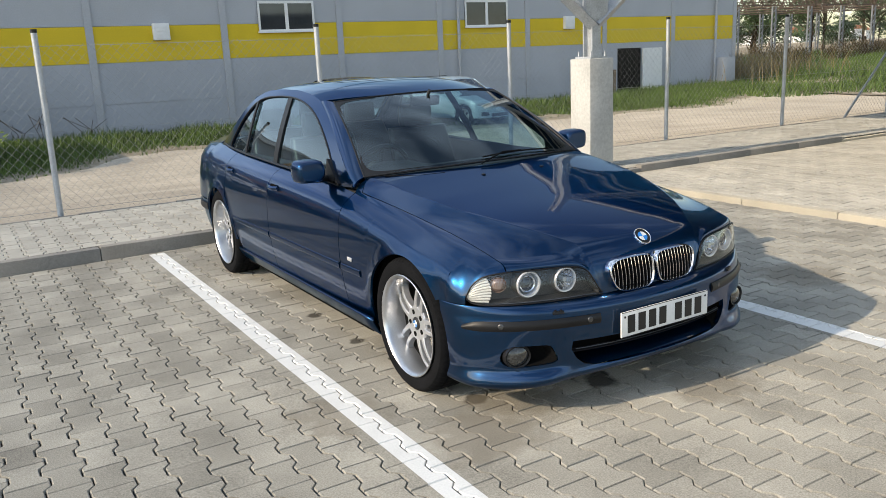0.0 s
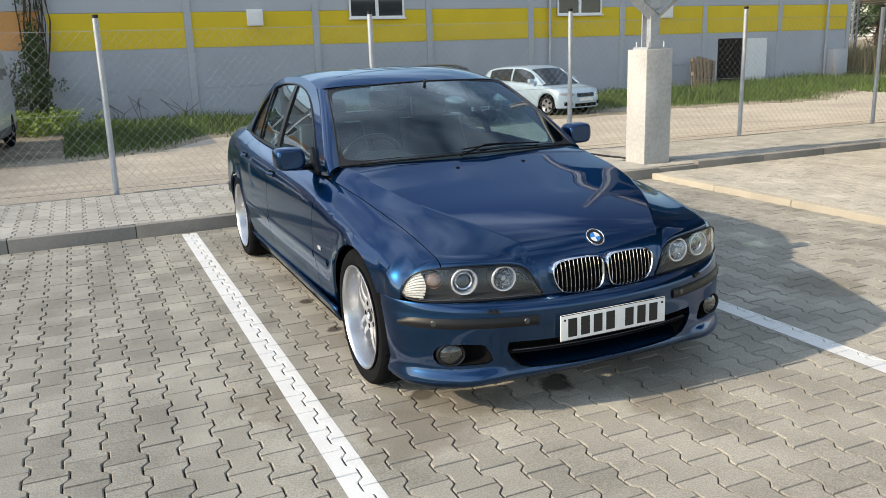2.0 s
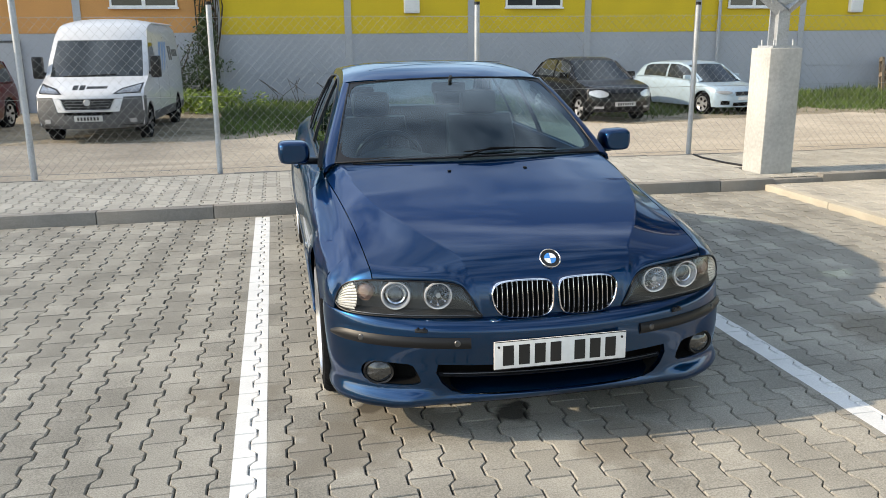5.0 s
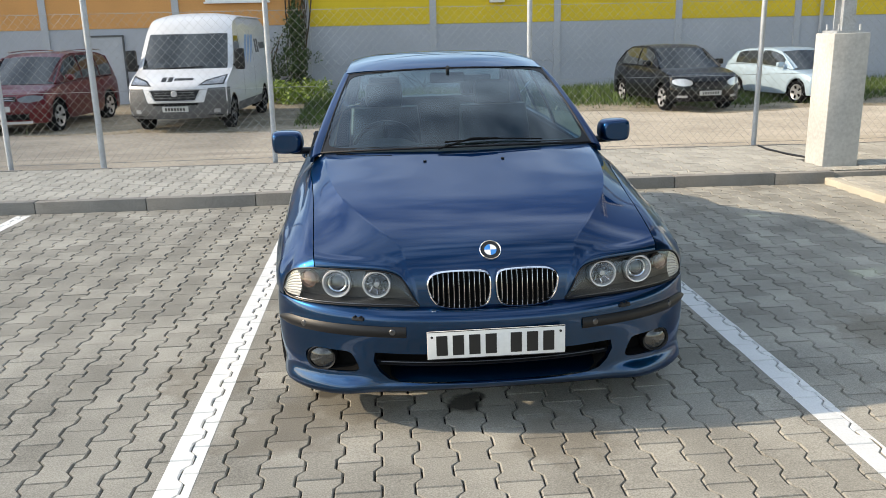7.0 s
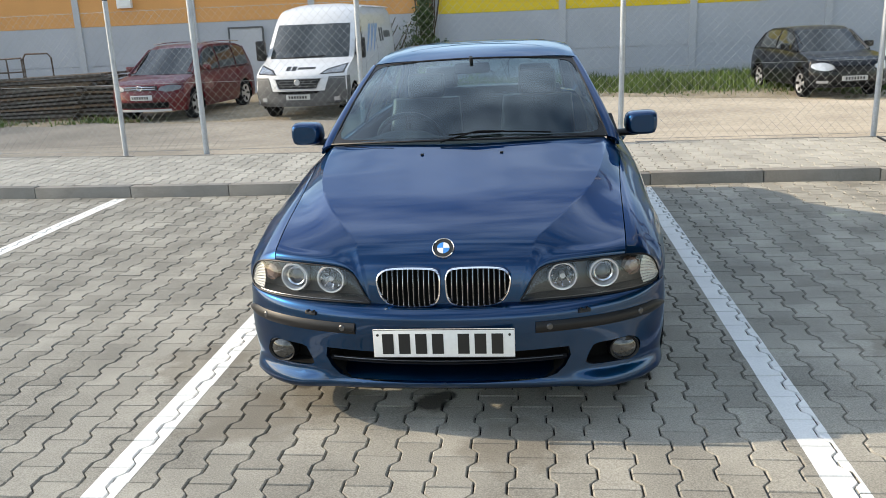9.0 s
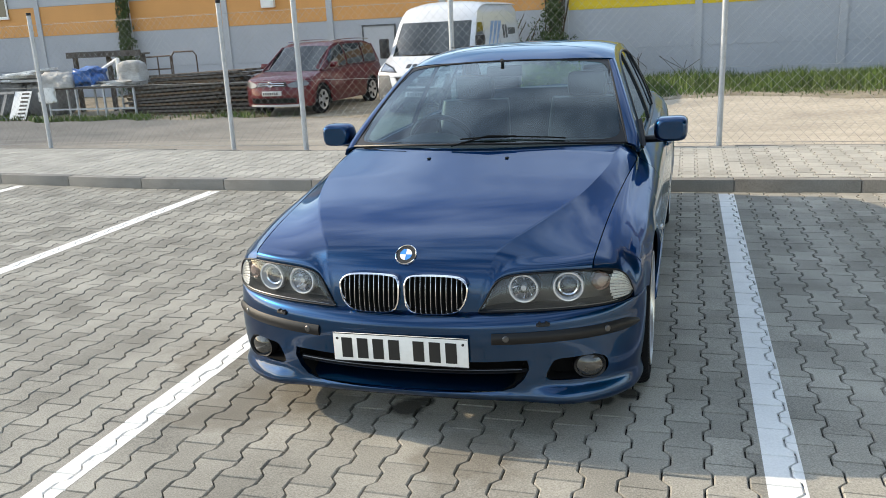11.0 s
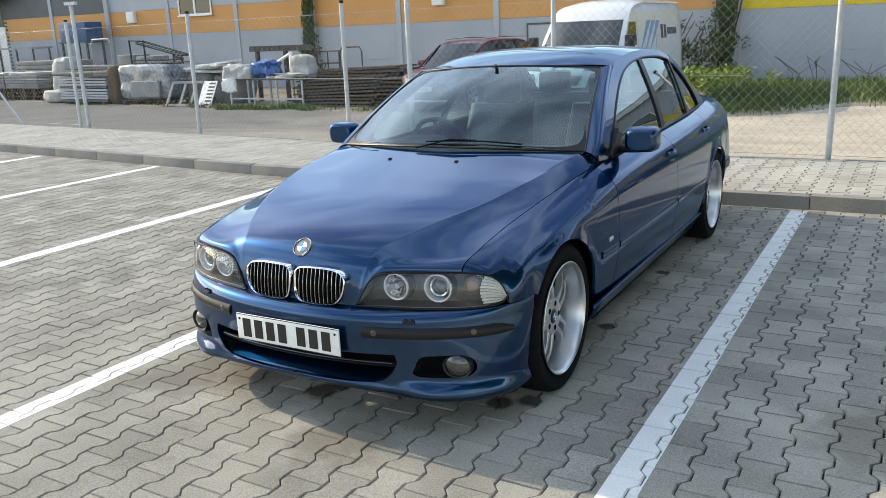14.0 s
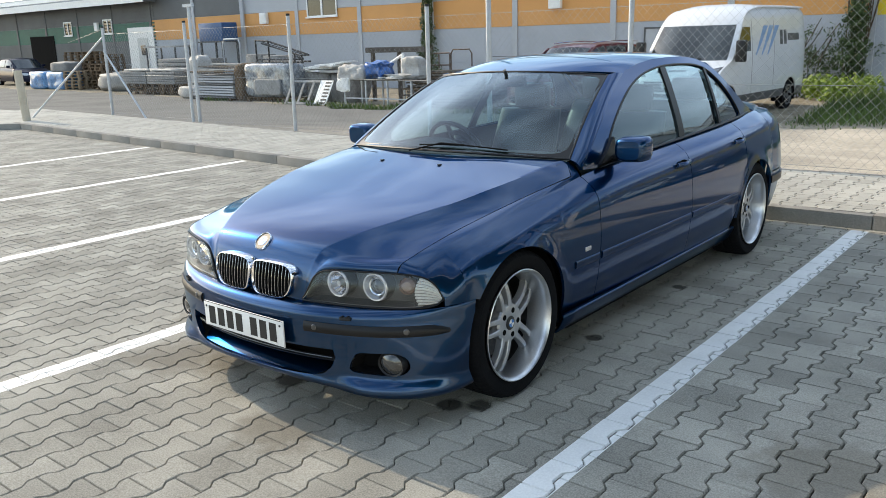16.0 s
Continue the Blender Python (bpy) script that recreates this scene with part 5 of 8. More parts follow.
for sx in (-1, 1):
    unit = empty("headlamp", pose(0, 0, 0), "", "")
    for key in ("label", "category"):
        if key in unit.keys():
            del unit[key]
    unit.parent = car
    def lamp_pt(x, v, d=0.0):
        lo, hi = lamp_bot(x), lamp_top(x)
        p = face_at(x, lo + (hi - lo) * v, d)
        return (sx * p.x, p.y, p.z)
    V, F = grid(lambda x, v: lamp_pt(x, v, 0.002 - 0.007 * math.sin(math.pi * v)), LXS, lin(0.01, 0.99, 11))
    mesh_ob("lens", V, F, M_LENS, unit, "clear lamp cover", out=CIN)
    V, F = grid(lambda x, v: lamp_pt(x, min(1.0, max(0.0, v)), 0.002 + 0.052 * min(1.0, 8 * min(max(0.0, v), max(0.0, 1 - v), (x - 0.280) * 9, (0.8125 - x) * 9))), LXS, [0, 0.03, 0.07, 0.125, 0.3, 0.5, 0.7, 0.875, 0.93, 0.97, 1])
    mesh_ob("bezel", V, F, M_BEZEL, unit, "dark grey lamp bezel", out=CIN)
    # black seal round the cover, bright line along its foot
    rim = [lamp_pt(x, 0.0, -0.001) for x in LXS] + [lamp_pt(x, 1.0, -0.001) for x in LXS[::-1]]
    tube("seal", rim, 0.0032, M_BLACKTRIM, unit, "", 6, True)
    tube("foot_trim", [lamp_pt(x, 0.045, 0.003) for x in lin(0.31, 0.76, 20)], 0.0020, M_GREYMETAL, unit, "thin bright line", 5)
    for x, z, r in ((0.437, 0.596, 0.055), (0.590, 0.594, 0.057)):
        p = face_at(sx * x, z, 0.0)
        o = Matrix.Translation((p[0], p[1] + 0.030, p[2])) @ pose(0, 0, 0, 0, 0, 90) @ pose(0, 0, 0, 0, 0, sx * (3 if x < 0.5 else 8))
        t = lathe("halo_ring", [(-0.014, r), (-0.021, r - 0.003), (-0.020, r - 0.008), (-0.012, r - 0.011), (0.03, r - 0.012)], M_RING, unit, "bright ring", 48)
        t.matrix_local = o
        t2 = lathe("shroud", [(-0.012, r + 0.0005), (0.05, r + 0.002)], M_GREYMETAL, unit, "", 40)
        t2.matrix_local = o
        if x < 0.5:
            b = lathe("reflector", [(0.040, 0.0), (0.036, 0.014), (0.022, 0.028), (0.004, 0.038), (-0.012, 0.042)], M_REFLECT, unit, "mirror reflector bowl", 32)
            b.matrix_local = o
            for k in range(8):      # fluted facets of the bowl
                a = 2 * math.pi * k / 8
                f = rods("flute", [((-0.004, 0.038 * math.cos(a), 0.038 * math.sin(a)), (0.030, 0.016 * math.cos(a), 0.016 * math.sin(a)))], 0.003, M_CHROME, b, seg=6)
            bm = bmesh.new()
            rod(bm, (-0.012, 0, 0), (0.04, 0, 0), 0.010, 12)
            bb = part("bulb", bm, M_SILVER, unit)
            bb.matrix_local = o
        else:
            b = lathe("projector", [(-0.010, 0.0), (-0.006, 0.016), (0.003, 0.026), (0.008, 0.029), (0.03, 0.034)], M_PROJ, unit, "glass projector lens", 32)
            b.matrix_local = o
            b2 = lathe("inner_ring", [(0.006, 0.029), (-0.003, 0.031), (-0.006, 0.036), (0.01, 0.042)], M_REFLECT, unit, "bright inner ring", 32)
            b2.matrix_local = o
    # indicator at the outer end: ball and ribbed white lens
    p = face_at(sx * 0.702, 0.600, 0.020)
    b = lathe("indicator", [(-0.014, 0.0), (-0.010, 0.018), (0.0, 0.028), (0.004, 0.031), (-0.004, 0.034), (0.02, 0.035)], M_BULB, unit, "pinkish indicator bulb cover", 28)
    b.matrix_local = Matrix.Translation(p) @ pose(0, 0, 0, 0, 0, 90 + sx * 26)
    for k in range(9):
        v0 = 0.07 + k * 0.097
        V, F = grid(lambda x, v: lamp_pt(x, v0 + 0.088 * v, 0.010 - 0.005 * math.sin(math.pi * v)), lin(0.733 + 0.0007 * (k - 4) ** 2, 0.810, 12), lin(0, 1, 4))
        mesh_ob("reflector_rib", V, F, M_RIB, unit, "pale ribbed side lens", out=CIN)

# kidney grilles
kid = [(0.0075, 0.595), (0.010, 0.632), (0.030, 0.651), (0.09, 0.656), (0.17, 0.655), (0.222, 0.647), (0.249, 0.622), (0.248, 0.585), (0.235, 0.550), (0.208, 0.523), (0.16, 0.513), (0.08, 0.512), (0.034, 0.519), (0.013, 0.545)]
KY0 = -0.724
def kid_y(x, z):
    return KY0 + 0.020 * max(0.0, (z - 0.512) / 0.14) ** 1.4 + 0.16 * x * x
for sx in (-1, 1):
    k2 = [(p.x, p.y) for p in loop([(x, z, 0) for x, z in kid], 48)]
    g = empty("kidney_grille", pose(0, 0, 0), "", "")
    for key in ("label", "category"):
        if key in g.keys():
            del g[key]
    g.parent = car
    cx, cz = 0.128, 0.586
    prof = ((1.0, 0.045), (1.01, 0.006), (0.985, -0.004), (0.95, -0.006), (0.915, 0.0), (0.90, 0.03))
    V, F = [], []
    n = len(k2)
    for s, d in prof:
        for x, z in k2:
            xx, zz = cx + (x - cx) * s, cz + (z - cz) * s
            V.append((sx * xx, kid_y(xx, zz) + d, zz))
    for r in range(len(prof) - 1):
        for i in range(n):
            j = (i + 1) % n
            F.append((r * n + i, r * n + j, (r + 1) * n + j, (r + 1) * n + i))
    bm = bmesh.new()
    bv = [bm.verts.new(v) for v in V]
    for f in F:
        bm.faces.new([bv[i] for i in f])
    part("surround", bm, M_CHROME, g, "polished chrome surround")
    V = [(sx * (cx + (x - cx) * 0.94), kid_y(x, z) + 0.016, cz + (z - cz) * 0.94) for x, z in k2]
    mesh_ob("backing", V, [tuple(range(n))], M_UNDER, g)
    for i in range(11):
        x = 0.032 + i * 0.0195
        zs = []
        for q in range(n):
            (xa, za), (xb, zb) = k2[q], k2[(q + 1) % n]
            if (xa - x) * (xb - x) <= 0 and xa != xb:
                zs.append(za + (zb - za) * (x - xa) / (xb - xa))
        if len(zs) < 2:
            continue
        a, b = min(zs) + 0.006, max(zs) - 0.006
        pts = [(sx * x, kid_y(x, z) + 0.004 - 0.004 * math.sin(math.pi * (z - a) / (b - a)), z) for z in lin(a, b, 8)]
        V = []
        for px, py, pz in pts:
            V += [(px - 0.0034, py + 0.012, pz), (px - 0.0024, py, pz), (px + 0.0024, py, pz), (px + 0.0034, py + 0.012, pz)]
        F = [(q * 4 + r, q * 4 + r + 1, q * 4 + 5 + r, q * 4 + 4 + r) for q in range(7) for r in range(3)]
        mesh_ob("slat", V, F, M_BLACKTRIM, g)
        tube("slat_edge", [(px, py - 0.0008, pz) for px, py, pz in pts], 0.0008, M_CHROME, g, "thin bright slat edge", 5)

# hood badge: plain roundel
bb0 = min(lin(0.1, 0.34, 49), key=lambda b: abs(hood_pt(0, b)[2] - 0.712))
p0, pa, pb = (Vector(hood_pt(0, b)) for b in (bb0, bb0 - 0.03, bb0 + 0.03))
bslope = math.degrees(math.atan2(pb.y - pa.y, pb.z - pa.z))
bd = empty("badge", pose(0, p0.y - 0.001, p0.z + 0.001, -bslope, 0, 0), "", "")
for key in ("label", "category"):
    if key in bd.keys():
        del bd[key]
bd.parent = car
def disc(name, r0, r1, y, a0, a1, material, parent, seg=32):
    V, F = grid(lambda a, r: (r * math.cos(a), y, r * math.sin(a)), lin(a0, a1, seg), [r0, r1])
    return thick(mesh_ob(name, V, F, material, parent, out=(0, 1, 0)), 0.003)
lr = lathe("rim", [(0.004, 0.0425), (-0.003, 0.0415), (-0.005, 0.0395), (-0.003, 0.0375), (0.0, 0.037)], M_CHROME, bd, "chrome badge rim", 40)
lr.matrix_local = pose(0, 0, 0, 0, 0, 90)
disc("ring", 0.024, 0.038, -0.002, 0, 2 * math.pi, M_BLACK, bd)
for q in range(4):
    disc("quarter", 0.001, 0.0235, -0.0025, q * math.pi / 2, (q + 1) * math.pi / 2, (M_PLATE if q % 2 == 0 else mat("badge blue", (0.02, 0.22, 0.62), 0.3, coat=0.5)), bd, 9)

# washer jets on the hood
for sx in (-1, 1):
    u = 0.31
    boxed("washer_jet", (sx * 0.19 - 0.008, sx * 0.19 + 0.008, u - 0.008, u + 0.012, hood_z(0.19, u), hood_z(0.19, u) + 0.006), M_BLACKTRIM, car, bevel=0.003)

# -- glasshouse --
def house_x(u, z):
    """Half width of the sloping side glass."""
    b = edge_x(min(max(u, 0.7), 3.2)) + 0.002
    q = max(0.0, (z - 0.92) / 0.42)
    end = 0.0 if u < 2.7 else 0.06 * ((u - 2.7) / 0.6) ** 2
    return b - 0.155 * q - 0.045 * q * q - end * (0.4 + q)
OUTER = [(0.66, 0.885), (0.80, 0.975), (1.05, 1.122), (1.25, 1.228), (1.42, 1.296), (1.65, 1.338), (1.95, 1.357), (2.25, 1.356), (2.48, 1.335), (2.66, 1.284), (2.80, 1.208), (2.92, 1.118), (3.04, 1.030), (3.15, 0.970), (3.26, 0.945)]
OUTB = [(3.0, 0.932), (2.8, 0.925), (2.3, 0.910), (1.8, 0.893), (1.3, 0.882), (0.95, 0.874)]
DLO = [(0.865, 0.895), (0.94, 0.950), (1.07, 1.045), (1.27, 1.155), (1.48, 1.240), (1.70, 1.290), (1.95, 1.313), (2.2, 1.313), (2.42, 1.299), (2.57, 1.264), (2.69, 1.195), (2.785, 1.105), (2.845, 1.020), (2.868, 0.955), (2.835, 0.940), (2.44, 0.928), (1.83, 0.910), (1.4, 0.898), (1.1, 0.890)]
def ray_poly(pts, c, ang):
    """Where a ray from c meets a closed outline."""
    d = (math.cos(ang), math.sin(ang) * 0.35)
    best = None
    m = len(pts)
    for i in range(m):
        a, b = pts[i], pts[(i + 1) % m]
        ex, ez = b[0] - a[0], b[1] - a[1]
        den = d[0] * ez - d[1] * ex
        if abs(den) < 1e-12:
            continue
        t = ((a[0] - c[0]) * ez - (a[1] - c[1]) * ex) / den
        s = ((a[0] - c[0]) * d[1] - (a[1] - c[1]) * d[0]) / den
        if t > 0 and -1e-9 <= s <= 1 + 1e-9 and (best is None or t > best):
            best = t
    return c[0] + d[0] * best, c[1] + d[1] * best
CC = (1.95, 1.08)
NA = 120
angs = [2 * math.pi * i / NA for i in range(NA)]
DLO = smooth2(DLO, 120)
ring_o = [ray_poly(smooth2(OUTER + OUTB, 150), CC, a) for a in angs]
ring_i = [ray_poly(DLO, CC, a) for a in angs]
for sx in (-1, 1):
    V, F = [], []
    for w in (0.0, 0.5, 1.0):
        for (a, b), (c, d) in zip(ring_i, ring_o):
            u, z = a + (c - a) * w, b + (d - b) * w
            V.append((sx * house_x(u, z), u, z))
    for r in range(2):
        for i in range(NA):
            j = (i + 1) % NA
            F.append((r * NA + i, r * NA + j, (r + 1) * NA + j, (r + 1) * NA + i))
    thick(mesh_ob("window_surround", V, F, M_BLUE, car, out=CIN), 0.02)
    tube("window_trim", [(sx * (house_x(u, z) + 0.001), u, z) for u, z in ring_i], 0.006, M_BLACKTRIM, car, "black window trim", 6, True)
    # panes
    def pane(name, u0, u1, c=None):
        V, F = [], []
        cols = lin(u0, u1, 14)
        for u in cols:
            zs = []
            for i in range(len(DLO)):
                (ua, za), (ub, zb) = DLO[i], DLO[(i + 1) % len(DLO)]
                if (ua - u) * (ub - u) <= 0 and ua != ub:
                    zs.append(za + (zb - za) * (u - ua) / (ub - ua))
            a, b = min(zs), max(zs)
            for z in lin(a, b, 7):
                V.append((sx * (house_x(u, z) - 0.008), u, z))
        F = [(i * 7 + j, (i + 1) * 7 + j, (i + 1) * 7 + j + 1, i * 7 + j + 1) for i in range(13) for j in range(6)]
        ob = mesh_ob(name, V, F, M_CARGLASS, car, "tinted side glass", out=CIN)
        ob.visible_shadow = True
        return ob
    pane("front_side_window", 0.89, 1.86)
    pane("rear_side_window", 1.87, 2.47)
    pane("quarter_window", 2.48, 2.860)
    for ua, ub, w, nm, zt in ((1.835, 1.935, 0.036, "b_pillar", 1.312), (2.435, 2.535, 0.015, "window_divider", 1.275)):
        V, F = grid(lambda z, w2: (sx * (house_x(1.75, z) + 0.002), (ua + (ub - ua) * (z - 0.91) / 0.40) + (w2 - 0.5) * 2 * w, z), lin(0.91, zt, 8), lin(0, 1, 3))
        thick(mesh_ob(nm, V, F, M_BLACKTRIM, car, out=CIN), 0.012)
    # belt moulding
    tube("belt_moulding", [(sx * (house_x(u, z_edge(u)) + 0.006), u, z_edge(u) + 0.008) for u in lin(0.84, 3.06, 24)], 0.007, M_BLACKTRIM, car, "", 6)

# screens
def screen(name, base, top, sag, n=21, m=10, inset=0.0, material=None):
    def fn(a, b):
        xb, ub, zb = base(a)
        xt, ut, zt = top(a)
        k = sag * math.sin(math.pi * b)
        return xb + (xt - xb) * b, ub + (ut - ub) * b - k * 0.6, zb + (zt - zb) * b + k * 0.8 - inset
    V, F = grid(fn, lin(-1, 1, n), lin(0, 1, m))
    return fn, mesh_ob(name, V, F, material or M_CARGLASS, car, "", out=CIN)
wb = lambda a: (0.712 * a, cowl_u(0.712 * a) - 0.003, 0.960 - 0.030 * a * a)
wt = lambda a: (0.568 * a, 1.198 + 0.095 * a * a, 1.318 - 0.025 * a * a)
ws, wsob = screen("windscreen", wb, wt, 0.022)
rb = lambda a: (0.60 * a, 3.27 - 0.10 * a * a, 0.995 - 0.020 * a * a)
rt = lambda a: (0.525 * a, 2.72 - 0.09 * a * a, 1.338 - 0.040 * a * a)
rs, rsob = screen("rear_window", rb, rt, -0.0)
rim = [ws(a, 0) for a in lin(-1, 1, 15)] + [ws(1, b) for b in lin(0, 1, 8)[1:]] + [ws(a, 1) for a in lin(1, -1, 15)[1:]] + [ws(-1, b) for b in lin(1, 0, 8)[1:-1]]
tube("screen_seal", rim, 0.006, M_BLACKTRIM, car, "black screen seal", 6, True)
# black printed border with rounded corners inside the screens
def border(name, fn, lift):
    V, F = [], []
    n = 96
    for e, ra, rb, c in ((0.04, 1.0, 0.5, 0.5), (0.15, 0.975, 0.474, 0.503)):
        for k in range(n):
            t = 2 * math.pi * (k + 0.5) / n
            ca, sa = math.cos(t), math.sin(t)
            p = Vector(fn(ra * math.copysign(abs(ca) ** e, ca), c + rb * math.copysign(abs(sa) ** e, sa)))
            V.append(tuple(p + lift))
    F = [(k, (k + 1) % n, n + (k + 1) % n, n + k) for k in range(n)]
    return mesh_ob(name, V, F, M_BLACKTRIM, car, "black printed glass border", out=CIN)


border("screen_border", ws, Vector((0, -0.0015, 0.0015)))
border("rear_screen_border", rs, Vector((0, 0.0015, 0.0015)))
# pillars between screen and side surround
for sx in (-1, 1):
    def apil(b, w):
        p = Vector(ws(sx, b))
        u, z = 0.66 + (1.42 - 0.66) * b, curve((0, 0.885), (0.18, 0.975), (0.513, 1.122), (0.776, 1.228), (1, 1.296))(b)
        q = Vector((sx * house_x(u, z), u, z))
        m = p.lerp(q, w)
        return tuple(m + Vector((sx * 0.012, -0.006, 0.008)) * math.sin(math.pi * w))
    sheet("a_pillar", apil, lin(0, 1, 14), lin(0, 1, 6))
    def cpil(b, w):
        p = Vector(rs(sx, 1 - b))
        u, z = 2.66 + (3.26 - 2.66) * b, curve((0, 1.284), (0.233, 1.208), (0.433, 1.118), (0.633, 1.030), (0.817, 0.970), (1, 0.945))(b)
        q = Vector((sx * house_x(u, z), u, z))
        m = p.lerp(q, w)
        return tuple(m + Vector((sx * 0.02, 0.01, 0.02)) * math.sin(math.pi * w) * (1 - w * 0.6))
    sheet("c_pillar", cpil, lin(0, 1, 14), lin(0, 1, 6))
# roof
rail_z = curve((1.42, 1.296), (1.65, 1.338), (1.95, 1.357), (2.25, 1.356), (2.48, 1.335), (2.66, 1.284))
def roof_pt(a, b):
    uf = wt(a)[1]
    ub = rt(a)[1]
    ur = 1.42 + (2.66 - 1.42) * b
    e = abs(a) ** 3
    u = (uf + (ub - uf) * b) * (1 - e) + ur * e
    xe = house_x(ur, rail_z(ur))
    x = a * (xe * 0.999)
    zc = curve((0, 1.318), (0.08, 1.348), (0.20, 1.378), (0.42, 1.401), (0.62, 1.398), (0.85, 1.366), (1, 1.338))(b)
    ze = rail_z(ur)
    return x, u, zc - (zc - ze) * (0.45 * a * a + 0.55 * a ** 6)
sheet("roof", roof_pt, lin(-1, 1, 31), lin(0, 1, 24))
boxed("sunroof_edge", (-0.42, 0.42, 1.62, 1.626, 1.3925, 1.3950), M_BLACKTRIM, car)
# cowl tray and wipers
V, F = grid(lambda a, v: (0.735 * a, cowl_u(0.735 * a) - 0.03 + 0.05 * v, 0.935 - 0.030 * a * a - 0.012 * (1 - v)), lin(-1, 1, 21), lin(0, 1, 3))
mesh_ob("cowl_tray", V, F, M_UNDER, car)
for x0, x1, b1 in ((-0.08, 0.44, 0.02), (-0.60, -0.14, -0.115)):
    pts = []
    for t in lin(0, 1, 12):
        a = (x0 + (x1 - x0) * t) / 0.725
        p = Vector(ws(a, 0.02 + b1 + 0.018 * math.sin(math.pi * t)))
        pts.append(tuple(p + Vector((0, -0.010, 0.006))))
    w = tube("wiper_blade", pts, 0.004, M_RUBBER, car, "black wiper blade", 6)
    tube("wiper_arm", [tuple(Vector(ws(x0 / 0.725 - 0.05, -0.02)) + Vector((0, -0.015, 0.004))), tuple(Vector(pts[3]) + Vector((0, -0.004, 0.008))), tuple(Vector(pts[6]) + Vector((0, -0.003, 0.003)))], 0.0045, M_RUBBER, w, "", 6)

# mirrors
for sx in (-1, 1):
    mi = empty("door_mirror", pose(sx * 0.80, 0.915, 0.955), "", "")
    for key in ("label", "category"):
        if key in mi.keys():
            del mi[key]
    mi.parent = car
    sec = loop([(0.03, 0, 0.0), (0.05, 0, 0.055), (0.13, 0, 0.066), (0.215, 0, 0.062), (0.232, 0, 0.03), (0.228, 0, -0.03), (0.20, 0, -0.055), (0.10, 0, -0.058), (0.045, 0, -0.045)], 28)
    V, F = [], []
    lay = [(-0.060, 0.70), (-0.056, 0.82), (-0.044, 0.91), (-0.02, 0.97), (0.02, 1.0), (0.045, 0.99), (0.052, 0.93)]
    for y, s in lay:
        for p in sec:
            V.append((sx * (0.115 + (p.x - 0.135) * 0.84 * s), y + 0.10 * max(0, 0.1 - p.x), (p.z) * s))
    n = 28
    for r in range(len(lay) - 1):
        for i in range(n):
            j = (i + 1) % n
            F.append((r * n + i, r * n + j, (r + 1) * n + j, (r + 1) * n + i))
    F.append(tuple(range(n)))
    mesh_ob("shell", V, F, M_BLUE, mi, "blue mirror shell", out=(sx * 0.13, 0, 0))
    V = [(sx * (0.115 + (p.x - 0.135) * 0.77), 0.046, p.z * 0.92) for p in sec]
    mesh_ob("mirror_glass", V, [tuple(range(n))], M_CHROME, mi, out=(sx * 0.13, -1, 0))
    V, F = grid(lambda t, k: (sx * (-0.045 + 0.14 * t), 0.02 - 0.035 * math.cos(k) + 0.05 * (1 - t), -0.045 - 0.012 * (1 - t) + 0.020 * math.sin(k)), lin(0, 1, 5), lin(0, 2 * math.pi, 13))
    mesh_ob("arm", V, F, M_BLACKTRIM, mi)
    V = [(sx * -0.005, -0.10, -0.065), (sx * -0.012, 0.09, -0.055), (sx * -0.035, 0.09, 0.05)]
    thick(mesh_ob("mirror_base", V, [(0, 1, 2)], M_BLACKTRIM, mi, out=(-sx, 0, 0)), 0.02)

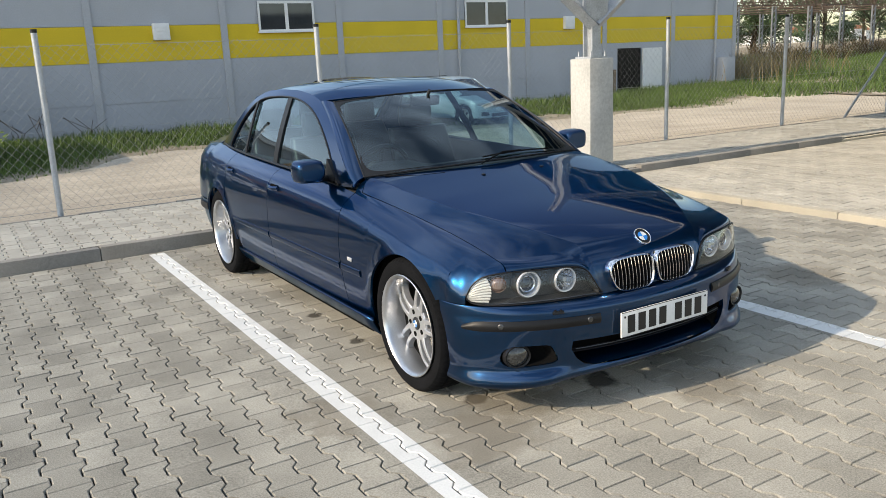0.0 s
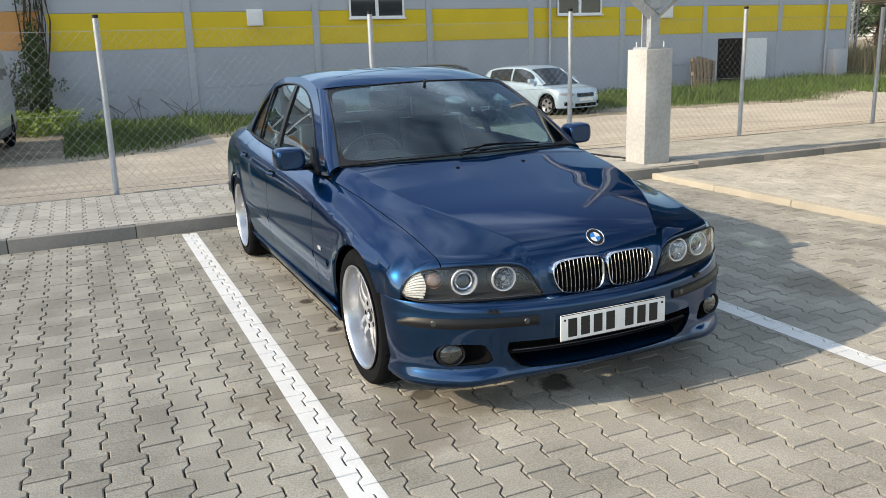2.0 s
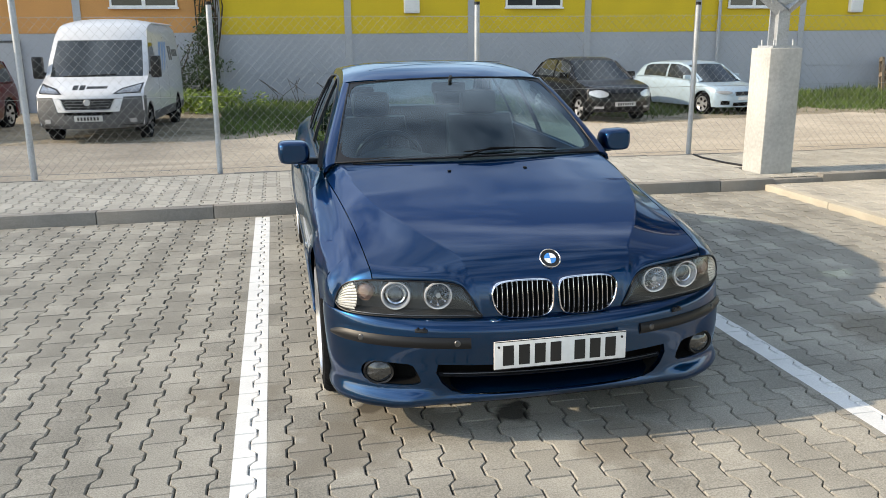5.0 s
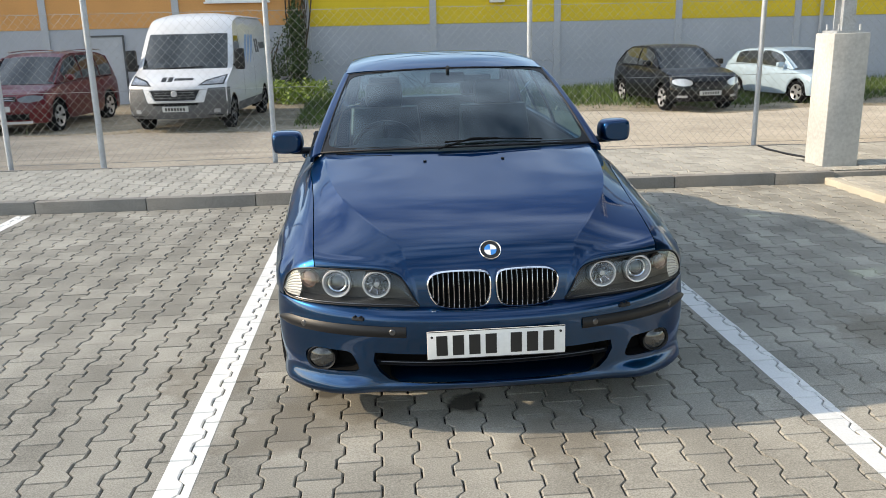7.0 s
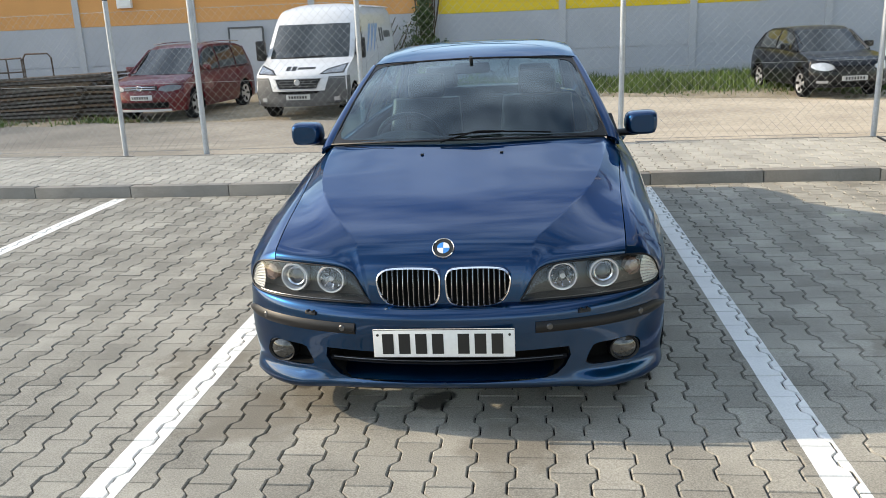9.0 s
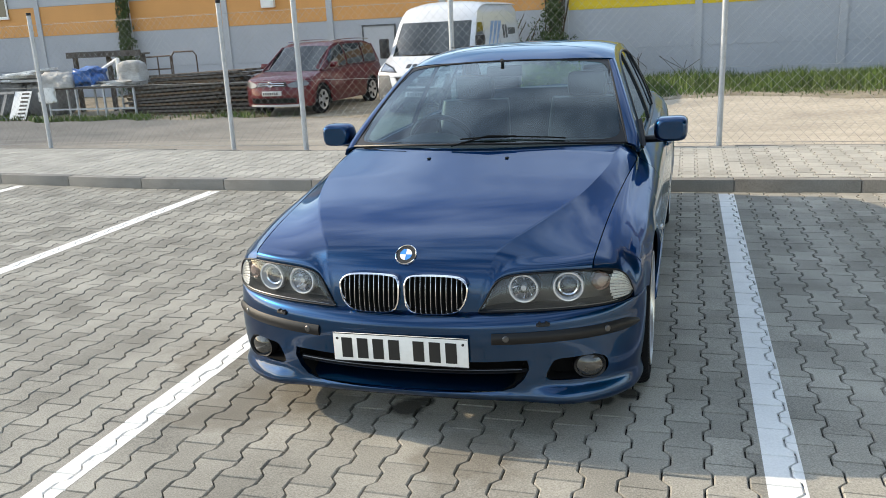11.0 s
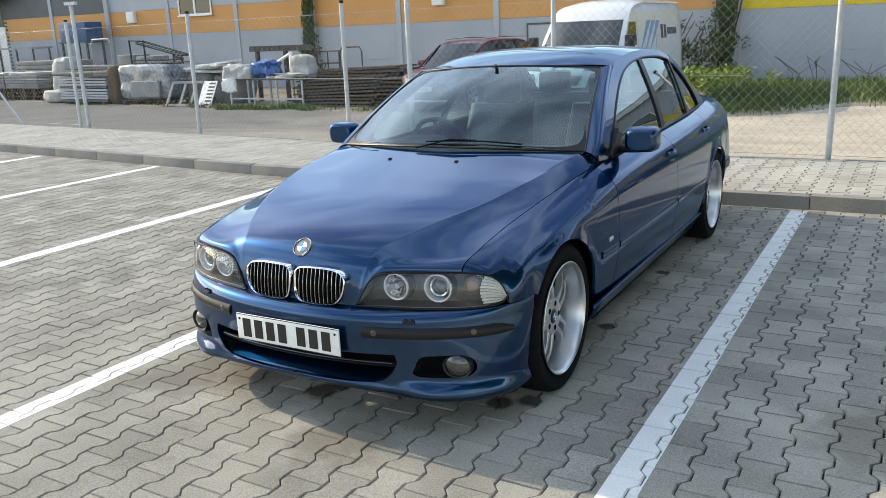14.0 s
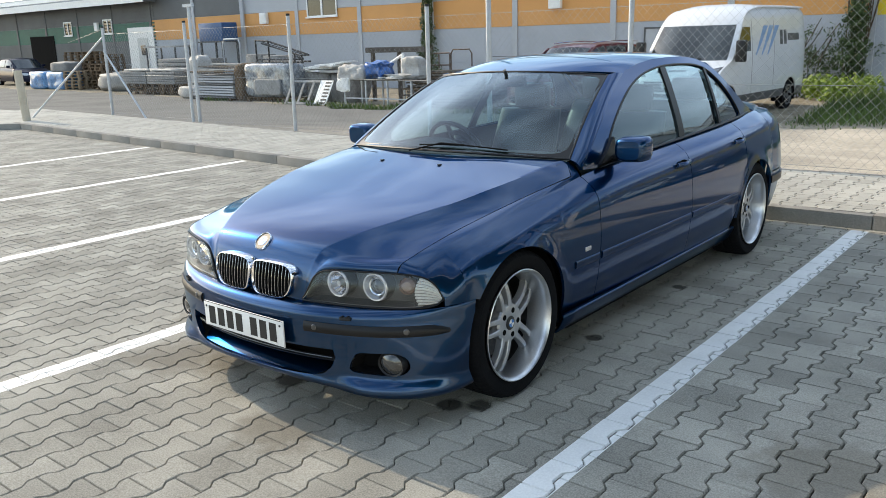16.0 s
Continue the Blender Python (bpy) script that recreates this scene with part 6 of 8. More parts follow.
# wheels
def wheel(side, at_u):
    """Five twin-spoke alloy with a deep polished lip, facing side."""
    w = empty("wheel", pose(side * (0.748 if at_u < 1 else 0.764), at_u, 0.318), "", "")
    for key in ("label", "category"):
        if key in w.keys():
            del w[key]
    w.parent = car
    s = side
    ty = lathe("tyre", [(s * h, r) for h, r in ((0.095, 0.231), (0.108, 0.250), (0.116, 0.275), (0.113, 0.300), (0.102, 0.313), (0.088, 0.319), (0.066, 0.3215), (0.064, 0.314), (0.054, 0.314), (0.052, 0.322), (0.02, 0.322), (0.018, 0.315), (0.008, 0.315), (0.006, 0.322), (-0.03, 0.322), (-0.032, 0.314), (-0.042, 0.314), (-0.044, 0.3215), (-0.088, 0.319), (-0.112, 0.300), (-0.116, 0.27), (-0.10, 0.231))], M_RUBBER, w, "black low-profile tyre", 180)
    for v in ty.data.vertices:      # cross grooves between the tread blocks
        k = round(math.atan2(v.co.z, v.co.y) / (2 * math.pi / 180))
        r = math.hypot(v.co.y, v.co.z)
        if r > 0.312 and k % 3 == 0:
            f = (r - 0.006) / r
            v.co.y, v.co.z = v.co.y * f, v.co.z * f
    lathe("rim", [(s * h, r) for h, r in ((0.098, 0.226), (0.110, 0.2405), (0.117, 0.243), (0.119, 0.239), (0.112, 0.231), (0.100, 0.226), (0.085, 0.2225), (0.040, 0.214), (0.012, 0.208))], M_ALLOY, w, "polished deep rim lip", 72)
    lathe("barrel", [(s * h, r) for h, r in ((0.012, 0.208), (-0.06, 0.205), (-0.10, 0.226))], M_DISC, w, "dull grey rim barrel", 72)
    lathe("brake_disc", [(s * h, r) for h, r in ((-0.02, 0.03), (-0.01, 0.08), (-0.03, 0.085), (-0.03, 0.162), (-0.055, 0.162))], M_DISC, w, "", 40)
    lathe("wheel_back", [(s * -0.06, 0.0), (s * -0.06, 0.206)], M_UNDER, w, "", 32)
    lathe("hub", [(s * h, r) for h, r in ((0.060, 0.028), (0.0625, 0.034), (0.0625, 0.074), (0.060, 0.081), (0.052, 0.086), (0.02, 0.086), (-0.02, 0.07))], M_SILVER, w, "", 40)
    cap = lathe("centre_cap", [(s * h, r) for h, r in ((0.068, 0.0), (0.067, 0.024), (0.063, 0.031), (0.055, 0.032))], M_BLACK, w, "round centre cap", 24)
    for q in range(4):
        V, F = grid(lambda a, r: (s * 0.0685, r * math.cos(a), r * math.sin(a)), lin(q * math.pi / 2, (q + 1) * math.pi / 2, 8), [0.001, 0.018])
        mesh_ob("quarter", V, F, M_PLATE if q % 2 else M_LIGHTBLUE, cap, out=(-s, 0, 0))
    for k in range(5):
        a0 = radians(105 + 72 * k)
        ca, sa = math.cos(a0), math.sin(a0)
        # two slim bars side by side, parting a little towards the rim
        for off in (-1, 1):
            V, F = [], []
            for r in lin(0.060, 0.218, 12):
                f = (r - 0.060) / 0.158
                o = off * (0.0225 + 0.0085 * f)
                hw = 0.0100 + 0.007 * (1 - f) ** 5 + 0.003 * f ** 6
                xo = 0.0615 + 0.004 * math.sin(math.pi * min(1, f * 1.1)) - 0.022 * f ** 3
                for t, dx in ((-hw * 1.15, -0.032), (-hw, -0.004), (-hw * 0.7, 0.0), (hw * 0.7, 0.0), (hw, -0.004), (hw * 1.15, -0.032)):
                    V.append((s * (xo + dx), r * ca - (o + t) * sa, r * sa + (o + t) * ca))
            F = [(i * 6 + j, i * 6 + j + 1, (i + 1) * 6 + j + 1, (i + 1) * 6 + j) for i in range(11) for j in range(5)]
            bm = bmesh.new()
            bv = [bm.verts.new(v) for v in V]
            for f in F:
                bm.faces.new([bv[i] for i in f])
            part("spoke", bm, M_SILVER, w, "", 28)
        # bolt holes as near-black rods, the shade inside them put into the colour
        ab = a0 + math.pi / 5
        rods("wheel_bolt", [((s * 0.035, 0.056 * math.cos(ab), 0.056 * math.sin(ab)), (s * 0.0632, 0.056 * math.cos(ab), 0.056 * math.sin(ab)))], 0.0125, M_UNDER, w, seg=14)
    return w


M_LIGHTBLUE = mat("badge light blue", (0.03, 0.2, 0.55), 0.3, coat=0.5)
for sx in (-1, 1):
    for u in (0.0, WB_):
        wheel(sx, u)

# -- cabin --
def seat(name, x, u, rear=False):
    s = empty(name, pose(x, u, 0.0), "", "")
    for key in ("label", "category"):
        if key in s.keys():
            del s[key]
    s.parent = car
    hw = 0.62 if rear else 0.255
    bm = bmesh.new()
    box(bm, -hw, hw, -0.30, 0.26, 0.34, 0.50, 0.05)
    part("cushion", bm, M_SEAT, s)
    V, F = grid(lambda a, b: (hw * math.copysign(abs(math.cos(a)) ** 0.5, math.cos(a)) * (1 - 0.12 * b * b), 0.25 + 0.22 * b + 0.065 * math.copysign(abs(math.sin(a)) ** 0.6, math.sin(a)), 0.46 + 0.58 * b), lin(0, 2 * math.pi, 33), lin(0, 1, 10))
    n = 10
    F.append(tuple(i * n + n - 1 for i in range(32)))
    mesh_ob("backrest", V, F, M_SEAT, s)
    for hx in ((-0.36, 0.36) if rear else (0.0,)):
        bm = bmesh.new()
        box(bm, hx - 0.125, hx + 0.125, 0.44, 0.54, 1.035, 1.200, 0.04)
        h = part("headrest", bm, M_SEAT, s)
        for dx in (-0.05, 0.05):
            rods("headrest_post", [((hx + dx, 0.48, 1.0), (hx + dx, 0.49, 1.07))], 0.006, M_CHROME, h)
    return s
seat("driver_seat", -0.37, 1.52)
seat("passenger_seat", 0.37, 1.52)
seat("rear_bench", 0.0, 2.42, True)
V, F = grid(lambda x, v: (x, curve((0, 0.56), (0.35, 0.80), (0.75, 1.02), (1, 1.06))(v) - 0.10 * (1 - (x / 0.7) ** 2) * (1 - v), curve((0, 0.915), (0.4, 0.925), (0.75, 0.90), (0.88, 0.86), (1, 0.62))(v) + (0.05 * math.exp(-((x + 0.37) / 0.16) ** 4) * math.exp(-((v - 0.7) / 0.15) ** 2))), lin(-0.70, 0.70, 29), lin(0, 1, 12))
mesh_ob("dashboard", V, F, M_DASH, car)
st = empty("steering_wheel", pose(-0.37, 1.16, 0.865, -62, 0, 0), "", "")
for key in ("label", "category"):
    if key in st.keys():
        del st[key]
st.parent = car
tube("wheel_rim", [(0.185 * math.cos(a), 0.185 * math.sin(a), 0) for a in lin(0, 2 * math.pi, 41)[:-1]], 0.015, M_SEAT, st, "", 8, True)
for a in (0, math.pi, -math.pi / 2):
    rods("wheel_spoke", [((0, 0, -0.01), (0.18 * math.cos(a), 0.18 * math.sin(a), 0))], 0.014, M_DASH, st)
lathe("wheel_boss", [(0.0, 0.0), (0.0, 0.05), (-0.03, 0.065)], M_DASH, st).matrix_local = pose(0, 0, 0.02, 0, 90, 0)
bm = bmesh.new()
box(bm, -0.10, 0.10, -0.015, 0.02, -0.030, 0.030, 0.014)
rm = part("interior_mirror", bm, M_UNDER, car, "dark interior mirror on the screen")
rm.matrix_local = pose(0, 1.21, 1.262, 10, 0, 0)
rods("stalk", [((0, -0.02, 0.02), (0, -0.05, 0.075))], 0.01, M_DASH, rm)
boxed("parcel_shelf", (-0.6, 0.6, 2.85, 3.42, 0.90, 0.93), M_DASH, car)
V, F = grid(lambda a, b: (roof_pt(a * 0.96, b)[0], roof_pt(a * 0.96, b)[1], roof_pt(a * 0.96, b)[2] - 0.035), lin(-1, 1, 11), lin(0.09, 0.93, 9))
mesh_ob("headlining", V, F, mat("grey cloth", (0.32, 0.32, 0.31), 0.9), car)
for sx in (-1, 1):
    V, F = grid(lambda u, z: (sx * (side_x(u, min(z, 0.9)) - 0.09), u, z), lin(0.75, 3.2, 12), lin(0.3, 0.92, 5))
    mesh_ob("door_card", V, F, M_DASH, car)

# ---- parked vehicles in the yard ----
def block(name, fn, ys, ks, material, parent, label=""):
    V, F = grid(fn, ys, ks)
    return mesh_ob(name, V, F, material, parent, label, 35, (0, 2, 0.6))


def plain_wheel(parent, x, y, r, side, rim):
    w = empty("wheel", pose(x, y, r), "", "")
    for key in ("label", "category"):
        if key in w.keys():
            del w[key]
    w.parent = parent
    s = side
    lathe("tyre", [(s * h, q * r) for h, q in ((0.06, 0.68), (0.10, 0.74), (0.105, 0.86), (0.09, 0.96), (0.05, 1.0), (-0.08, 1.0), (-0.1, 0.7))], M_RUBBER, w, "", 28)
    lathe("rim", [(s * h, q * r) for h, q in ((0.085, 0.0), (0.085, 0.16), (0.07, 0.2), (0.075, 0.55), (0.095, 0.66), (0.10, 0.70))], rim, w, "", 28)
    for k in range(5):
        a = k * 2 * math.pi / 5
        bm = bmesh.new()
        rod(bm, (s * 0.086, 0.30 * r * math.cos(a), 0.30 * r * math.sin(a)), (s * 0.084, 0.56 * r * math.cos(a), 0.56 * r * math.sin(a)), 0.024, 8, 0.034)
        part("rim_hole", bm, M_UNDER, w)


def parked_car(m, label, P):
    """A car from its side outline: y back from the front bumper, standing at m."""
    c = empty(P.get("name", "car"), m, label, P.get("cat", "car"))
    L, W, H = P["size"]
    body, glassm = P["paint"], M_CARGLASS2
    hw0 = W / 2
    top = curve(*P["top"])          # hood, waist and tail line
    roof = curve(*P["roof"])        # roof line over the cabin
    y0, y1 = P["cabin"]             # foot of screen, foot of rear window
    r0, r1 = P["rooftop"]           # front and back of the roof
    zb = P.get("zb", 0.24)
    fa, ra = P["axles"]
    wr = P.get("wheel", 0.31)

    def hw(y):
        b = max(0.0, 1 - (L - y) / 0.40)
        return hw0 * (min(1.0, max(0.0, (y - 0.02) / 0.34)) ** (1 / 3) - 0.16 * b ** 2.2)

    def low(y):
        z = zb
        for a in (fa, ra):
            d = abs(y - a)
            if d < wr + 0.06:
                z = max(z, wr + math.sqrt((wr + 0.06) ** 2 - d * d))
        return z
    ring = ((0.97, 0.0), (1.0, 0.15), (1.0, 0.45), (0.985, 0.75), (0.955, 0.93), (0.90, 1.0), (0.6, 1.03), (0.0, 1.05))
    ys = sorted(set([0.02, 0.021, 0.025, 0.033, 0.045] + lin(0.06, 0.38, 10) + [0.46] + lin(0.55, L - 0.4, 44) + lin(L - 0.4, L, 7) + [a + s * (wr + 0.06) * math.sin(q) for a in (fa, ra) for q in lin(0, 1.57, 8) for s in (1, -1)]))
    for s in (1, -1):
        def side(y, k):
            fx, fz = ring[k]
            lo, zt = low(y), top(y)
            e = 0.03 * max(0.0, 1 - y / 0.2)
            return s * hw(y) * fx, y + 0.10 * (fz - 0.35) ** 2 * max(0, 1 - y / 0.5), lo + (zt - lo) * fz * (1 - e)
        block("body_side", side, ys, list(range(8)), body, c)
        for a in (fa, ra):
            plain_wheel(c, s * (hw0 - 0.13), a, wr, s, P.get("rim", M_SILVER))
            V, F = grid(lambda t, w: (s * (hw0 - 0.25 + 0.22 * w), a + (wr + 0.07) * math.sin(t), wr + (wr + 0.07) * math.cos(t)), lin(-1.9, 1.9, 15), [0, 1])
            mesh_ob("wheel_housing", V, F, M_UNDER, c)
        # mirror
        bm = bmesh.new()
        box(bm, 0.0, 0.19, -0.06, 0.05, -0.06, 0.07 * P.get("mirror", 1), 0.03)
        o = part("door_mirror", bm, P.get("mirror_mat", body), c)
        o.matrix_local = pose(s * (hw(y0 + 0.3) - 0.02), y0 + 0.38, top(y0 + 0.38) + 0.10) @ Matrix.Diagonal((s, 1, 1, 1))
        # flank glass with pillars
        tw = P.get("tumble", 0.17)
        def flank_pt(y, v, out=0.0):
            zt = top(y) + 0.01
            yr = min(max(y, y0), y1)
            zr = roof(yr)
            z = zt + (zr - zt) * v
            return s * (hw(y) * 0.93 - tw * v * v * 0.6 - tw * 0.4 * v + out), y, z
        block("cabin_side", lambda y, v: flank_pt(y, v, -0.012), lin(y0 + 0.02, y1 - 0.02, 30), lin(0, 1, 6), body, c)
        for ya, yb in P["windows"]:
            def wz(y, v):
                zt = top(y) + 0.03
                zr = roof(y) - 0.055
                z = zt + max(0.0, zr - zt) * v
                q = max(0.0, min(1.0, (z - top(y) - 0.01) / max(0.05, roof(y) - top(y))))
                return s * (hw(y) * 0.93 - tw * q * q * 0.6 - tw * 0.4 * q + 0.001), y, z
            block("side_window", wz, lin(ya, yb, 12), lin(0, 1, 5), glassm, c, "dark tinted side window")
    if P.get("skirt"):
        for s in (1, -1):
            V, F = grid(lambda y, z: (s * (hw(y) + 0.012), y, z), lin(0.0, fa - wr - 0.05, 10), lin(zb, P["skirt"], 5))
            mesh_ob("bumper_side", V, F, P["bumper"], c, "", out=(0, 2, 0.5))
    V, F = grid(lambda y, v: (v * hw(y) * 0.95, y, zb + 0.02), lin(0.05, L - 0.05, 10), (-1, 1))
    mesh_ob("floor_pan", V, F, M_UNDER, c)
    tw = P.get("tumble", 0.17)
    wtop = lambda y: hw(y) * 0.93 - tw
    V, F = grid(lambda a, y: (a * wtop(y), y, roof(y) + 0.03 * (1 - a * a)), lin(-1, 1, 11), lin(r0, r1, 14))
    thick(mesh_ob("roof", V, F, body, c, out=(0, 2, 0.5)), 0.02)
    for nm, (ya, za), (yb, zb2), dirn in (("windscreen", (y0, top(y0) + 0.01), (r0, roof(r0)), -1), ("rear_window", (y1, top(y1) + 0.01), (r1, roof(r1)), 1)):
        def scr(a, v):
            ww = hw(ya) * 0.90 * (1 - v) + wtop(yb) * v
            return a * ww, ya + (yb - ya) * v + dirn * 0.10 * (1 - a * a) * (1 - 0.4 * v), za + (zb2 - za) * v + 0.03 * (1 - a * a) * v
        V, F = grid(scr, lin(-1, 1, 13), lin(0.0, 1.0, 7))
        mesh_ob(nm, V, F, glassm, c, "tinted screen glass", out=(0, 2, 0.5))
        for s in (1, -1):
            tube("pillar_trim", [scr(s, v) for v in lin(0, 1, 6)], 0.03, body, c, "", 6)
    # front end
    def face(x, z, d=0.0):
        f = abs(x) / hw0
        return Vector((x, 0.02 + 0.34 * f ** 3 + 0.10 * max(0, (z - zb) / max(0.1, top(0.1) - zb) - 0.35) ** 2 - d, z))
    V, F = grid(lambda x, z: tuple(face(x * hw0 * 0.97, zb + (top(0.02) - zb) * z)), lin(-1, 1, 15), lin(0, 1, 7))
    mesh_ob("front_bumper", V, F, P.get("bumper", body), c, P.get("bumper_label", ""), out=(0, 2, 0.5))
    for nm, x0, x1, z0, z1, mm, lab in P["front"]:
        for s in ((1, -1) if x0 > 0 else (1,)):
            def fit(t, v):
                h = math.sin(math.pi * (0.06 + 0.86 * t)) ** 0.7 if nm == "headlamp" else 1.0
                z = (z0 + z1) / 2 + (z1 - z0) * (0.5 * h * v + (0.16 * (t - 0.5) if nm == "headlamp" else 0.0))
                return tuple(face(s * (x0 + (x1 - x0) * t), z, 0.018))
            V, F = grid(fit, lin(0, 1, 13), lin(-1, 1, 5))
            thick(mesh_ob(nm, V, F, mm, c, lab, out=(0, 2, 0.5)), 0.03)
    return c


M_CARGLASS2 = mat("tinted car glass", (0.030, 0.036, 0.038), 0.04, var=0.15, scale=2, spec=0.7)
M_LAMP = mat("clear lamp unit", (0.42, 0.44, 0.46), 0.12, 0.3, var=0.15, fine=30, coat=1)
M_RED = paint("dark red metallic paint", (0.085, 0.006, 0.010), 0.4)
M_BLKPAINT = paint("black paint", (0.003, 0.0035, 0.005), 0.0, rough=0.3, coat=0.5, spec=0.1)
M_PALEBLUE = paint("pale ice blue paint", (0.38, 0.49, 0.57), 0.15)
M_WHITEPAINT = mat("white van paint", (0.60, 0.61, 0.625), 0.35, var=0.04, scale=2, coat=0.6)
M_NAVY = paint("dark navy paint", (0.005, 0.009, 0.028), 0.3, rough=0.3, coat=0.2, spec=0.05)
GZ = -0.36

hatch = parked_car(pose(9.54, 17.92, GZ, 0, 0, 5), "black compact hatchback parked on the yard verge", dict(
    size=(4.1, 1.70, 1.47), paint=M_BLKPAINT, top=((0, 0.66), (0.12, 0.75), (0.5, 0.86), (1.0, 0.94), (1.5, 0.96), (3.0, 0.98), (3.9, 0.96), (4.1, 0.90)),
    roof=((1.1, 0.95), (1.75, 1.36), (2.2, 1.45), (3.0, 1.44), (3.6, 1.28), (3.95, 0.97)), cabin=(1.12, 3.95), rooftop=(1.78, 3.5), axles=(0.80, 3.30), wheel=0.30,
    windows=((1.55, 2.35), (2.43, 3.35)), front=(("headlamp", 0.42, 0.80, 0.585, 0.755, M_LAMP, "clear headlamp"), ("grille", -0.34, 0.34, 0.54, 0.66, M_BLACKTRIM, ""), ("number_plate_board", -0.26, 0.26, 0.38, 0.48, M_PALEGREY, "pale plate with dark bars"), ("lower_intake", -0.48, 0.48, 0.26, 0.35, M_UNDER, ""), ("fog_lamp", 0.52, 0.72, 0.33, 0.38, M_LAMP, "fog lamp strip"))))
parked_car(pose(13.22, 18.85, GZ, 0, 0, 14) @ Matrix.Scale(0.89, 4), "pale ice-blue three-door hatchback parked on the verge", dict(
    size=(4.18, 1.78, 1.475), paint=M_PALEBLUE, top=((0, 0.60), (0.12, 0.69), (0.5, 0.80), (1.0, 0.89), (1.5, 0.94), (3.2, 1.02), (4.0, 1.0), (4.18, 0.9)),
    roof=((1.05, 0.93), (1.75, 1.37), (2.2, 1.465), (3.2, 1.45), (3.75, 1.33), (4.05, 1.0)), cabin=(1.08, 4.05), rooftop=(1.78, 3.65), axles=(0.86, 3.46), wheel=0.31,
    windows=((1.5, 2.45), (2.53, 3.55)), front=(("headlamp", 0.46, 0.84, 0.60, 0.70, M_LAMP, "clear headlamp"), ("grille", -0.36, 0.36, 0.56, 0.67, M_BLACKTRIM, "black grille"), ("number_plate_recess", -0.28, 0.28, 0.44, 0.53, M_WHITE, ""), ("lower_intake", -0.45, 0.45, 0.27, 0.37, M_UNDER, ""), ("side_intake", 0.55, 0.76, 0.31, 0.42, M_UNDER, ""))))
tour = parked_car(pose(-5.78, 17.3, GZ, 0, 0, -5), "dark red people carrier with silver roof rails parked by the wall", dict(
    size=(4.4, 1.80, 1.64), paint=M_RED, top=((0, 0.68), (0.12, 0.78), (0.5, 0.90), (0.95, 0.99), (1.4, 1.01), (3.4, 1.04), (4.3, 1.04), (4.4, 0.95)),
    roof=((0.95, 1.02), (1.75, 1.52), (2.2, 1.62), (3.3, 1.62), (4.0, 1.52), (4.32, 1.06)), cabin=(0.98, 4.32), rooftop=(1.78, 4.02), axles=(0.90, 3.58), wheel=0.33,
    windows=((1.42, 2.25), (2.33, 3.2), (3.27, 3.95)), front=(("headlamp", 0.42, 0.84, 0.67, 0.81, M_GREYMETAL, "smoked headlamp"), ("grille", -0.38, 0.38, 0.70, 0.80, M_BLACKTRIM, "black grille with bright bars"), ("number_plate_board", -0.26, 0.26, 0.49, 0.60, M_PALEGREY, "pale plate with dark bars"), ("lower_intake", -0.60, 0.60, 0.32, 0.44, M_UNDER, ""), ("skid_strip", -0.65, 0.65, 0.24, 0.29, M_SILVER, "silver lower strip"))))
for s in (1, -1):
    tube("roof_rail", [(s * 0.60, y, 1.63 + 0.06 * math.sin(math.pi * max(0.04, min(0.96, (y - 1.9) / 2.1))) ** 0.4) for y in lin(1.9, 4.0, 12)], 0.018, M_CHROME, tour, "silver roof rail", 6)
for z in (0.73, 0.775):
    tube("grille_bar", [(x, 0.0 + 0.06 * abs(x) ** 2, z) for x in lin(-0.37, 0.37, 9)], 0.007, M_CHROME, tour, "", 6)
lathe("front_roundel", [(-0.012, 0.045), (-0.02, 0.055), (-0.012, 0.065)], M_CHROME, tour, "plain bright roundel", 20).matrix_local = pose(0, 0.0, 0.755, 0, 0, 90)
parked_car(pose(-40.6, 22.0, GZ, 0, 0, 86), "dark navy car standing far along the yard", dict(
    size=(4.3, 1.75, 1.47), paint=M_NAVY, top=((0, 0.62), (0.12, 0.70), (0.5, 0.80), (1.0, 0.90), (1.5, 0.94), (3.0, 0.98), (4.1, 0.96), (4.3, 0.90)),
    roof=((1.1, 0.95), (1.75, 1.36), (2.2, 1.45), (3.0, 1.44), (3.6, 1.28), (3.95, 0.97)), cabin=(1.12, 3.95), rooftop=(1.78, 3.5), axles=(0.85, 3.45), wheel=0.31,
    windows=((1.55, 2.35), (2.43, 3.35)), front=(("headlamp", 0.42, 0.80, 0.56, 0.70, M_LAMP, ""), ("grille", -0.34, 0.34, 0.56, 0.64, M_BLACKTRIM, ""))))

# white delivery van
M_VANLAMP = mat("smoked van lamp glass", (0.22, 0.23, 0.25), 0.12, 0.3, var=0.3, fine=25, coat=1)
van = empty("van", pose(-2.06, 16.78, GZ, 0, 0, -3), "white high-bodied delivery van with grey bumpers and blue stripes", "van")
VIN = (0, 2.8, 1.2)
VL, VWR = 5.4, 0.34
v_w = curve((0.30, 0.96), (0.60, 1.0), (1.20, 0.995), (1.95, 0.925), (2.20, 0.885), (2.30, 0.84), (2.34, 0.78))
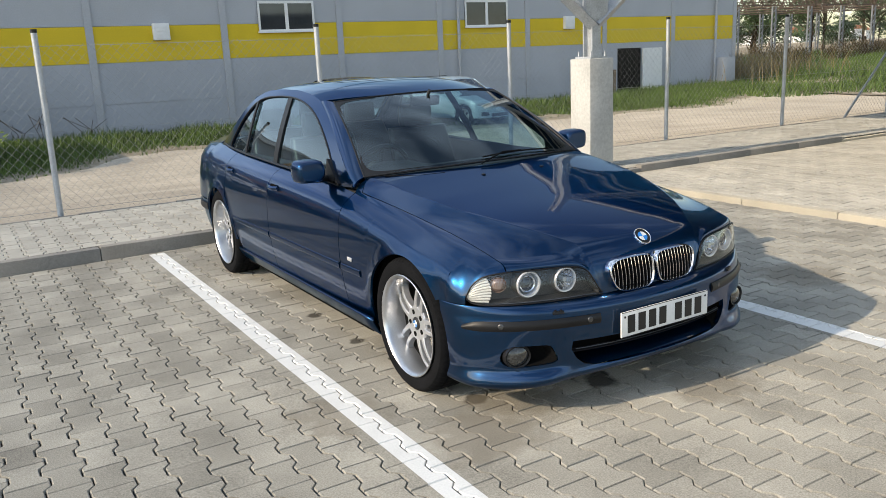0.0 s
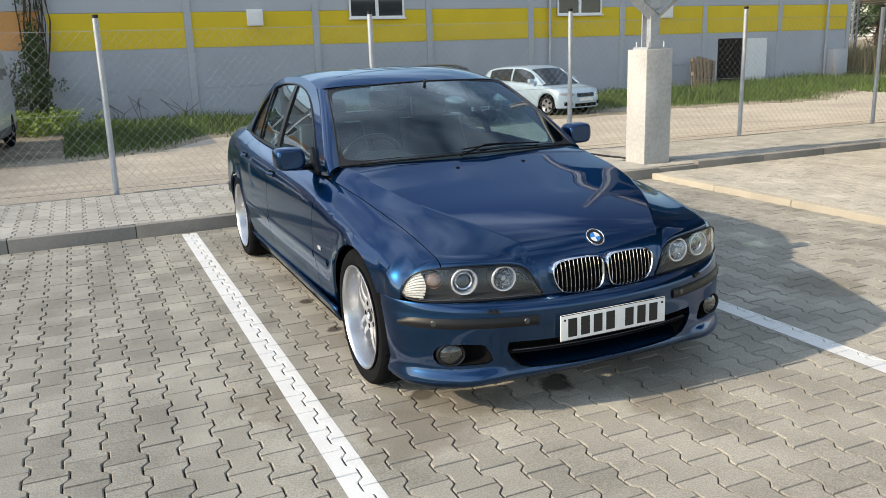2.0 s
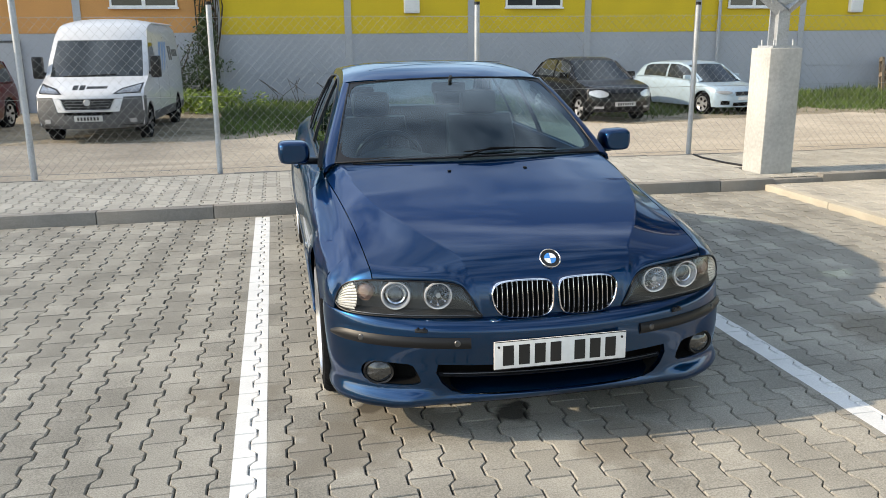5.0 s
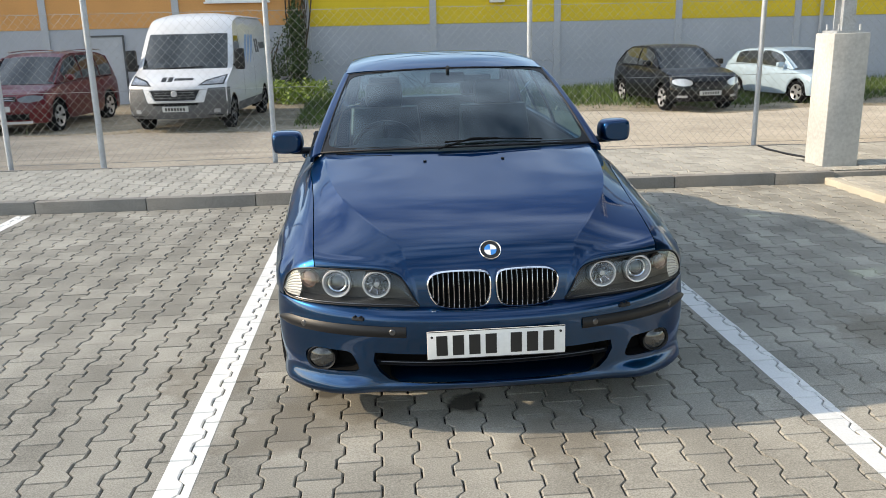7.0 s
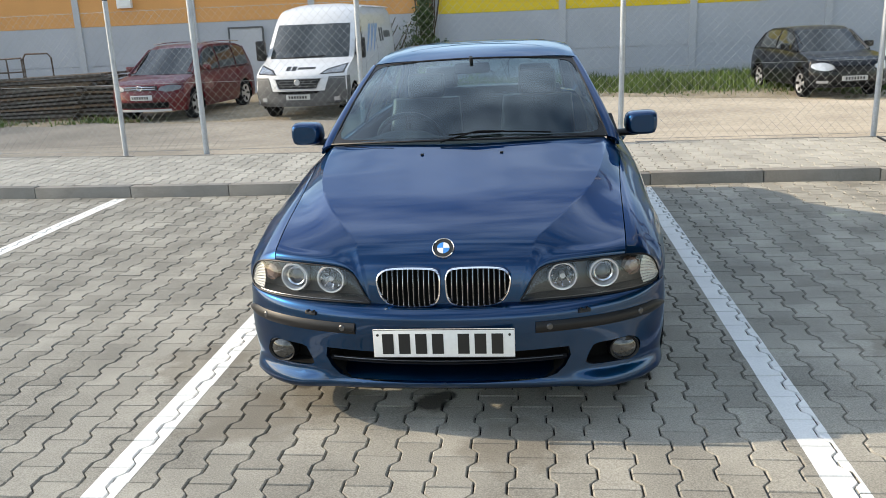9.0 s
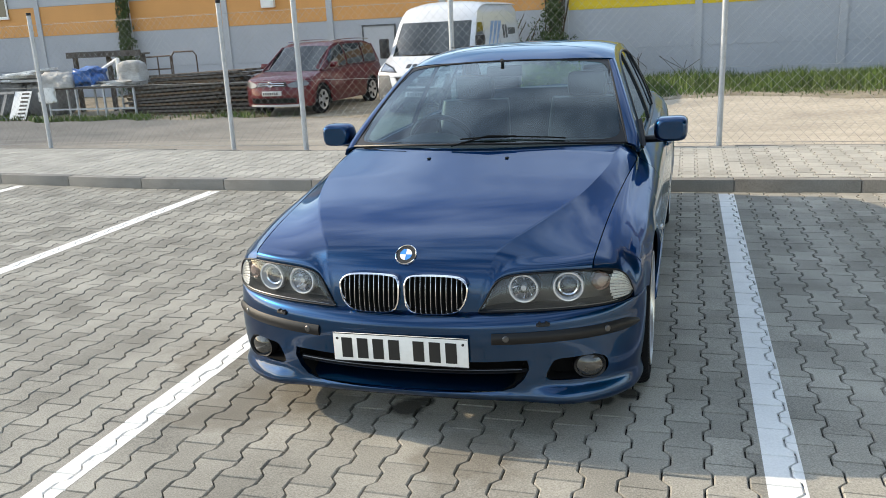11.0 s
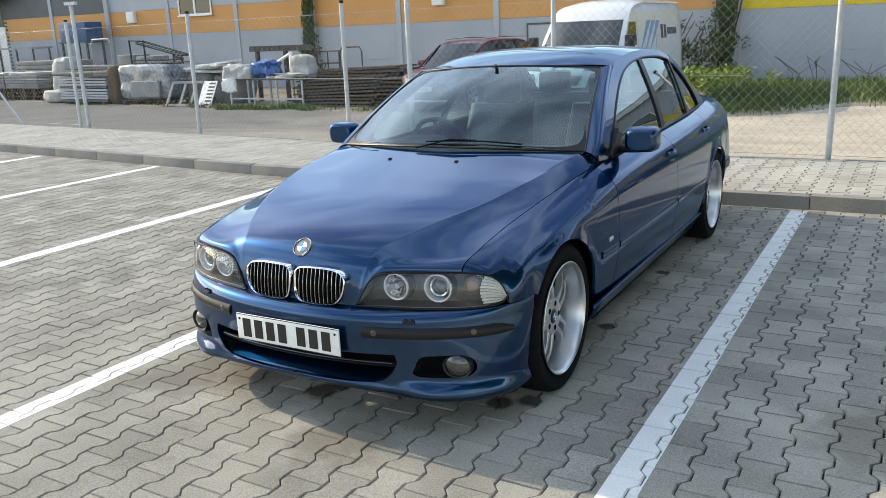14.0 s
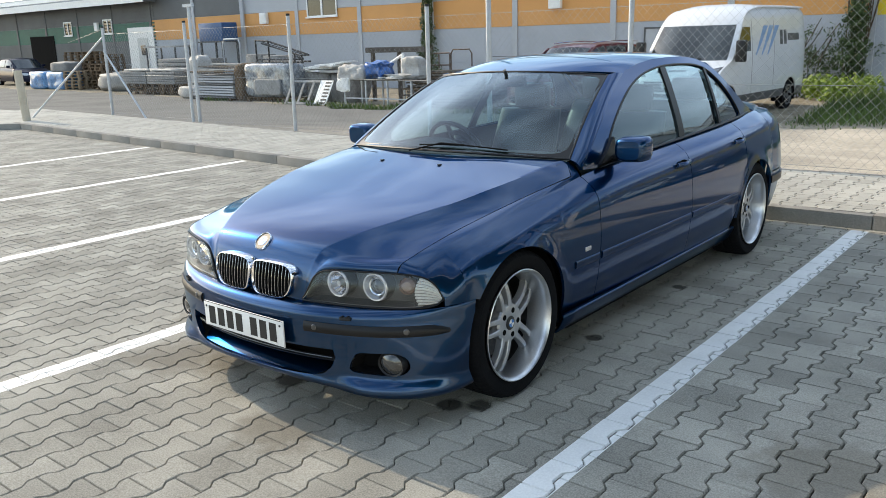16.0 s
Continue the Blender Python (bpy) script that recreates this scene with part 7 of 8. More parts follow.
# centre line of the front from the bumper's foot to the roof: y, set-back of the edge
v_y = curve((0.26, 0.06), (0.40, 0.01), (0.62, 0.0), (0.86, 0.03), (0.96, 0.08), (1.10, 0.34), (1.20, 0.62), (1.26, 0.78), (1.60, 1.08), (1.98, 1.42), (2.12, 1.56), (2.26, 1.76), (2.36, 2.05), (2.42, 2.45))
v_k = curve((0.26, 0.30), (0.90, 0.28), (1.26, 0.24), (1.98, 0.16), (2.42, 0.04))
v_edge = curve((0.30, 0.90), (0.45, 1.02), (0.64, 1.12), (0.86, 1.20), (1.02, 1.27), (1.28, 1.60), (1.58, 1.97), (1.70, 2.11), (1.88, 2.22), (2.12, 2.31), (2.45, 2.335), (5.4, 2.335))


def van_front(x, z, d=0.0):
    """Front skin at height z, d ahead of it."""
    q = min(1.0, abs(x) / v_w(min(z, 2.2)))
    return Vector((x, v_y(z) + v_k(z) * q ** 2.4 - d, z))


def van_side(s, y, z, d=0.0):
    return Vector((s * (v_w(z) + d - 0.05 * max(0.0, (y - 5.1) / 0.3) ** 2), y, z))


def van_patch(name, poly, material, label="", d=0.008, n=6, parent=None):
    """A four-cornered patch on the front skin: inner low, outer low, outer high, inner high."""
    a, b, c_, e = (Vector((p[0], 0, p[1])) for p in poly)
    V, F = grid(lambda u, v: tuple(van_front(*(lambda q: (q.x, q.z))(a.lerp(b, u).lerp(e.lerp(c_, u), v)), d)), lin(0, 1, n), lin(0, 1, n))
    return thick(mesh_ob(name, V, F, material, parent or van, label, 35, VIN), 0.012)


FX = lin(-1, 1, 25)
V, F = grid(lambda a, z: tuple(van_front(a * v_w(z), z)), FX, lin(0.30, 0.62, 6))
thick(mesh_ob("front_bumper", V, F, M_GREYPLAST, van, "unpainted grey plastic bumper", 35, VIN), 0.012)
V, F = grid(lambda a, z: tuple(van_front(a * v_w(z), z)), FX, lin(0.62, 0.93, 6))
thick(mesh_ob("front_panel", V, F, M_WHITEPAINT, van, "", 35, VIN), 0.012)
V, F = grid(lambda a, z: tuple(van_front(a * v_w(z), z)), FX, lin(0.93, 1.262, 12))
thick(mesh_ob("hood", V, F, M_WHITEPAINT, van, "short white hood", 35, VIN), 0.012)
V, F = grid(lambda a, z: tuple(van_front(a * v_w(z) * 0.995, z, -0.004)), FX, lin(1.262, 1.985, 10))
mesh_ob("windscreen", V, F, M_CARGLASS2, van, "dark deep windscreen", 35, VIN)
for s in (1, -1):
    V, F = grid(lambda a, z: tuple(van_front(s * a * v_w(z), z, 0.004)), lin(0.90, 1.0, 4), lin(1.255, 1.99, 10))
    thick(mesh_ob("pillar", V, F, M_WHITEPAINT, van, "", 35, VIN), 0.012)
V, F = grid(lambda a, k: (a * (v_w(min(2.2, 1.97 + 0.45 * k)) * (1 - 0.0 * k)), v_y(1.975 + 0.445 * k) + v_k(1.975 + 0.445 * k) * abs(a) ** 2.4, (1.975 + 0.445 * k) - 0.085 * k * abs(a) ** 3), FX, lin(0, 1, 12))
thick(mesh_ob("roof_cap", V, F, M_WHITEPAINT, van, "", 35, VIN), 0.012)
V, F = grid(lambda a, y: (a * (0.885 - 0.05 * abs(a) ** 8), y, 2.42 - 0.085 * abs(a) ** 3), FX, lin(2.44, VL - 0.02, 8))
thick(mesh_ob("roof", V, F, M_WHITEPAINT, van, "", 35, VIN), 0.012)
V, F = grid(lambda a, z: (a * (v_w(z) - 0.05), VL, z), lin(-1, 1, 5), lin(0.4, 2.34, 8))
mesh_ob("rear_door", V, F, M_WHITEPAINT, van, "", 35, VIN)


def van_low(y):
    z = 0.34
    for a in (0.95, 4.40):
        d = abs(y - a)
        if d < VWR + 0.08:
            z = max(z, VWR + math.sqrt((VWR + 0.08) ** 2 - d * d))
    return z


vys = sorted(set([0.30, 0.34, 0.40] + lin(0.5, 2.5, 41) + lin(2.6, VL, 22) + [a + s * (VWR + 0.08) * math.sin(q) for a in (0.95, 4.40) for q in lin(0, 1.57, 8) for s in (1, -1)]))
for s in (1, -1):
    V, F = grid(lambda y, v: tuple(van_side(s, y, van_low(y) + (v_edge(y) - van_low(y)) * v)), vys, lin(0, 1, 16))
    thick(mesh_ob("body_side", V, F, M_WHITEPAINT, van, "plain white panel side", 35, VIN), 0.012)
    for ya, yb, zh in ((0.30, 0.54, 0.90), (1.38, 3.97, 0.52), (4.83, 5.38, 0.52)):
        V, F = grid(lambda y, z: tuple(van_side(s, y, z, 0.012)), lin(ya, yb, 8), lin(0.34, zh, 5))
        thick(mesh_ob("side_trim", V, F, M_GREYPLAST, van, "grey plastic cladding", 35, VIN), 0.012)
    # cab side window with a dipped front sill, door seams, mirror
    V, F = grid(lambda u, v: tuple(van_side(s, 1.16 + 0.82 * u + 0.42 * v * (1 - u), 1.30 + 0.12 * min(1, 3 * u) + v * (0.62 - 0.12 * min(1, 3 * u)), 0.004)), lin(0, 1, 8), lin(0, 1, 7))
    thick(mesh_ob("side_window", V, F, M_CARGLASS2, van, "dark cab window", 35, VIN), 0.006)
    for y in (2.06, 3.30):
        V, F = grid(lambda a, z: tuple(van_side(s, y + 0.012 * a, z, 0.002)), (0, 1), lin(0.5, 2.05, 10))
        thick(mesh_ob("door_seam", V, F, M_GREYPLAST, van, "", 35, VIN), 0.003)
    bm = bmesh.new()
    box(bm, 0.0, 0.20, -0.10, 0.06, -0.02, 0.42, 0.04)
    mi = part("door_mirror", bm, M_BLACKTRIM, van, "tall black mirror")
    mi.matrix_local = pose(s * 1.04, 1.12, 1.24) @ Matrix.Diagonal((s, 1, 1, 1))
    rods("mirror_arm", [((s * 0.96, 1.18, 1.32), (s * 1.07, 1.12, 1.32))], 0.03, M_BLACKTRIM, van)
    for a in (0.95, 4.40):
        plain_wheel(van, s * 0.87, a, VWR, s, M_GREYPLAST)
        V, F = grid(lambda t, w: (s * (0.72 + 0.26 * w), a + (VWR + 0.075) * math.sin(t), VWR + (VWR + 0.075) * math.cos(t)), lin(-1.9, 1.9, 15), [0, 1])
        mesh_ob("wheel_housing", V, F, M_UNDER, van)
    # grey corner horns, lamps and fog lamps
    van_patch("corner_trim", [(s * 0.56, 0.58), (s * 0.985, 0.58), (s * 0.975, 0.90), (s * 0.66, 0.90)], M_GREYPLAST, "grey plastic bumper corner", 0.006, 9)
    hl = van_patch("headlamp", [(s * 0.47, 0.955), (s * 0.95, 0.965), (s * 0.965, 1.150), (s * 0.60, 1.055)], M_BLACKTRIM, "swept headlamp", 0.006, 8)
    van_patch("lamp_lens", [(s * 0.52, 0.970), (s * 0.92, 0.985), (s * 0.94, 1.125), (s * 0.63, 1.040)], M_VANLAMP, "grey lamp glass", 0.014, 8, hl)
    van_patch("fog_lamp", [(s * 0.74, 0.40), (s * 0.86, 0.40), (s * 0.86, 0.48), (s * 0.74, 0.48)], M_LAMP, "", 0.010, 4)
V, F = grid(lambda y, v: (v * 0.95, y, 0.36), lin(0.1, VL - 0.05, 8), (-1, 1))
mesh_ob("floor_pan", V, F, M_UNDER, van)
gp = [(-0.40, 0.665), (0.40, 0.665), (0.50, 0.87), (-0.50, 0.87)]
van_patch("grille", gp, M_BLACKTRIM, "black mesh grille", 0.008, 10)
tube("grille_frame", [tuple(van_front(x, z, 0.016)) for x, z in [(x, 0.875) for x in lin(-0.51, 0.51, 9)] + [(0.46, 0.76), (0.41, 0.66)] + [(x, 0.655) for x in lin(0.34, -0.34, 7)] + [(-0.41, 0.66), (-0.46, 0.76)]], 0.013, M_SILVER, van, "bright grille frame", 6, True)
for z in (0.72, 0.775, 0.825):
    tube("grille_bar", [tuple(van_front(x, z, 0.014)) for x in lin(-0.40, 0.40, 9)], 0.006, M_GREYMETAL, van, "", 5)
lathe("front_roundel", [(-0.015, 0.0), (-0.02, 0.05), (-0.012, 0.062), (0.0, 0.066)], M_SILVER, van, "plain grey roundel", 20).matrix_local = Matrix.Translation(van_front(0, 0.80, 0.012)) @ pose(0, 0, 0, 0, 0, 90)
van_patch("lower_intake", [(-0.44, 0.565), (0.44, 0.565), (0.46, 0.62), (-0.46, 0.62)], M_UNDER, "", 0.006, 6)
van_patch("number_plate_board", [(-0.26, 0.44), (0.26, 0.44), (0.26, 0.55), (-0.26, 0.55)], M_PALEGREY, "pale plate with dark bars", 0.014, 4)
for x0, x1, z0, z1 in ((-0.30, -0.20, 1.035, 1.115), (-0.17, -0.07, 1.035, 1.115), (-0.04, 0.34, 1.055, 1.095)):
    van_patch("sign_bar", [(x0, z0), (x1, z0), (x1, z1), (x0, z1)], M_BLACKTRIM, "plain dark sign mark", 0.006, 4)
tube("wiper_blade", [tuple(van_front(x, 1.275 + 0.03 * (x + 0.6), 0.012)) for x in lin(-0.6, 0.4, 8)], 0.012, M_BLACKTRIM, van, "", 6)
M_VINYL = mat("blue vinyl", (0.16, 0.30, 0.52), 0.4)
for s in (1, -1):
    for i in range(3):
        V, F = grid(lambda u, v: tuple(van_side(s, 2.22 + i * 0.33 + 0.50 * v + (0.06 + 0.20 * v) * u, 1.32 + 0.62 * v, 0.005)), lin(0, 1, 3), lin(0, 1, 8))
        thick(mesh_ob("stripe", V, F, M_VINYL, van, "slanting blue stripe", 35, VIN), 0.003)
    for y0, y1, z0, z1 in ((3.66, 3.83, 1.52, 1.84), (3.90, 4.07, 1.52, 1.84), (4.14, 4.86, 1.60, 1.76)):
        V, F = grid(lambda y, z: tuple(van_side(s, y, z, 0.005)), (y0, y1), (z0, z1))
        thick(mesh_ob("sign_bar", V, F, M_GREYPLAST, van, "plain dark sign mark", 35, VIN), 0.003)
# plain bars on the plates of the yard vehicles
for car_, w, z, y in ((van, 0.46, 0.495, -0.022), (tour, 0.46, 0.545, -0.035), (hatch, 0.46, 0.43, -0.003)):
    for i in range(7):
        boxed("mark_bar", (-0.2 + i * 0.06, -0.165 + i * 0.06, y, y + 0.004, z - 0.03, z + 0.03), M_BLACK, car_)

# ---- grass and plants ----
rg = random.Random(5)


def blades(name, label, n, where, hmin, hmax, material=None, wid=0.012):
    V, F = [], []
    for _ in range(n):
        x, y, k = where()
        z = land(x, y) - 0.02
        h = rg.uniform(hmin, hmax) * k
        a = rg.uniform(0, 6.28)
        w = wid * rg.uniform(0.7, 1.6)
        dx, dy = w * math.cos(a), w * math.sin(a)
        lx, ly = rg.uniform(-0.4, 0.4) * h, rg.uniform(-0.4, 0.4) * h
        b = len(V)
        V += [(x - dx, y - dy, z), (x + dx, y + dy, z), (x + dx * 0.6 + lx * 0.4, y + dy * 0.6 + ly * 0.4, z + h * 0.6), (x - dx * 0.6 + lx * 0.4, y - dy * 0.6 + ly * 0.4, z + h * 0.6), (x + lx, y + ly, z + h)]
        F += [(b, b + 1, b + 2, b + 3), (b + 3, b + 2, b + 4)]
    return tagged(mesh_ob(name, V, F, material or M_GRASS, angle=180), label, "grass", kind="stuff")


edge_line = curve((-60, 19.8), (-34, 19.5), (-27, 18.9), (-22, 18.5), (-18, 17.9), (-14, 17.5), (-10.4, 17.15), (-6.4, 17.3), (-3, 16.85), (0, 16.75), (1.6, 17.4), (3.8, 20.0), (5.2, 20.0), (6.4, 19.3), (8, 18.5), (10, 17.7), (12, 17.9), (15, 18.6), (17.5, 18.7), (19.5, 17.95), (22.5, 18.7), (25.8, 20.3), (30, 21.5))


def verge_edge(x):
    return edge_line(x) + 0.16 * math.sin(x * 1.7) + 0.12 * math.sin(x * 4.3 + 1) 


def in_verge():
    while True:
        x = rg.uniform(0.2, 30)
        y = rg.uniform(16.9, 25.0)
        e = verge_edge(x) + (1.0 if 6.5 < x < 16 else 0.25)
        d = y - e
        bare = noise.noise(Vector((x * 0.7, y * 0.9, 3.0)))
        if -0.5 < d <= 0 and rg.random() < 0.05:
            return x, y, 0.35
        if d > 0 and rg.random() < min(1, d / 1.3) * (1.0 if bare < 0.25 else 0.45):
            return x, y, (0.40 + 0.75 * min(1, d / 3.0)) * (1 + 0.8 * bare)


blades("grass", "rough green grass verge along the warehouse wall", 66000, in_verge, 0.10, 0.34)
def in_field():
    while True:
        x = 24.5 + 40 * rg.random() ** 1.2
        y = rg.uniform(15.5, 42)
        e = 25.6 + 1.2 * math.sin(y * 0.9) - 0.15 * (y - 17)
        if x > e and not (x < 30.2 and y > 24.9):
            k = noise.noise(Vector((x * 0.25, y * 0.3, 7.0)))
            return x, y, max(0.35, (0.8 + 1.1 * k) * min(1.0, 0.4 + (x - e) / 4))
blades("grass", "tall rough grass beyond the yard", 70000, in_field, 0.14, 0.42, None, 0.02)
def in_left():
    x = rg.choice((-14.2, -12.4, -11.6, -10.6, -9.6, -19.5, -7.0)) + rg.gauss(0, 0.5)
    return x, verge_edge(x) + abs(rg.gauss(0.15, 0.3)), 0.4 + 0.6 * rg.random()
blades("grass", "thin weeds at the foot of the stacked scrap", 3200, in_left, 0.06, 0.26)
def in_reeds():
    return rg.gauss(33.0, 2.2), rg.gauss(27.5, 1.5), 0.7 + 0.6 * rg.random()
blades("dry_reeds", "dry straw-coloured reeds by the warehouse corner", 2600, in_reeds, 0.6, 1.5, mat("dry straw", (0.30, 0.235, 0.13), 0.8, var=0.3, island=0.3), 0.012)
# bare dark earth under the verge and the scrap
def earth(x, v):
    y0 = verge_edge(x) - 0.1
    y = y0 + (WY - y0 - 0.02) * v
    return x, y, land(x, y) + (0.012 if v > 0.03 else 0.012 - 0.05 * (0.031 - v) / 0.031) + 0.02 * noise.noise(Vector((x * 1.3, y * 1.3, 0))) * min(1, 6 * v)
V, F = grid(earth, lin(-56, 30, 330), [0, 0.01, 0.03, 0.06] + lin(0.1, 1, 14))
tagged(mesh_ob("verge", V, F, M_SOIL, out=(0, 20, -99)), "dark bare earth strip along the warehouse", "verge", kind="structure")
V, F = grid(lambda x, v: (x, 15.0 + v * 60, land(x, 15.0 + v * 60) + 0.02 + 0.05 * noise.noise(Vector((x * 0.8, v * 40, 2.0)))), [25.8, 26.1] + lin(26.6, 110, 40), lin(0, 1, 50))
tagged(mesh_ob("field", V, F, M_SOIL, out=(0, 20, -99)), "grassy waste ground beside the yard", "field", kind="structure")


def leaf_cloud(bm_v, bm_f, c, r, n, size):
    for _ in range(n):
        d = Vector((rg.gauss(0, 1), rg.gauss(0, 1), rg.gauss(0, 1))).normalized() * (rg.random() ** 0.4)
        p = Vector(c) + Vector((d.x * r[0], d.y * r[1], d.z * r[2]))
        a = Vector((rg.gauss(0, 1), rg.gauss(0, 1), rg.gauss(0, 1))).normalized()
        b = a.orthogonal().normalized()
        s = size * rg.uniform(0.5, 1.3)
        k = len(bm_v)
        bm_v += [tuple(p - a * s), tuple(p + b * s * 0.5), tuple(p + a * s), tuple(p - b * s * 0.5)]
        bm_f.append((k, k + 1, k + 2, k + 3))


def ivy(x, ztop, width, leafy):
    """Climber: leaves thick up to a share of the height, bare stems above."""
    t = empty("climbing_plant", pose(x, WY - 0.15, GZ), "green climbing plant with bare brown stems on the wall", "plant")
    H = ztop - GZ
    for k in range(14):
        pts, px = [], rg.uniform(-0.25, 0.25)
        for i in range(11):
            f = i / 10
            px += rg.uniform(-0.09, 0.09)
            pts.append((px * width + 0.12 * f, -0.02 - 0.08 * rg.random(), f * H * rg.uniform(0.95, 1.0)))
        tube("stem", pts, 0.024 - 0.001 * k, M_BARK, t, "", 5)
    V, F = [], []
    for i in range(110):
        f = rg.random() ** 0.9 * leafy
        wid = width * (1.05 - 0.75 * f / leafy)
        leaf_cloud(V, F, (rg.gauss(0, 0.36) * wid + 0.12 * f, -0.10 - 0.12 * rg.random(), f * H), (0.16, 0.12, 0.20), 36, 0.045)
    for i in range(25):
        f = leafy + (1 - leafy) * rg.random()
        leaf_cloud(V, F, (rg.gauss(0, 0.14) + 0.12 * f, -0.1, f * H), (0.12, 0.08, 0.16), 12, 0.04)
    mesh_ob("leaves", V, F, M_LEAF, t, "", 180)
    return t


ivy(-0.40, 3.9, 0.85, 0.62)
ivy(-15.2, 3.9, 0.80, 0.80)
# bush by the van's tail
bsh = empty("bush", pose(-0.3, 24.0, GZ), "bright green bush at the wall's foot", "bush")
V, F = [], []
for i in range(75):
    leaf_cloud(V, F, (rg.gauss(0, 0.75), rg.gauss(0, 0.35), 0.08 + 0.46 * rg.random()), (0.25, 0.25, 0.18), 40, 0.055)
mesh_ob("crown", V, F, mat("bright leaves", (0.19, 0.27, 0.025), 0.6, var=0.3, island=0.3), bsh, "", 180)
shr = empty("bush", pose(-1.35, 24.5, GZ), "dark green scrambling shrub against the wall", "bush")
V, F = [], []
for i in range(60):
    z = 0.15 + 1.7 * rg.random() ** 1.3
    leaf_cloud(V, F, (rg.gauss(0.25 * z / 1.7, 0.55 - 0.2 * z / 1.7), rg.gauss(0, 0.15), z), (0.2, 0.15, 0.2), 34, 0.045)
mesh_ob("crown", V, F, M_LEAF, shr, "", 180)
for k in range(6):
    tube("stem", [(rg.uniform(-0.3, 0.3), 0, 0), (rg.uniform(-0.4, 0.5), 0, 0.9), (rg.uniform(-0.3, 0.8), 0, rg.uniform(1.5, 2.2))], 0.012, M_BARK, shr, "", 4)
# dry stalks at the wall
for x, h in ((2.2, 0.9), (3.3, 0.7), (1.6, 0.8)):
    sp = empty("dry_weed", pose(x, 24.6, GZ), "dry brown weed stalks before the wall", "weed")
    for k in range(5):
        tube("stalk", [(0, 0, 0), (rg.uniform(-0.2, 0.2), 0, h * 0.5), (rg.uniform(-0.6, 0.6), 0, h * rg.uniform(0.8, 1.1))], 0.008, M_BARK, sp, "", 4)


def tree(x, y, h, spread, seed):
    r = random.Random(seed)
    t = empty("tree", pose(x, y, land(x, y) - 0.1), "leafy green tree on the waste ground", "tree")
    tube("trunk", [(0, 0, 0), (r.uniform(-0.1, 0.1), 0, h * 0.25), (r.uniform(-0.3, 0.3), 0, h * 0.5), (r.uniform(-0.3, 0.3), 0, h * 0.8)], 0.14, M_BARK, t, "", 8)
    V, F = [], []
    for k in range(9):
        a = r.uniform(0, 6.28)
        z0_ = h * r.uniform(0.25, 0.6)
        e = (math.cos(a) * spread * r.uniform(0.5, 0.9), math.sin(a) * spread * r.uniform(0.5, 0.9), z0_ + h * r.uniform(0.1, 0.35))
        tube("limb", [(0, 0, z0_), (e[0] * 0.5, e[1] * 0.5, (z0_ + e[2]) / 2 + 0.1), e], 0.045, M_BARK, t, "", 5)
        for q in range(6):
            leaf_cloud(V, F, (e[0] * r.uniform(0.3, 1.25), e[1] * r.uniform(0.3, 1.25), e[2] + r.uniform(-0.9, 0.9)), (spread * 0.24, spread * 0.24, h * 0.08), 64, 0.10)
    mesh_ob("crown", V, F, M_LEAF, t, "", 180)
    return t


rt_ = random.Random(77)
for i in range(24):
    x = 46 + i * 2.3 + rt_.uniform(-1, 1)
    tree(x, 47 + 0.14 * (x - 46) + rt_.uniform(-2.5, 4), rt_.uniform(5.0, 8.5) * (0.45 if i % 5 == 3 else 1), rt_.uniform(1.8, 2.8), 100 + i)


def thicket(x, y, w, h, seed):
    """Bare brown brushwood with a little green."""
    r = random.Random(seed)
    t = empty("bush", pose(x, y, land(x, y) - 0.05), "brown leafless brushwood on the waste ground", "bush")
    V, F = [], []
    for k in range(26):
        a = r.uniform(-1, 1) * w
        tube("twig", [(a, r.uniform(-0.5, 0.5), 0), (a + r.uniform(-0.3, 0.3), r.uniform(-0.5, 0.5), h * 0.5), (a + r.uniform(-0.8, 0.8), r.uniform(-0.6, 0.6), h * r.uniform(0.7, 1.1))], 0.02, M_BARK, t, "", 4)
    for k in range(16):
        leaf_cloud(V, F, (r.uniform(-1, 1) * w, r.uniform(-0.5, 0.5), h * r.uniform(0.2, 0.8)), (0.5, 0.4, 0.3), 40, 0.06)
    mesh_ob("crown", V, F, M_DRYLEAF, t, "", 180)


M_DRYLEAF = mat("dry brush leaves", (0.075, 0.066, 0.030), 0.8, var=0.35, island=0.4)
for i in range(9):
    thicket(38.5 + i * 2.8 + rt_.uniform(-0.6, 0.6), 31.5 + 0.5 * i + rt_.uniform(-0.8, 0.8), 1.4, rt_.uniform(0.9, 1.7), 300 + i)

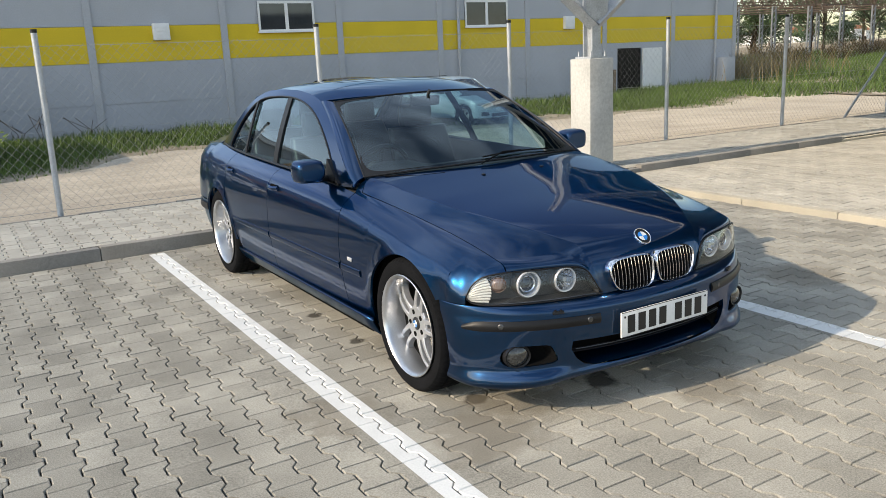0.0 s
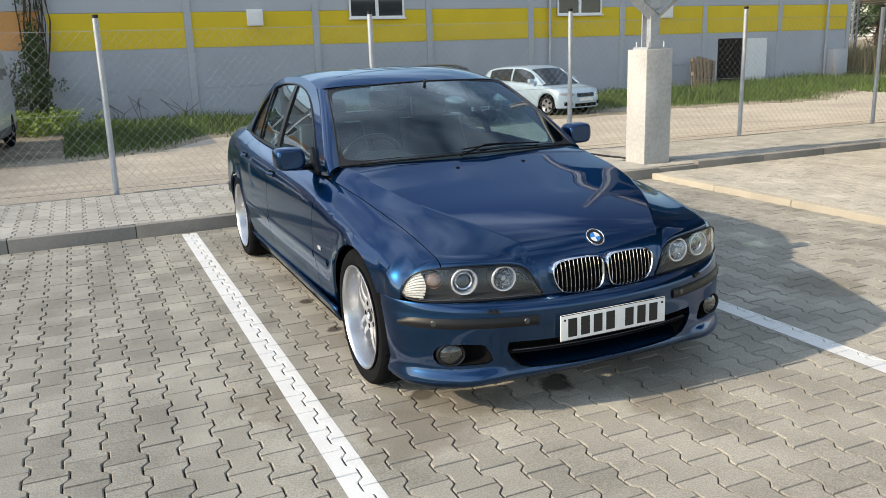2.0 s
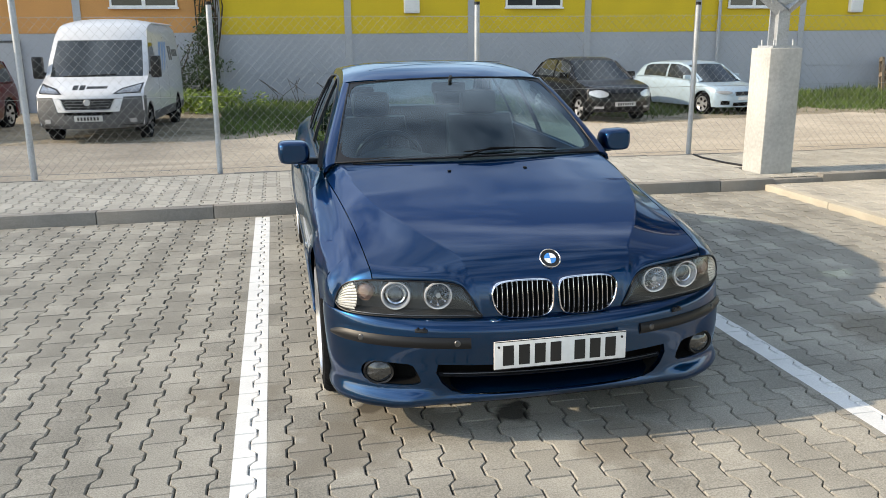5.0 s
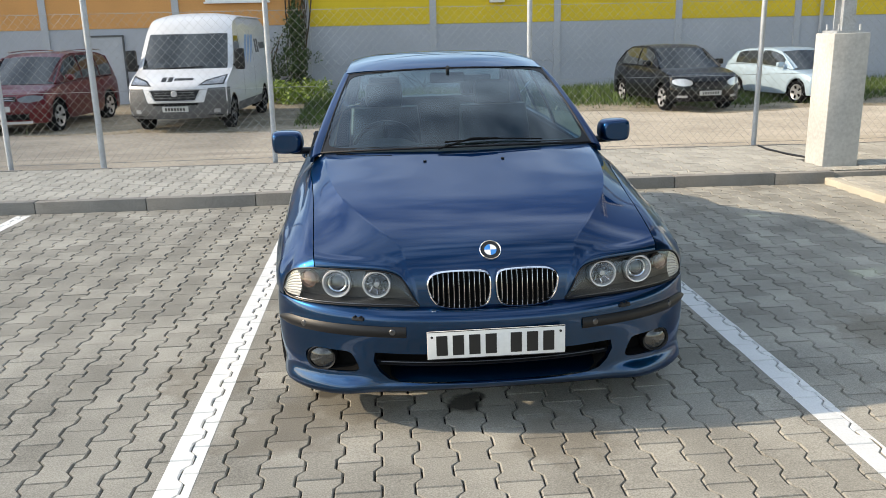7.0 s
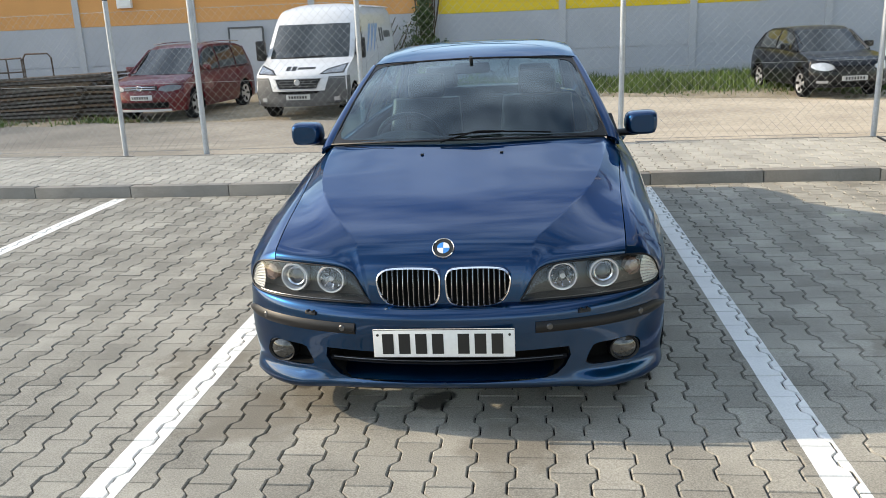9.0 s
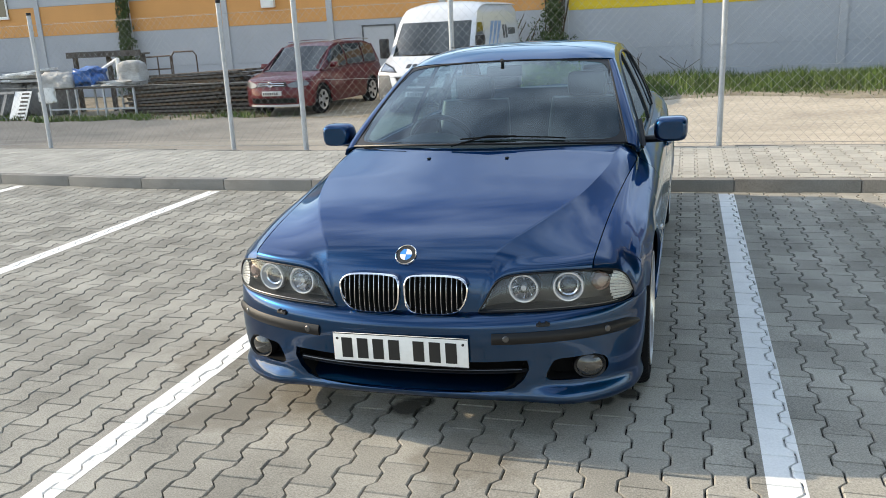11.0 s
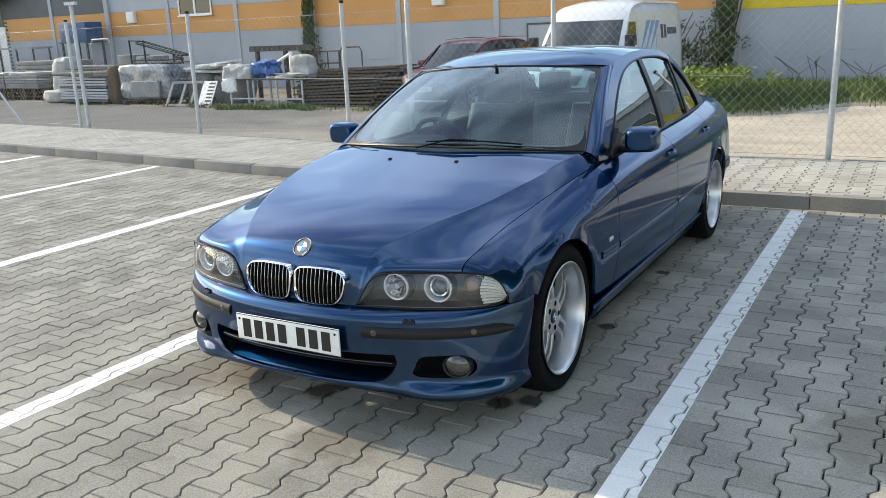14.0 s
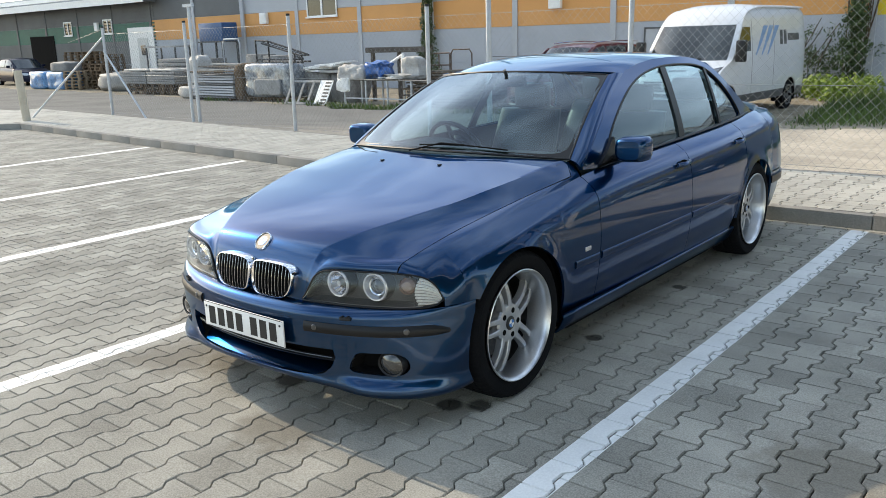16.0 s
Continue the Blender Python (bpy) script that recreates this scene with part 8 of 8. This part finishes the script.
# open steel gantry beyond the shed
gan = empty("steel_gantry", pose(0, 0, 0), "rusty grey open steel frame structure with roof trusses", "structure")
M_GANTRY = mat("dull grey steel", (0.22, 0.23, 0.235), 0.6, 0.3, var=0.2)
GX = [37.7, 41.2, 44.6, 48.1, 51.5, 55.0, 58.5, 62.0]
for x in GX:
    for y in (34.0, 43.0):
        for dx in (-0.17, 0.17):
            boxed("gantry_post", (x + dx - 0.028, x + dx + 0.028, y - 0.05, y + 0.05, -0.3, 3.7), M_GANTRY, gan)
        rods("batten", [((x - 0.15, y, z), (x + 0.15, y, z + 0.2)) for z in lin(0.3, 3.3, 9)], 0.02, M_GALV, gan, seg=4)
    for z in (3.7, 4.5):
        rods("cross_chord", [((x, 33.2, z), (x, 44.0, z + (0.5 if z > 4 else 0)))], 0.032, M_RUST, gan, seg=5)
    rods("cross_lattice", [((x, 33.5 + k * 0.9, 3.7), (x, 33.95 + k * 0.9, 4.5)) for k in range(11)] + [((x, 33.95 + k * 0.9, 4.5), (x, 34.4 + k * 0.9, 3.7)) for k in range(11)], 0.025, M_RUST, gan, seg=4)
for y in lin(33.6, 43.4, 4):
    for z in (3.72, 4.35):
        rods("chord", [((36.5, y, z), (63.5, y, z))], 0.028, M_RUST, gan, seg=5)
    rods("lattice", [((37 + i * 0.86, y, 3.72), (37.43 + i * 0.86, y, 4.35)) for i in range(30)] + [((37.43 + i * 0.86, y, 4.35), (37.86 + i * 0.86, y, 3.72)) for i in range(30)], 0.022, M_RUST, gan, seg=4)
# pale houses far off between the trees
for i, (hx, hy_, w, h) in enumerate(((300, 215, 10, 5), (318, 206, 9, 5.5), (338, 214, 11, 5), (280, 222, 9, 4.5))):
    hs = empty("house", pose(hx, hy_, 0, 0, 0, 10 * i), "small pale house far off among trees", "house", "far houses")
    boxed("wall", (-w / 2, w / 2, -4, 4, -1, h), M_WHITE, hs)
    V = [(-w / 2 - 0.4, -4.5, h), (w / 2 + 0.4, -4.5, h), (w / 2 + 0.4, 4.5, h), (-w / 2 - 0.4, 4.5, h), (-w / 2 - 0.4, 0, h + 2.2), (w / 2 + 0.4, 0, h + 2.2)]
    mesh_ob("roof", V, [(0, 1, 5, 4), (2, 3, 4, 5), (0, 4, 3), (1, 2, 5), (3, 2, 1, 0)], mat("clay roof", (0.33, 0.14, 0.08), 0.8), hs)
    for k in (-1, 1):
        boxed("window", (k * w / 4 - 0.6, k * w / 4 + 0.6, -4.05, -3.99, 1.4, 2.9), M_DARKGLASS, hs)
# far line of trees to the horizon
V, F = [], []
for i in range(230):
    x = -160 + i * 1.6 + rg.uniform(-1, 1)
    leaf_cloud(V, F, (x + 60, 120 + rg.uniform(-6, 6), 2.0 + rg.random() * 3.5), (2.2, 2.0, 2.2), 60, 0.5)
tagged(mesh_ob("far_woods", V, F, M_LEAF, angle=180), "distant belt of green trees", "trees", kind="stuff")
cab = boxed("wall_cabinet", (28.95, 29.75, WY - 0.5, WY - 0.10, GZ, 1.0), M_WALLUP, bevel=0.02)
tagged(cab, "grey metal cabinet against the warehouse wall", "cabinet")


# ---- pallets and scrap ----
def pallet(m, name="pallet", label="weathered wooden pallet", group="pallets", material=None):
    p = empty(name, m, label, "pallet", group)
    mm = material or M_WOOD
    for i in range(5):
        boxed("deck_board", (-0.6, 0.6, -0.4 + i * 0.175, -0.30 + i * 0.175, 0.122, 0.144), mm, p)
    for y in (-0.4, -0.05, 0.30):
        boxed("base_board", (-0.6, 0.6, y, y + 0.10, 0.0, 0.022), mm, p)
        for x in (-0.6, -0.07, 0.46):
            boxed("spacer", (x, x + 0.14, y, y + 0.10, 0.0225, 0.1215), mm, p)
    return p


p0 = pallet(pose(22.25, 24.6, GZ + 0.62, 74, 0, 0) @ pose(0, 0, 0, 0, 0, 74), label="wooden pallet leaning against the wall")
p1 = copy_thing(p0, pose(21.95, 24.5, GZ + 0.60, 72, 0, 4) @ pose(0, 0, 0, 0, 0, 80))
YJ = 18.3
gz = GZ
M_DARKWOOD = mat("dark weathered timber", (0.13, 0.092, 0.062), 0.85, var=0.3, fine=50, bump=0.2, grain=(1, 6, 6), island=0.2)
base_light = pallet(pose(-32.9, 20.3, gz, 0, 0, 6), label="stacked pale wooden pallets")
base_dark = pallet(pose(-35.4, 21.7, gz, 0, 0, 2), label="stacked dark weathered wooden pallets", material=M_DARKWOOD)
def stack_of(n, x, y, turn, base, first=0, z=0.0):
    for i in range(first, n):
        copy_thing(base, pose(x + rg.uniform(-0.04, 0.04), y + rg.uniform(-0.04, 0.04), gz + z + 0.145 * i, 0, 0, turn + rg.uniform(-4, 4)))
stack_of(6, -32.9, 20.3, 6, base_light, 1)
stack_of(12, -35.4, 21.7, 2, base_dark, 1)
stack_of(12, -34.0, 21.6, -3, base_dark)
stack_of(11, -32.6, 21.8, 5, base_dark)
stack_of(8, -31.6, 20.9, -4, base_dark)
for x in (-26.1, -24.8, -23.5):
    stack_of(3, x, 19.5, 2, base_dark)
stack_of(1, -16.9, YJ + 0.15, 2, base_dark)
stack_of(1, -15.85, YJ + 0.15, -2, base_dark)


def lumpy(name, label, cat, x, y, z, rx, ry, rz, material, seed, n=14, rough=0.18):
    """A sagging wrapped or heaped thing with a flat foot."""
    def fn(a, t):
        ct, s_ = math.cos(t), math.sin(t)
        d = 1 + rough * noise.noise(Vector((math.cos(a) * s_ * 2 + seed, math.sin(a) * s_ * 2, ct * 2)))
        e = 0.55
        X = math.copysign(abs(math.cos(a)) ** e, math.cos(a)) * s_ ** e
        Y = math.copysign(abs(math.sin(a)) ** e, math.sin(a)) * s_ ** e
        Z = math.copysign(abs(ct) ** e, ct)
        return x + rx * X * d, y + ry * Y * d, max(z, z + rz * (1 + Z * d))
    V, F = grid(fn, lin(0, 2 * math.pi, 25), lin(0.001, math.pi - 0.001, n))
    return tagged(mesh_ob(name, V, F, material, angle=60), label, cat)


M_FILM = mat("clouded plastic film", (0.21, 0.235, 0.26), 0.22, var=0.35, scale=3, fine=11, bump=0.5, coat=0.5)
M_BLUEFILM = mat("blue plastic film", (0.09, 0.24, 0.46), 0.3, var=0.35, scale=5, fine=16, bump=0.5, coat=0.4)
M_SACK = mat("grey sacking", (0.22, 0.215, 0.205), 0.8, var=0.25, scale=4, fine=30, bump=0.5)
M_PALESACK = mat("pale sheet", (0.38, 0.37, 0.35), 0.7, var=0.2, scale=4, fine=30, bump=0.4)
M_SLAB = mat("pale grey slab", (0.22, 0.22, 0.215), 0.75, var=0.2, scale=3, fine=25, island=0.15)


def boxy(name, label, cat, x0, x1, y0, y1, z0, z1, material, seed, wob=0.05, parent=None):
    """A loosely wrapped or packed block: soft corners, puckered sides."""
    n = 10
    bm = bmesh.new()
    bmesh.ops.create_cube(bm, size=2.0)
    bmesh.ops.subdivide_edges(bm, edges=bm.edges[:], cuts=n, use_grid_fill=True)
    c, h = Vector(((x0 + x1) / 2, (y0 + y1) / 2, (z0 + z1) / 2)), Vector(((x1 - x0) / 2, (y1 - y0) / 2, (z1 - z0) / 2))
    for v in bm.verts:
        p = v.co.copy()
        r = max(1.0, (abs(p.x) ** 9 + abs(p.y) ** 9 + abs(p.z) ** 9) ** (1 / 9))
        p /= r
        q = Vector((p.x * h.x, p.y * h.y, p.z * h.z))
        d = wob * (noise.noise(q * 2.2 + Vector((seed, 0, 0))) + 0.5 * noise.noise(q * 6 + Vector((0, seed, 0))))
        q += p.normalized() * d
        q.z = max(q.z, -h.z)
        v.co = c + q
    ob = part(name, bm, material, parent, "" if parent else label, 60)
    return ob if parent else tagged(ob, label, cat)


for x0, x1 in ((-37.2, -35.5), (-35.4, -33.7)):
    boxy("wrapped_crate", "crate wrapped in bright blue plastic film", "crate", x0, x1, 19.9, 21.0, gz, 0.48, M_BLUEFILM, x0)
boxy("wrapped_crate", "grey wrapped crate standing on blue crates", "crate", -35.1, -33.5, 20.0, 20.9, 0.47, 0.93, M_SLAB, 3.0)
lumpy("sack", "bulging pale grey sack on the ground", "sack", -29.5, 20.6, gz, 1.45, 0.7, 0.40, M_SLAB, 1.3)
for x in (-26.0, -24.0):
    for k in range(5):
        o = boxed("slab", (x - 0.98, x + 0.94, 19.0, 20.1, gz + 0.44 + k * 0.095, gz + 0.525 + k * 0.095), M_SLAB, bevel=0.012)
        o.rotation_euler = (0, 0, 0)
        tagged(o, "pale grey slab in a stack on pallets", "slab", "stacked slabs")
    boxy("dust_sheet", "crumpled white sheet over stacked slabs", "sheet", x - 0.95, x + 0.9, 19.1, 20.0, gz + 0.915, gz + 1.0, M_PALESACK, x, 0.06)
for k in range(3):
    o = boxed("slab", (-26.6, -23.0, 20.6, 21.5, gz + 0.9 + k * 0.16, gz + 1.04 + k * 0.16), M_SLAB, bevel=0.012)
    tagged(o, "long pale slab stacked behind the pallets", "slab", "stacked slabs")
bear = boxed("slab_bearer", (-26.4, -23.2, 20.7, 21.4, gz, gz + 0.9), M_DARKWOOD)
tagged(bear, "dark timber bearers under the long slabs", "bearer")
lumpy("foam_roll", "cream foam roll standing on end", "roll", -21.6, 19.2, gz, 0.42, 0.4, 0.75, M_PALESACK, 6.4)
lumpy("sack", "torn white sacks on the ground", "sack", -21.3, 18.6, gz, 0.6, 0.4, 0.22, M_PALESACK, 2.9)
# grey profiled panels in a stack, boards on top
rack = empty("panel_stack", pose(-19.3, YJ + 0.2, gz), "stack of grey profiled steel panels on bearers", "stack")
for j in range(9):
    for i in range(5):
        boxed("panel", (-1.2, 1.15, -0.45 + i * 0.19, -0.30 + i * 0.19, 0.08 + j * 0.088, 0.14 + j * 0.088), M_WALLUP if (i + 2 * j) % 5 else M_GREYPLAST, rack)
for x in (-0.9, 0, 0.9):
    boxed("bearer", (x - 0.06, x + 0.06, -0.45, 0.45, 0.0, 0.08), M_DARKWOOD, rack)
for k in range(6):
    o = boxed("loose_board", (-1.4, 1.3, -0.1, 0.1, -0.02, 0.02), (M_GREYWOOD, M_WOOD, M_PALESACK)[k % 3])
    o.matrix_basis = pose(-19.4 + 0.1 * k, YJ - 0.25 + 0.17 * k, gz + 0.92 + 0.055 * k, 0, rg.uniform(-2, 2), rg.uniform(-5, 5))
    tagged(o, "loose worn board lying on the panels", "board", "loose boards")
boxy("netting_roll", "dark bundle of rusty netting beside the panels", "bundle", -18.15, -17.72, 18.1, 19.0, gz, 0.86, M_DARKWOOD, 4.4, 0.08)
for k in range(2):
    o = boxed("grey_crate", (-20.1 + k * 0.95, -19.2 + k * 0.95, 20.2, 20.9, gz, 1.14 - 0.06 * k), M_SLAB, bevel=0.03)
    tagged(o, "grey plastic crate standing behind the panels", "crate", "grey crates")
h0 = tube("steel_hoop", [(-20.2, 19.3, gz), (-20.2, 19.3, 1.55), (-20.12, 19.3, 1.70), (-19.3, 19.3, 1.70), (-19.22, 19.3, 1.55), (-19.22, 19.3, gz)], 0.028, M_GALV)
tagged(h0, "bent galvanised tube hoop behind the panels", "hoop")
boxy("wrapped_pallet", "tall pallet load wrapped in clear plastic film", "pallet load", -17.55, -15.25, YJ - 0.25, YJ + 0.6, gz + 0.146, 0.88, M_FILM, 8.8, 0.07)
boxy("carton", "pale carton half unwrapped on the pallet", "carton", -16.9, -15.6, YJ - 0.36, YJ - 0.27, gz + 0.25, gz + 0.75, M_SLAB, 1.8, 0.02)
pf = empty("scrap_frame", pose(0, YJ + 0.1, 0), "black welded steel frame lying on the load", "frame")
for a, b in (((-17.2, 0, 0.9), (-17.2, 0, 1.62)), ((-17.2, 0, 1.62), (-16.55, 0, 1.58)), ((-16.55, 0, 0.9), (-16.55, 0, 1.58)), ((-16.95, 0.25, 1.6), (-14.95, 0.25, 1.14)), ((-16.9, 0, 1.52), (-14.95, 0, 1.10)), ((-14.95, 0, 0.88), (-14.95, 0, 1.14)), ((-15.3, 0, 0.88), (-15.3, 0, 1.18)), ((-17.2, 0, 0.9), (-14.9, 0, 0.9)), ((-17.2, 0.3, 0.92), (-14.9, 0.3, 0.92)), ((-14.95, 0, 1.12), (-14.95, 0.3, 1.12)), ((-15.3, 0, 1.1), (-14.9, 0, 1.02)), ((-17.2, 0, 1.0), (-14.9, 0, 1.0))):
    rods("bar", [(a, b)], 0.03, M_BLACKTRIM, pf)
for k in range(12):
    rods("rung", [((-16.9 + k * 0.16, 0.0, 1.53 - k * 0.034), (-16.9 + k * 0.16, 0.25, 1.585 - k * 0.036))], 0.014, M_BLACKTRIM, pf)
boxy("bulk_sack", "grey bulk sack full of rubble", "sack", -15.2, -14.2, YJ + 0.4, YJ + 1.2, gz, 0.58, M_SACK, 7.2, 0.12)
boxy("bulk_sack", "pale bulk sack with a board on top", "sack", -14.1, -13.0, YJ + 0.4, YJ + 1.2, gz, 0.55, M_SACK, 4.2, 0.12)
o = boxed("cream_board", (-14.4, -12.9, YJ + 0.3, YJ + 1.2, 0.57, 0.64), M_PALESACK, bevel=0.01)
tagged(o, "cream foam board lying on the sacks", "board")
for k in range(5):
    o = boxed("polystyrene_sheet", (-0.55, 0.55, -0.35, 0.35, -0.03, 0.03), M_WHITE, bevel=0.01)
    o.matrix_basis = pose(-14.9 + 0.25 * k, YJ + 0.75 - 0.03 * k, 0.64 + 0.05 * k, rg.uniform(-4, 4), rg.uniform(-8, 4), rg.uniform(-20, 20))
    tagged(o, "broken white polystyrene sheet on the sacks", "sheet", "white sheets")
br = empty("striped_board", pose(-14.25, YJ - 0.35, gz + 0.36, 58, 0, 6), "grey metal ramp plate with black slots leaning on rubble", "plate")
boxed("panel", (0.35, 0.85, -0.42, 0.42, -0.02, 0.0), M_WHITE, br)
for k in range(7):
    boxed("slot", (0.58, 0.80, -0.38 + k * 0.115, -0.325 + k * 0.115, 0.0003, 0.006), M_BLACK, br)
for y0 in (-0.42, 0.34):
    boxed("frame_bar", (-0.85, 0.34, y0, y0 + 0.08, -0.02, 0.02), M_SLAB, br)
for x0 in (-0.85, -0.35, 0.05):
    boxed("cross_bar", (x0, x0 + 0.09, -0.339, 0.339, -0.02, 0.015), M_SLAB, br)
# long work table heaped with things
tb = empty("work_table", pose(-11.25, YJ - 0.05, gz), "long steel work table with a rough timber top", "table")
for k in range(4):
    boxed("top_plank", (-1.38, 1.38, -0.4 + k * 0.2, -0.22 + k * 0.2, 0.75, 0.79), M_GREYWOOD, tb)
for x in (-1.33, -0.45, 0.4, 1.3):
    for y0 in (-0.36, 0.36):
        boxed("leg", (x - 0.022, x + 0.022, y0 - 0.022, y0 + 0.022, 0, 0.75), M_GALV, tb)
for z in (0.22,):
    boxed("rail", (-1.3, 1.3, -0.385, -0.345, z, z + 0.04), M_GALV, tb)
boxy("dust_sheet", "white plastic sheet hanging over the table end", "sheet", -12.75, -11.75, YJ - 0.5, YJ + 0.3, gz + 0.79, 0.76, M_PALESACK, 9.4, 0.16)
lumpy("dust_sheet", "white plastic hanging below the table edge", "sheet", -12.5, YJ - 0.52, gz + 0.42, 0.25, 0.06, 0.2, M_WHITE, 2.4, 14, 0.5)
lumpy("tarpaulin", "crumpled blue tarpaulin bundle on the table", "tarpaulin", -11.45, YJ - 0.05, gz + 0.79, 0.36, 0.35, 0.23, mat("blue tarpaulin", (0.03, 0.12, 0.36), 0.4, var=0.4, fine=14, bump=0.6), 1.7, 18, 0.6)
lumpy("rag", "pale rag crumpled on the table", "rags", -10.55, YJ - 0.1, gz + 0.79, 0.55, 0.32, 0.07, M_PALESACK, 3.3, 12, 0.5)
for k in range(9):
    o = boxed("offcut", (-0.14, 0.14, -0.05, 0.05, -0.02, 0.02), (M_WHITE, M_GREYWOOD, M_SACK)[k % 3])
    o.matrix_basis = pose(-11.1 + 0.13 * k, YJ - 0.3 + 0.05 * (k % 3), gz + 0.83 + 0.03 * (k % 2), rg.uniform(-8, 8), rg.uniform(-10, 10), rg.uniform(0, 180))
    tagged(o, "small offcut lying on the work table", "offcut", "table offcuts")
boxy("white_appliance", "white bulging sack standing on the table", "sack", -10.6, -9.95, YJ - 0.1, YJ + 0.3, gz + 0.79, 1.02, M_PALESACK, 5.5, 0.09)
pp = rods("plastic_pipe", [((-11.5, YJ + 0.2, 0.75), (-10.75, YJ + 0.2, 1.10))], 0.04, M_WHITE)
tagged(pp, "white plastic pipe leaning across the table", "pipe")
pp = rods("plastic_pipe", [((-10.72, YJ + 0.1, gz + 0.79), (-10.68, YJ + 0.1, 1.12))], 0.05, M_WHITE)
tagged(pp, "white plastic pipe standing on the table", "pipe")
rk = empty("timber_rack", pose(-11.8, 19.5, gz), "grey timber shelf frame behind the table", "rack")
boxed("shelf", (-1.2, 1.2, -0.2, 0.2, 1.53, 1.57), M_GREYWOOD, rk)
boxed("fascia", (-1.2, 1.2, -0.23, -0.2, 1.50, 1.66), M_GREYWOOD, rk)
for x in (-1.1, 0.0, 1.1):
    boxed("post", (x - 0.05, x + 0.05, -0.05, 0.05, 0, 1.53), M_GREYWOOD, rk)
lf = rods("low_frame", [((-10.65, 19.5, gz), (-10.65, 19.5, 1.08)), ((-10.65, 19.5, 1.08), (-9.85, 19.5, 1.10)), ((-9.85, 19.5, 1.10), (-9.85, 19.5, gz)), ((-10.65, 19.5, 0.75), (-9.85, 19.5, 0.76)), ((-10.25, 19.5, 0.4), (-10.25, 19.5, 1.09))], 0.02, M_RUST)
tagged(lf, "rusty steel frame standing behind the planks", "frame")
# dark scrap planks, dried and slipping
for cx, cy, w, nj, lean in ((-9.1, YJ + 0.2, 1.35, 9, 2.2), (-8.9, YJ + 0.7, 1.5, 12, 1.0), (-7.3, YJ + 0.35, 0.55, 8, 0.0)):
    hp = empty("plank_pile", pose(cx, cy, gz), "untidy pile of grey weathered planks", "planks")
    for j in range(nj):
        for i in range(4):
            m = pose(rg.uniform(-0.15, 0.15) + 0.02 * j, -0.36 + i * 0.24, 0.05 + j * (0.086 if nj > 8 else 0.1), rg.uniform(-3, 3), -lean * j / nj * 1.5 + rg.uniform(-1, 1), rg.uniform(-4, 4))
            boxed("plank", (-w, w, -0.10, 0.10, -0.024, 0.024), M_GREYWOOD if (i + j) % 3 else M_DARKWOOD, hp, m=m)
hoop = tube("steel_hoop", [(-9.8, 19.5, gz), (-9.8, 19.5, 1.08), (-9.72, 19.5, 1.19), (-9.13, 19.5, 1.19), (-9.05, 19.5, 1.08), (-9.05, 19.5, gz)], 0.022, M_RUST)
tagged(hoop, "bent steel tube hoop standing behind the planks", "hoop")
# blue bin high on a stand by the wall, with a small canopy beside it
st = empty("tank_stand", pose(-27.0, 24.1, gz), "grey steel stand carrying a blue bin", "stand")
for x in (-0.8, 0.8):
    for y0 in (-0.4, 0.4):
        boxed("leg", (x - 0.04, x + 0.04, y0 - 0.04, y0 + 0.04, 0, 1.98), M_GREYPLAST, st)
boxed("deck", (-0.9, 0.9, -0.5, 0.5, 1.98, 2.04), M_GREYPLAST, st)
bx = boxed("bin", (-27.85, -26.1, 23.65, 24.5, gz + 2.041, 2.48), mat("blue bin paint", (0.02, 0.075, 0.19), 0.5, var=0.2), bevel=0.04)
tagged(bx, "blue steel bin standing on a stand", "bin")
bx = boxed("drum_box", (-29.6, -26.0, 23.2, 23.62, gz, 0.72), mat("dark blue plastic", (0.03, 0.06, 0.12), 0.5, var=0.2), bevel=0.04)
tagged(bx, "dark blue box along the wall foot", "box")
cn = empty("canopy", pose(-30.4, 23.6, gz), "small flat canopy on thin steel posts", "canopy")
boxed("canopy_roof", (-1.3, 1.3, -0.5, 0.5, 1.82, 1.90), M_PALESACK, cn)
for x in (-1.2, 1.2):
    for y0 in (-0.4, 0.4):
        boxed("post", (x - 0.03, x + 0.03, y0 - 0.03, y0 + 0.03, 0, 1.82), M_GREYPLAST, cn)
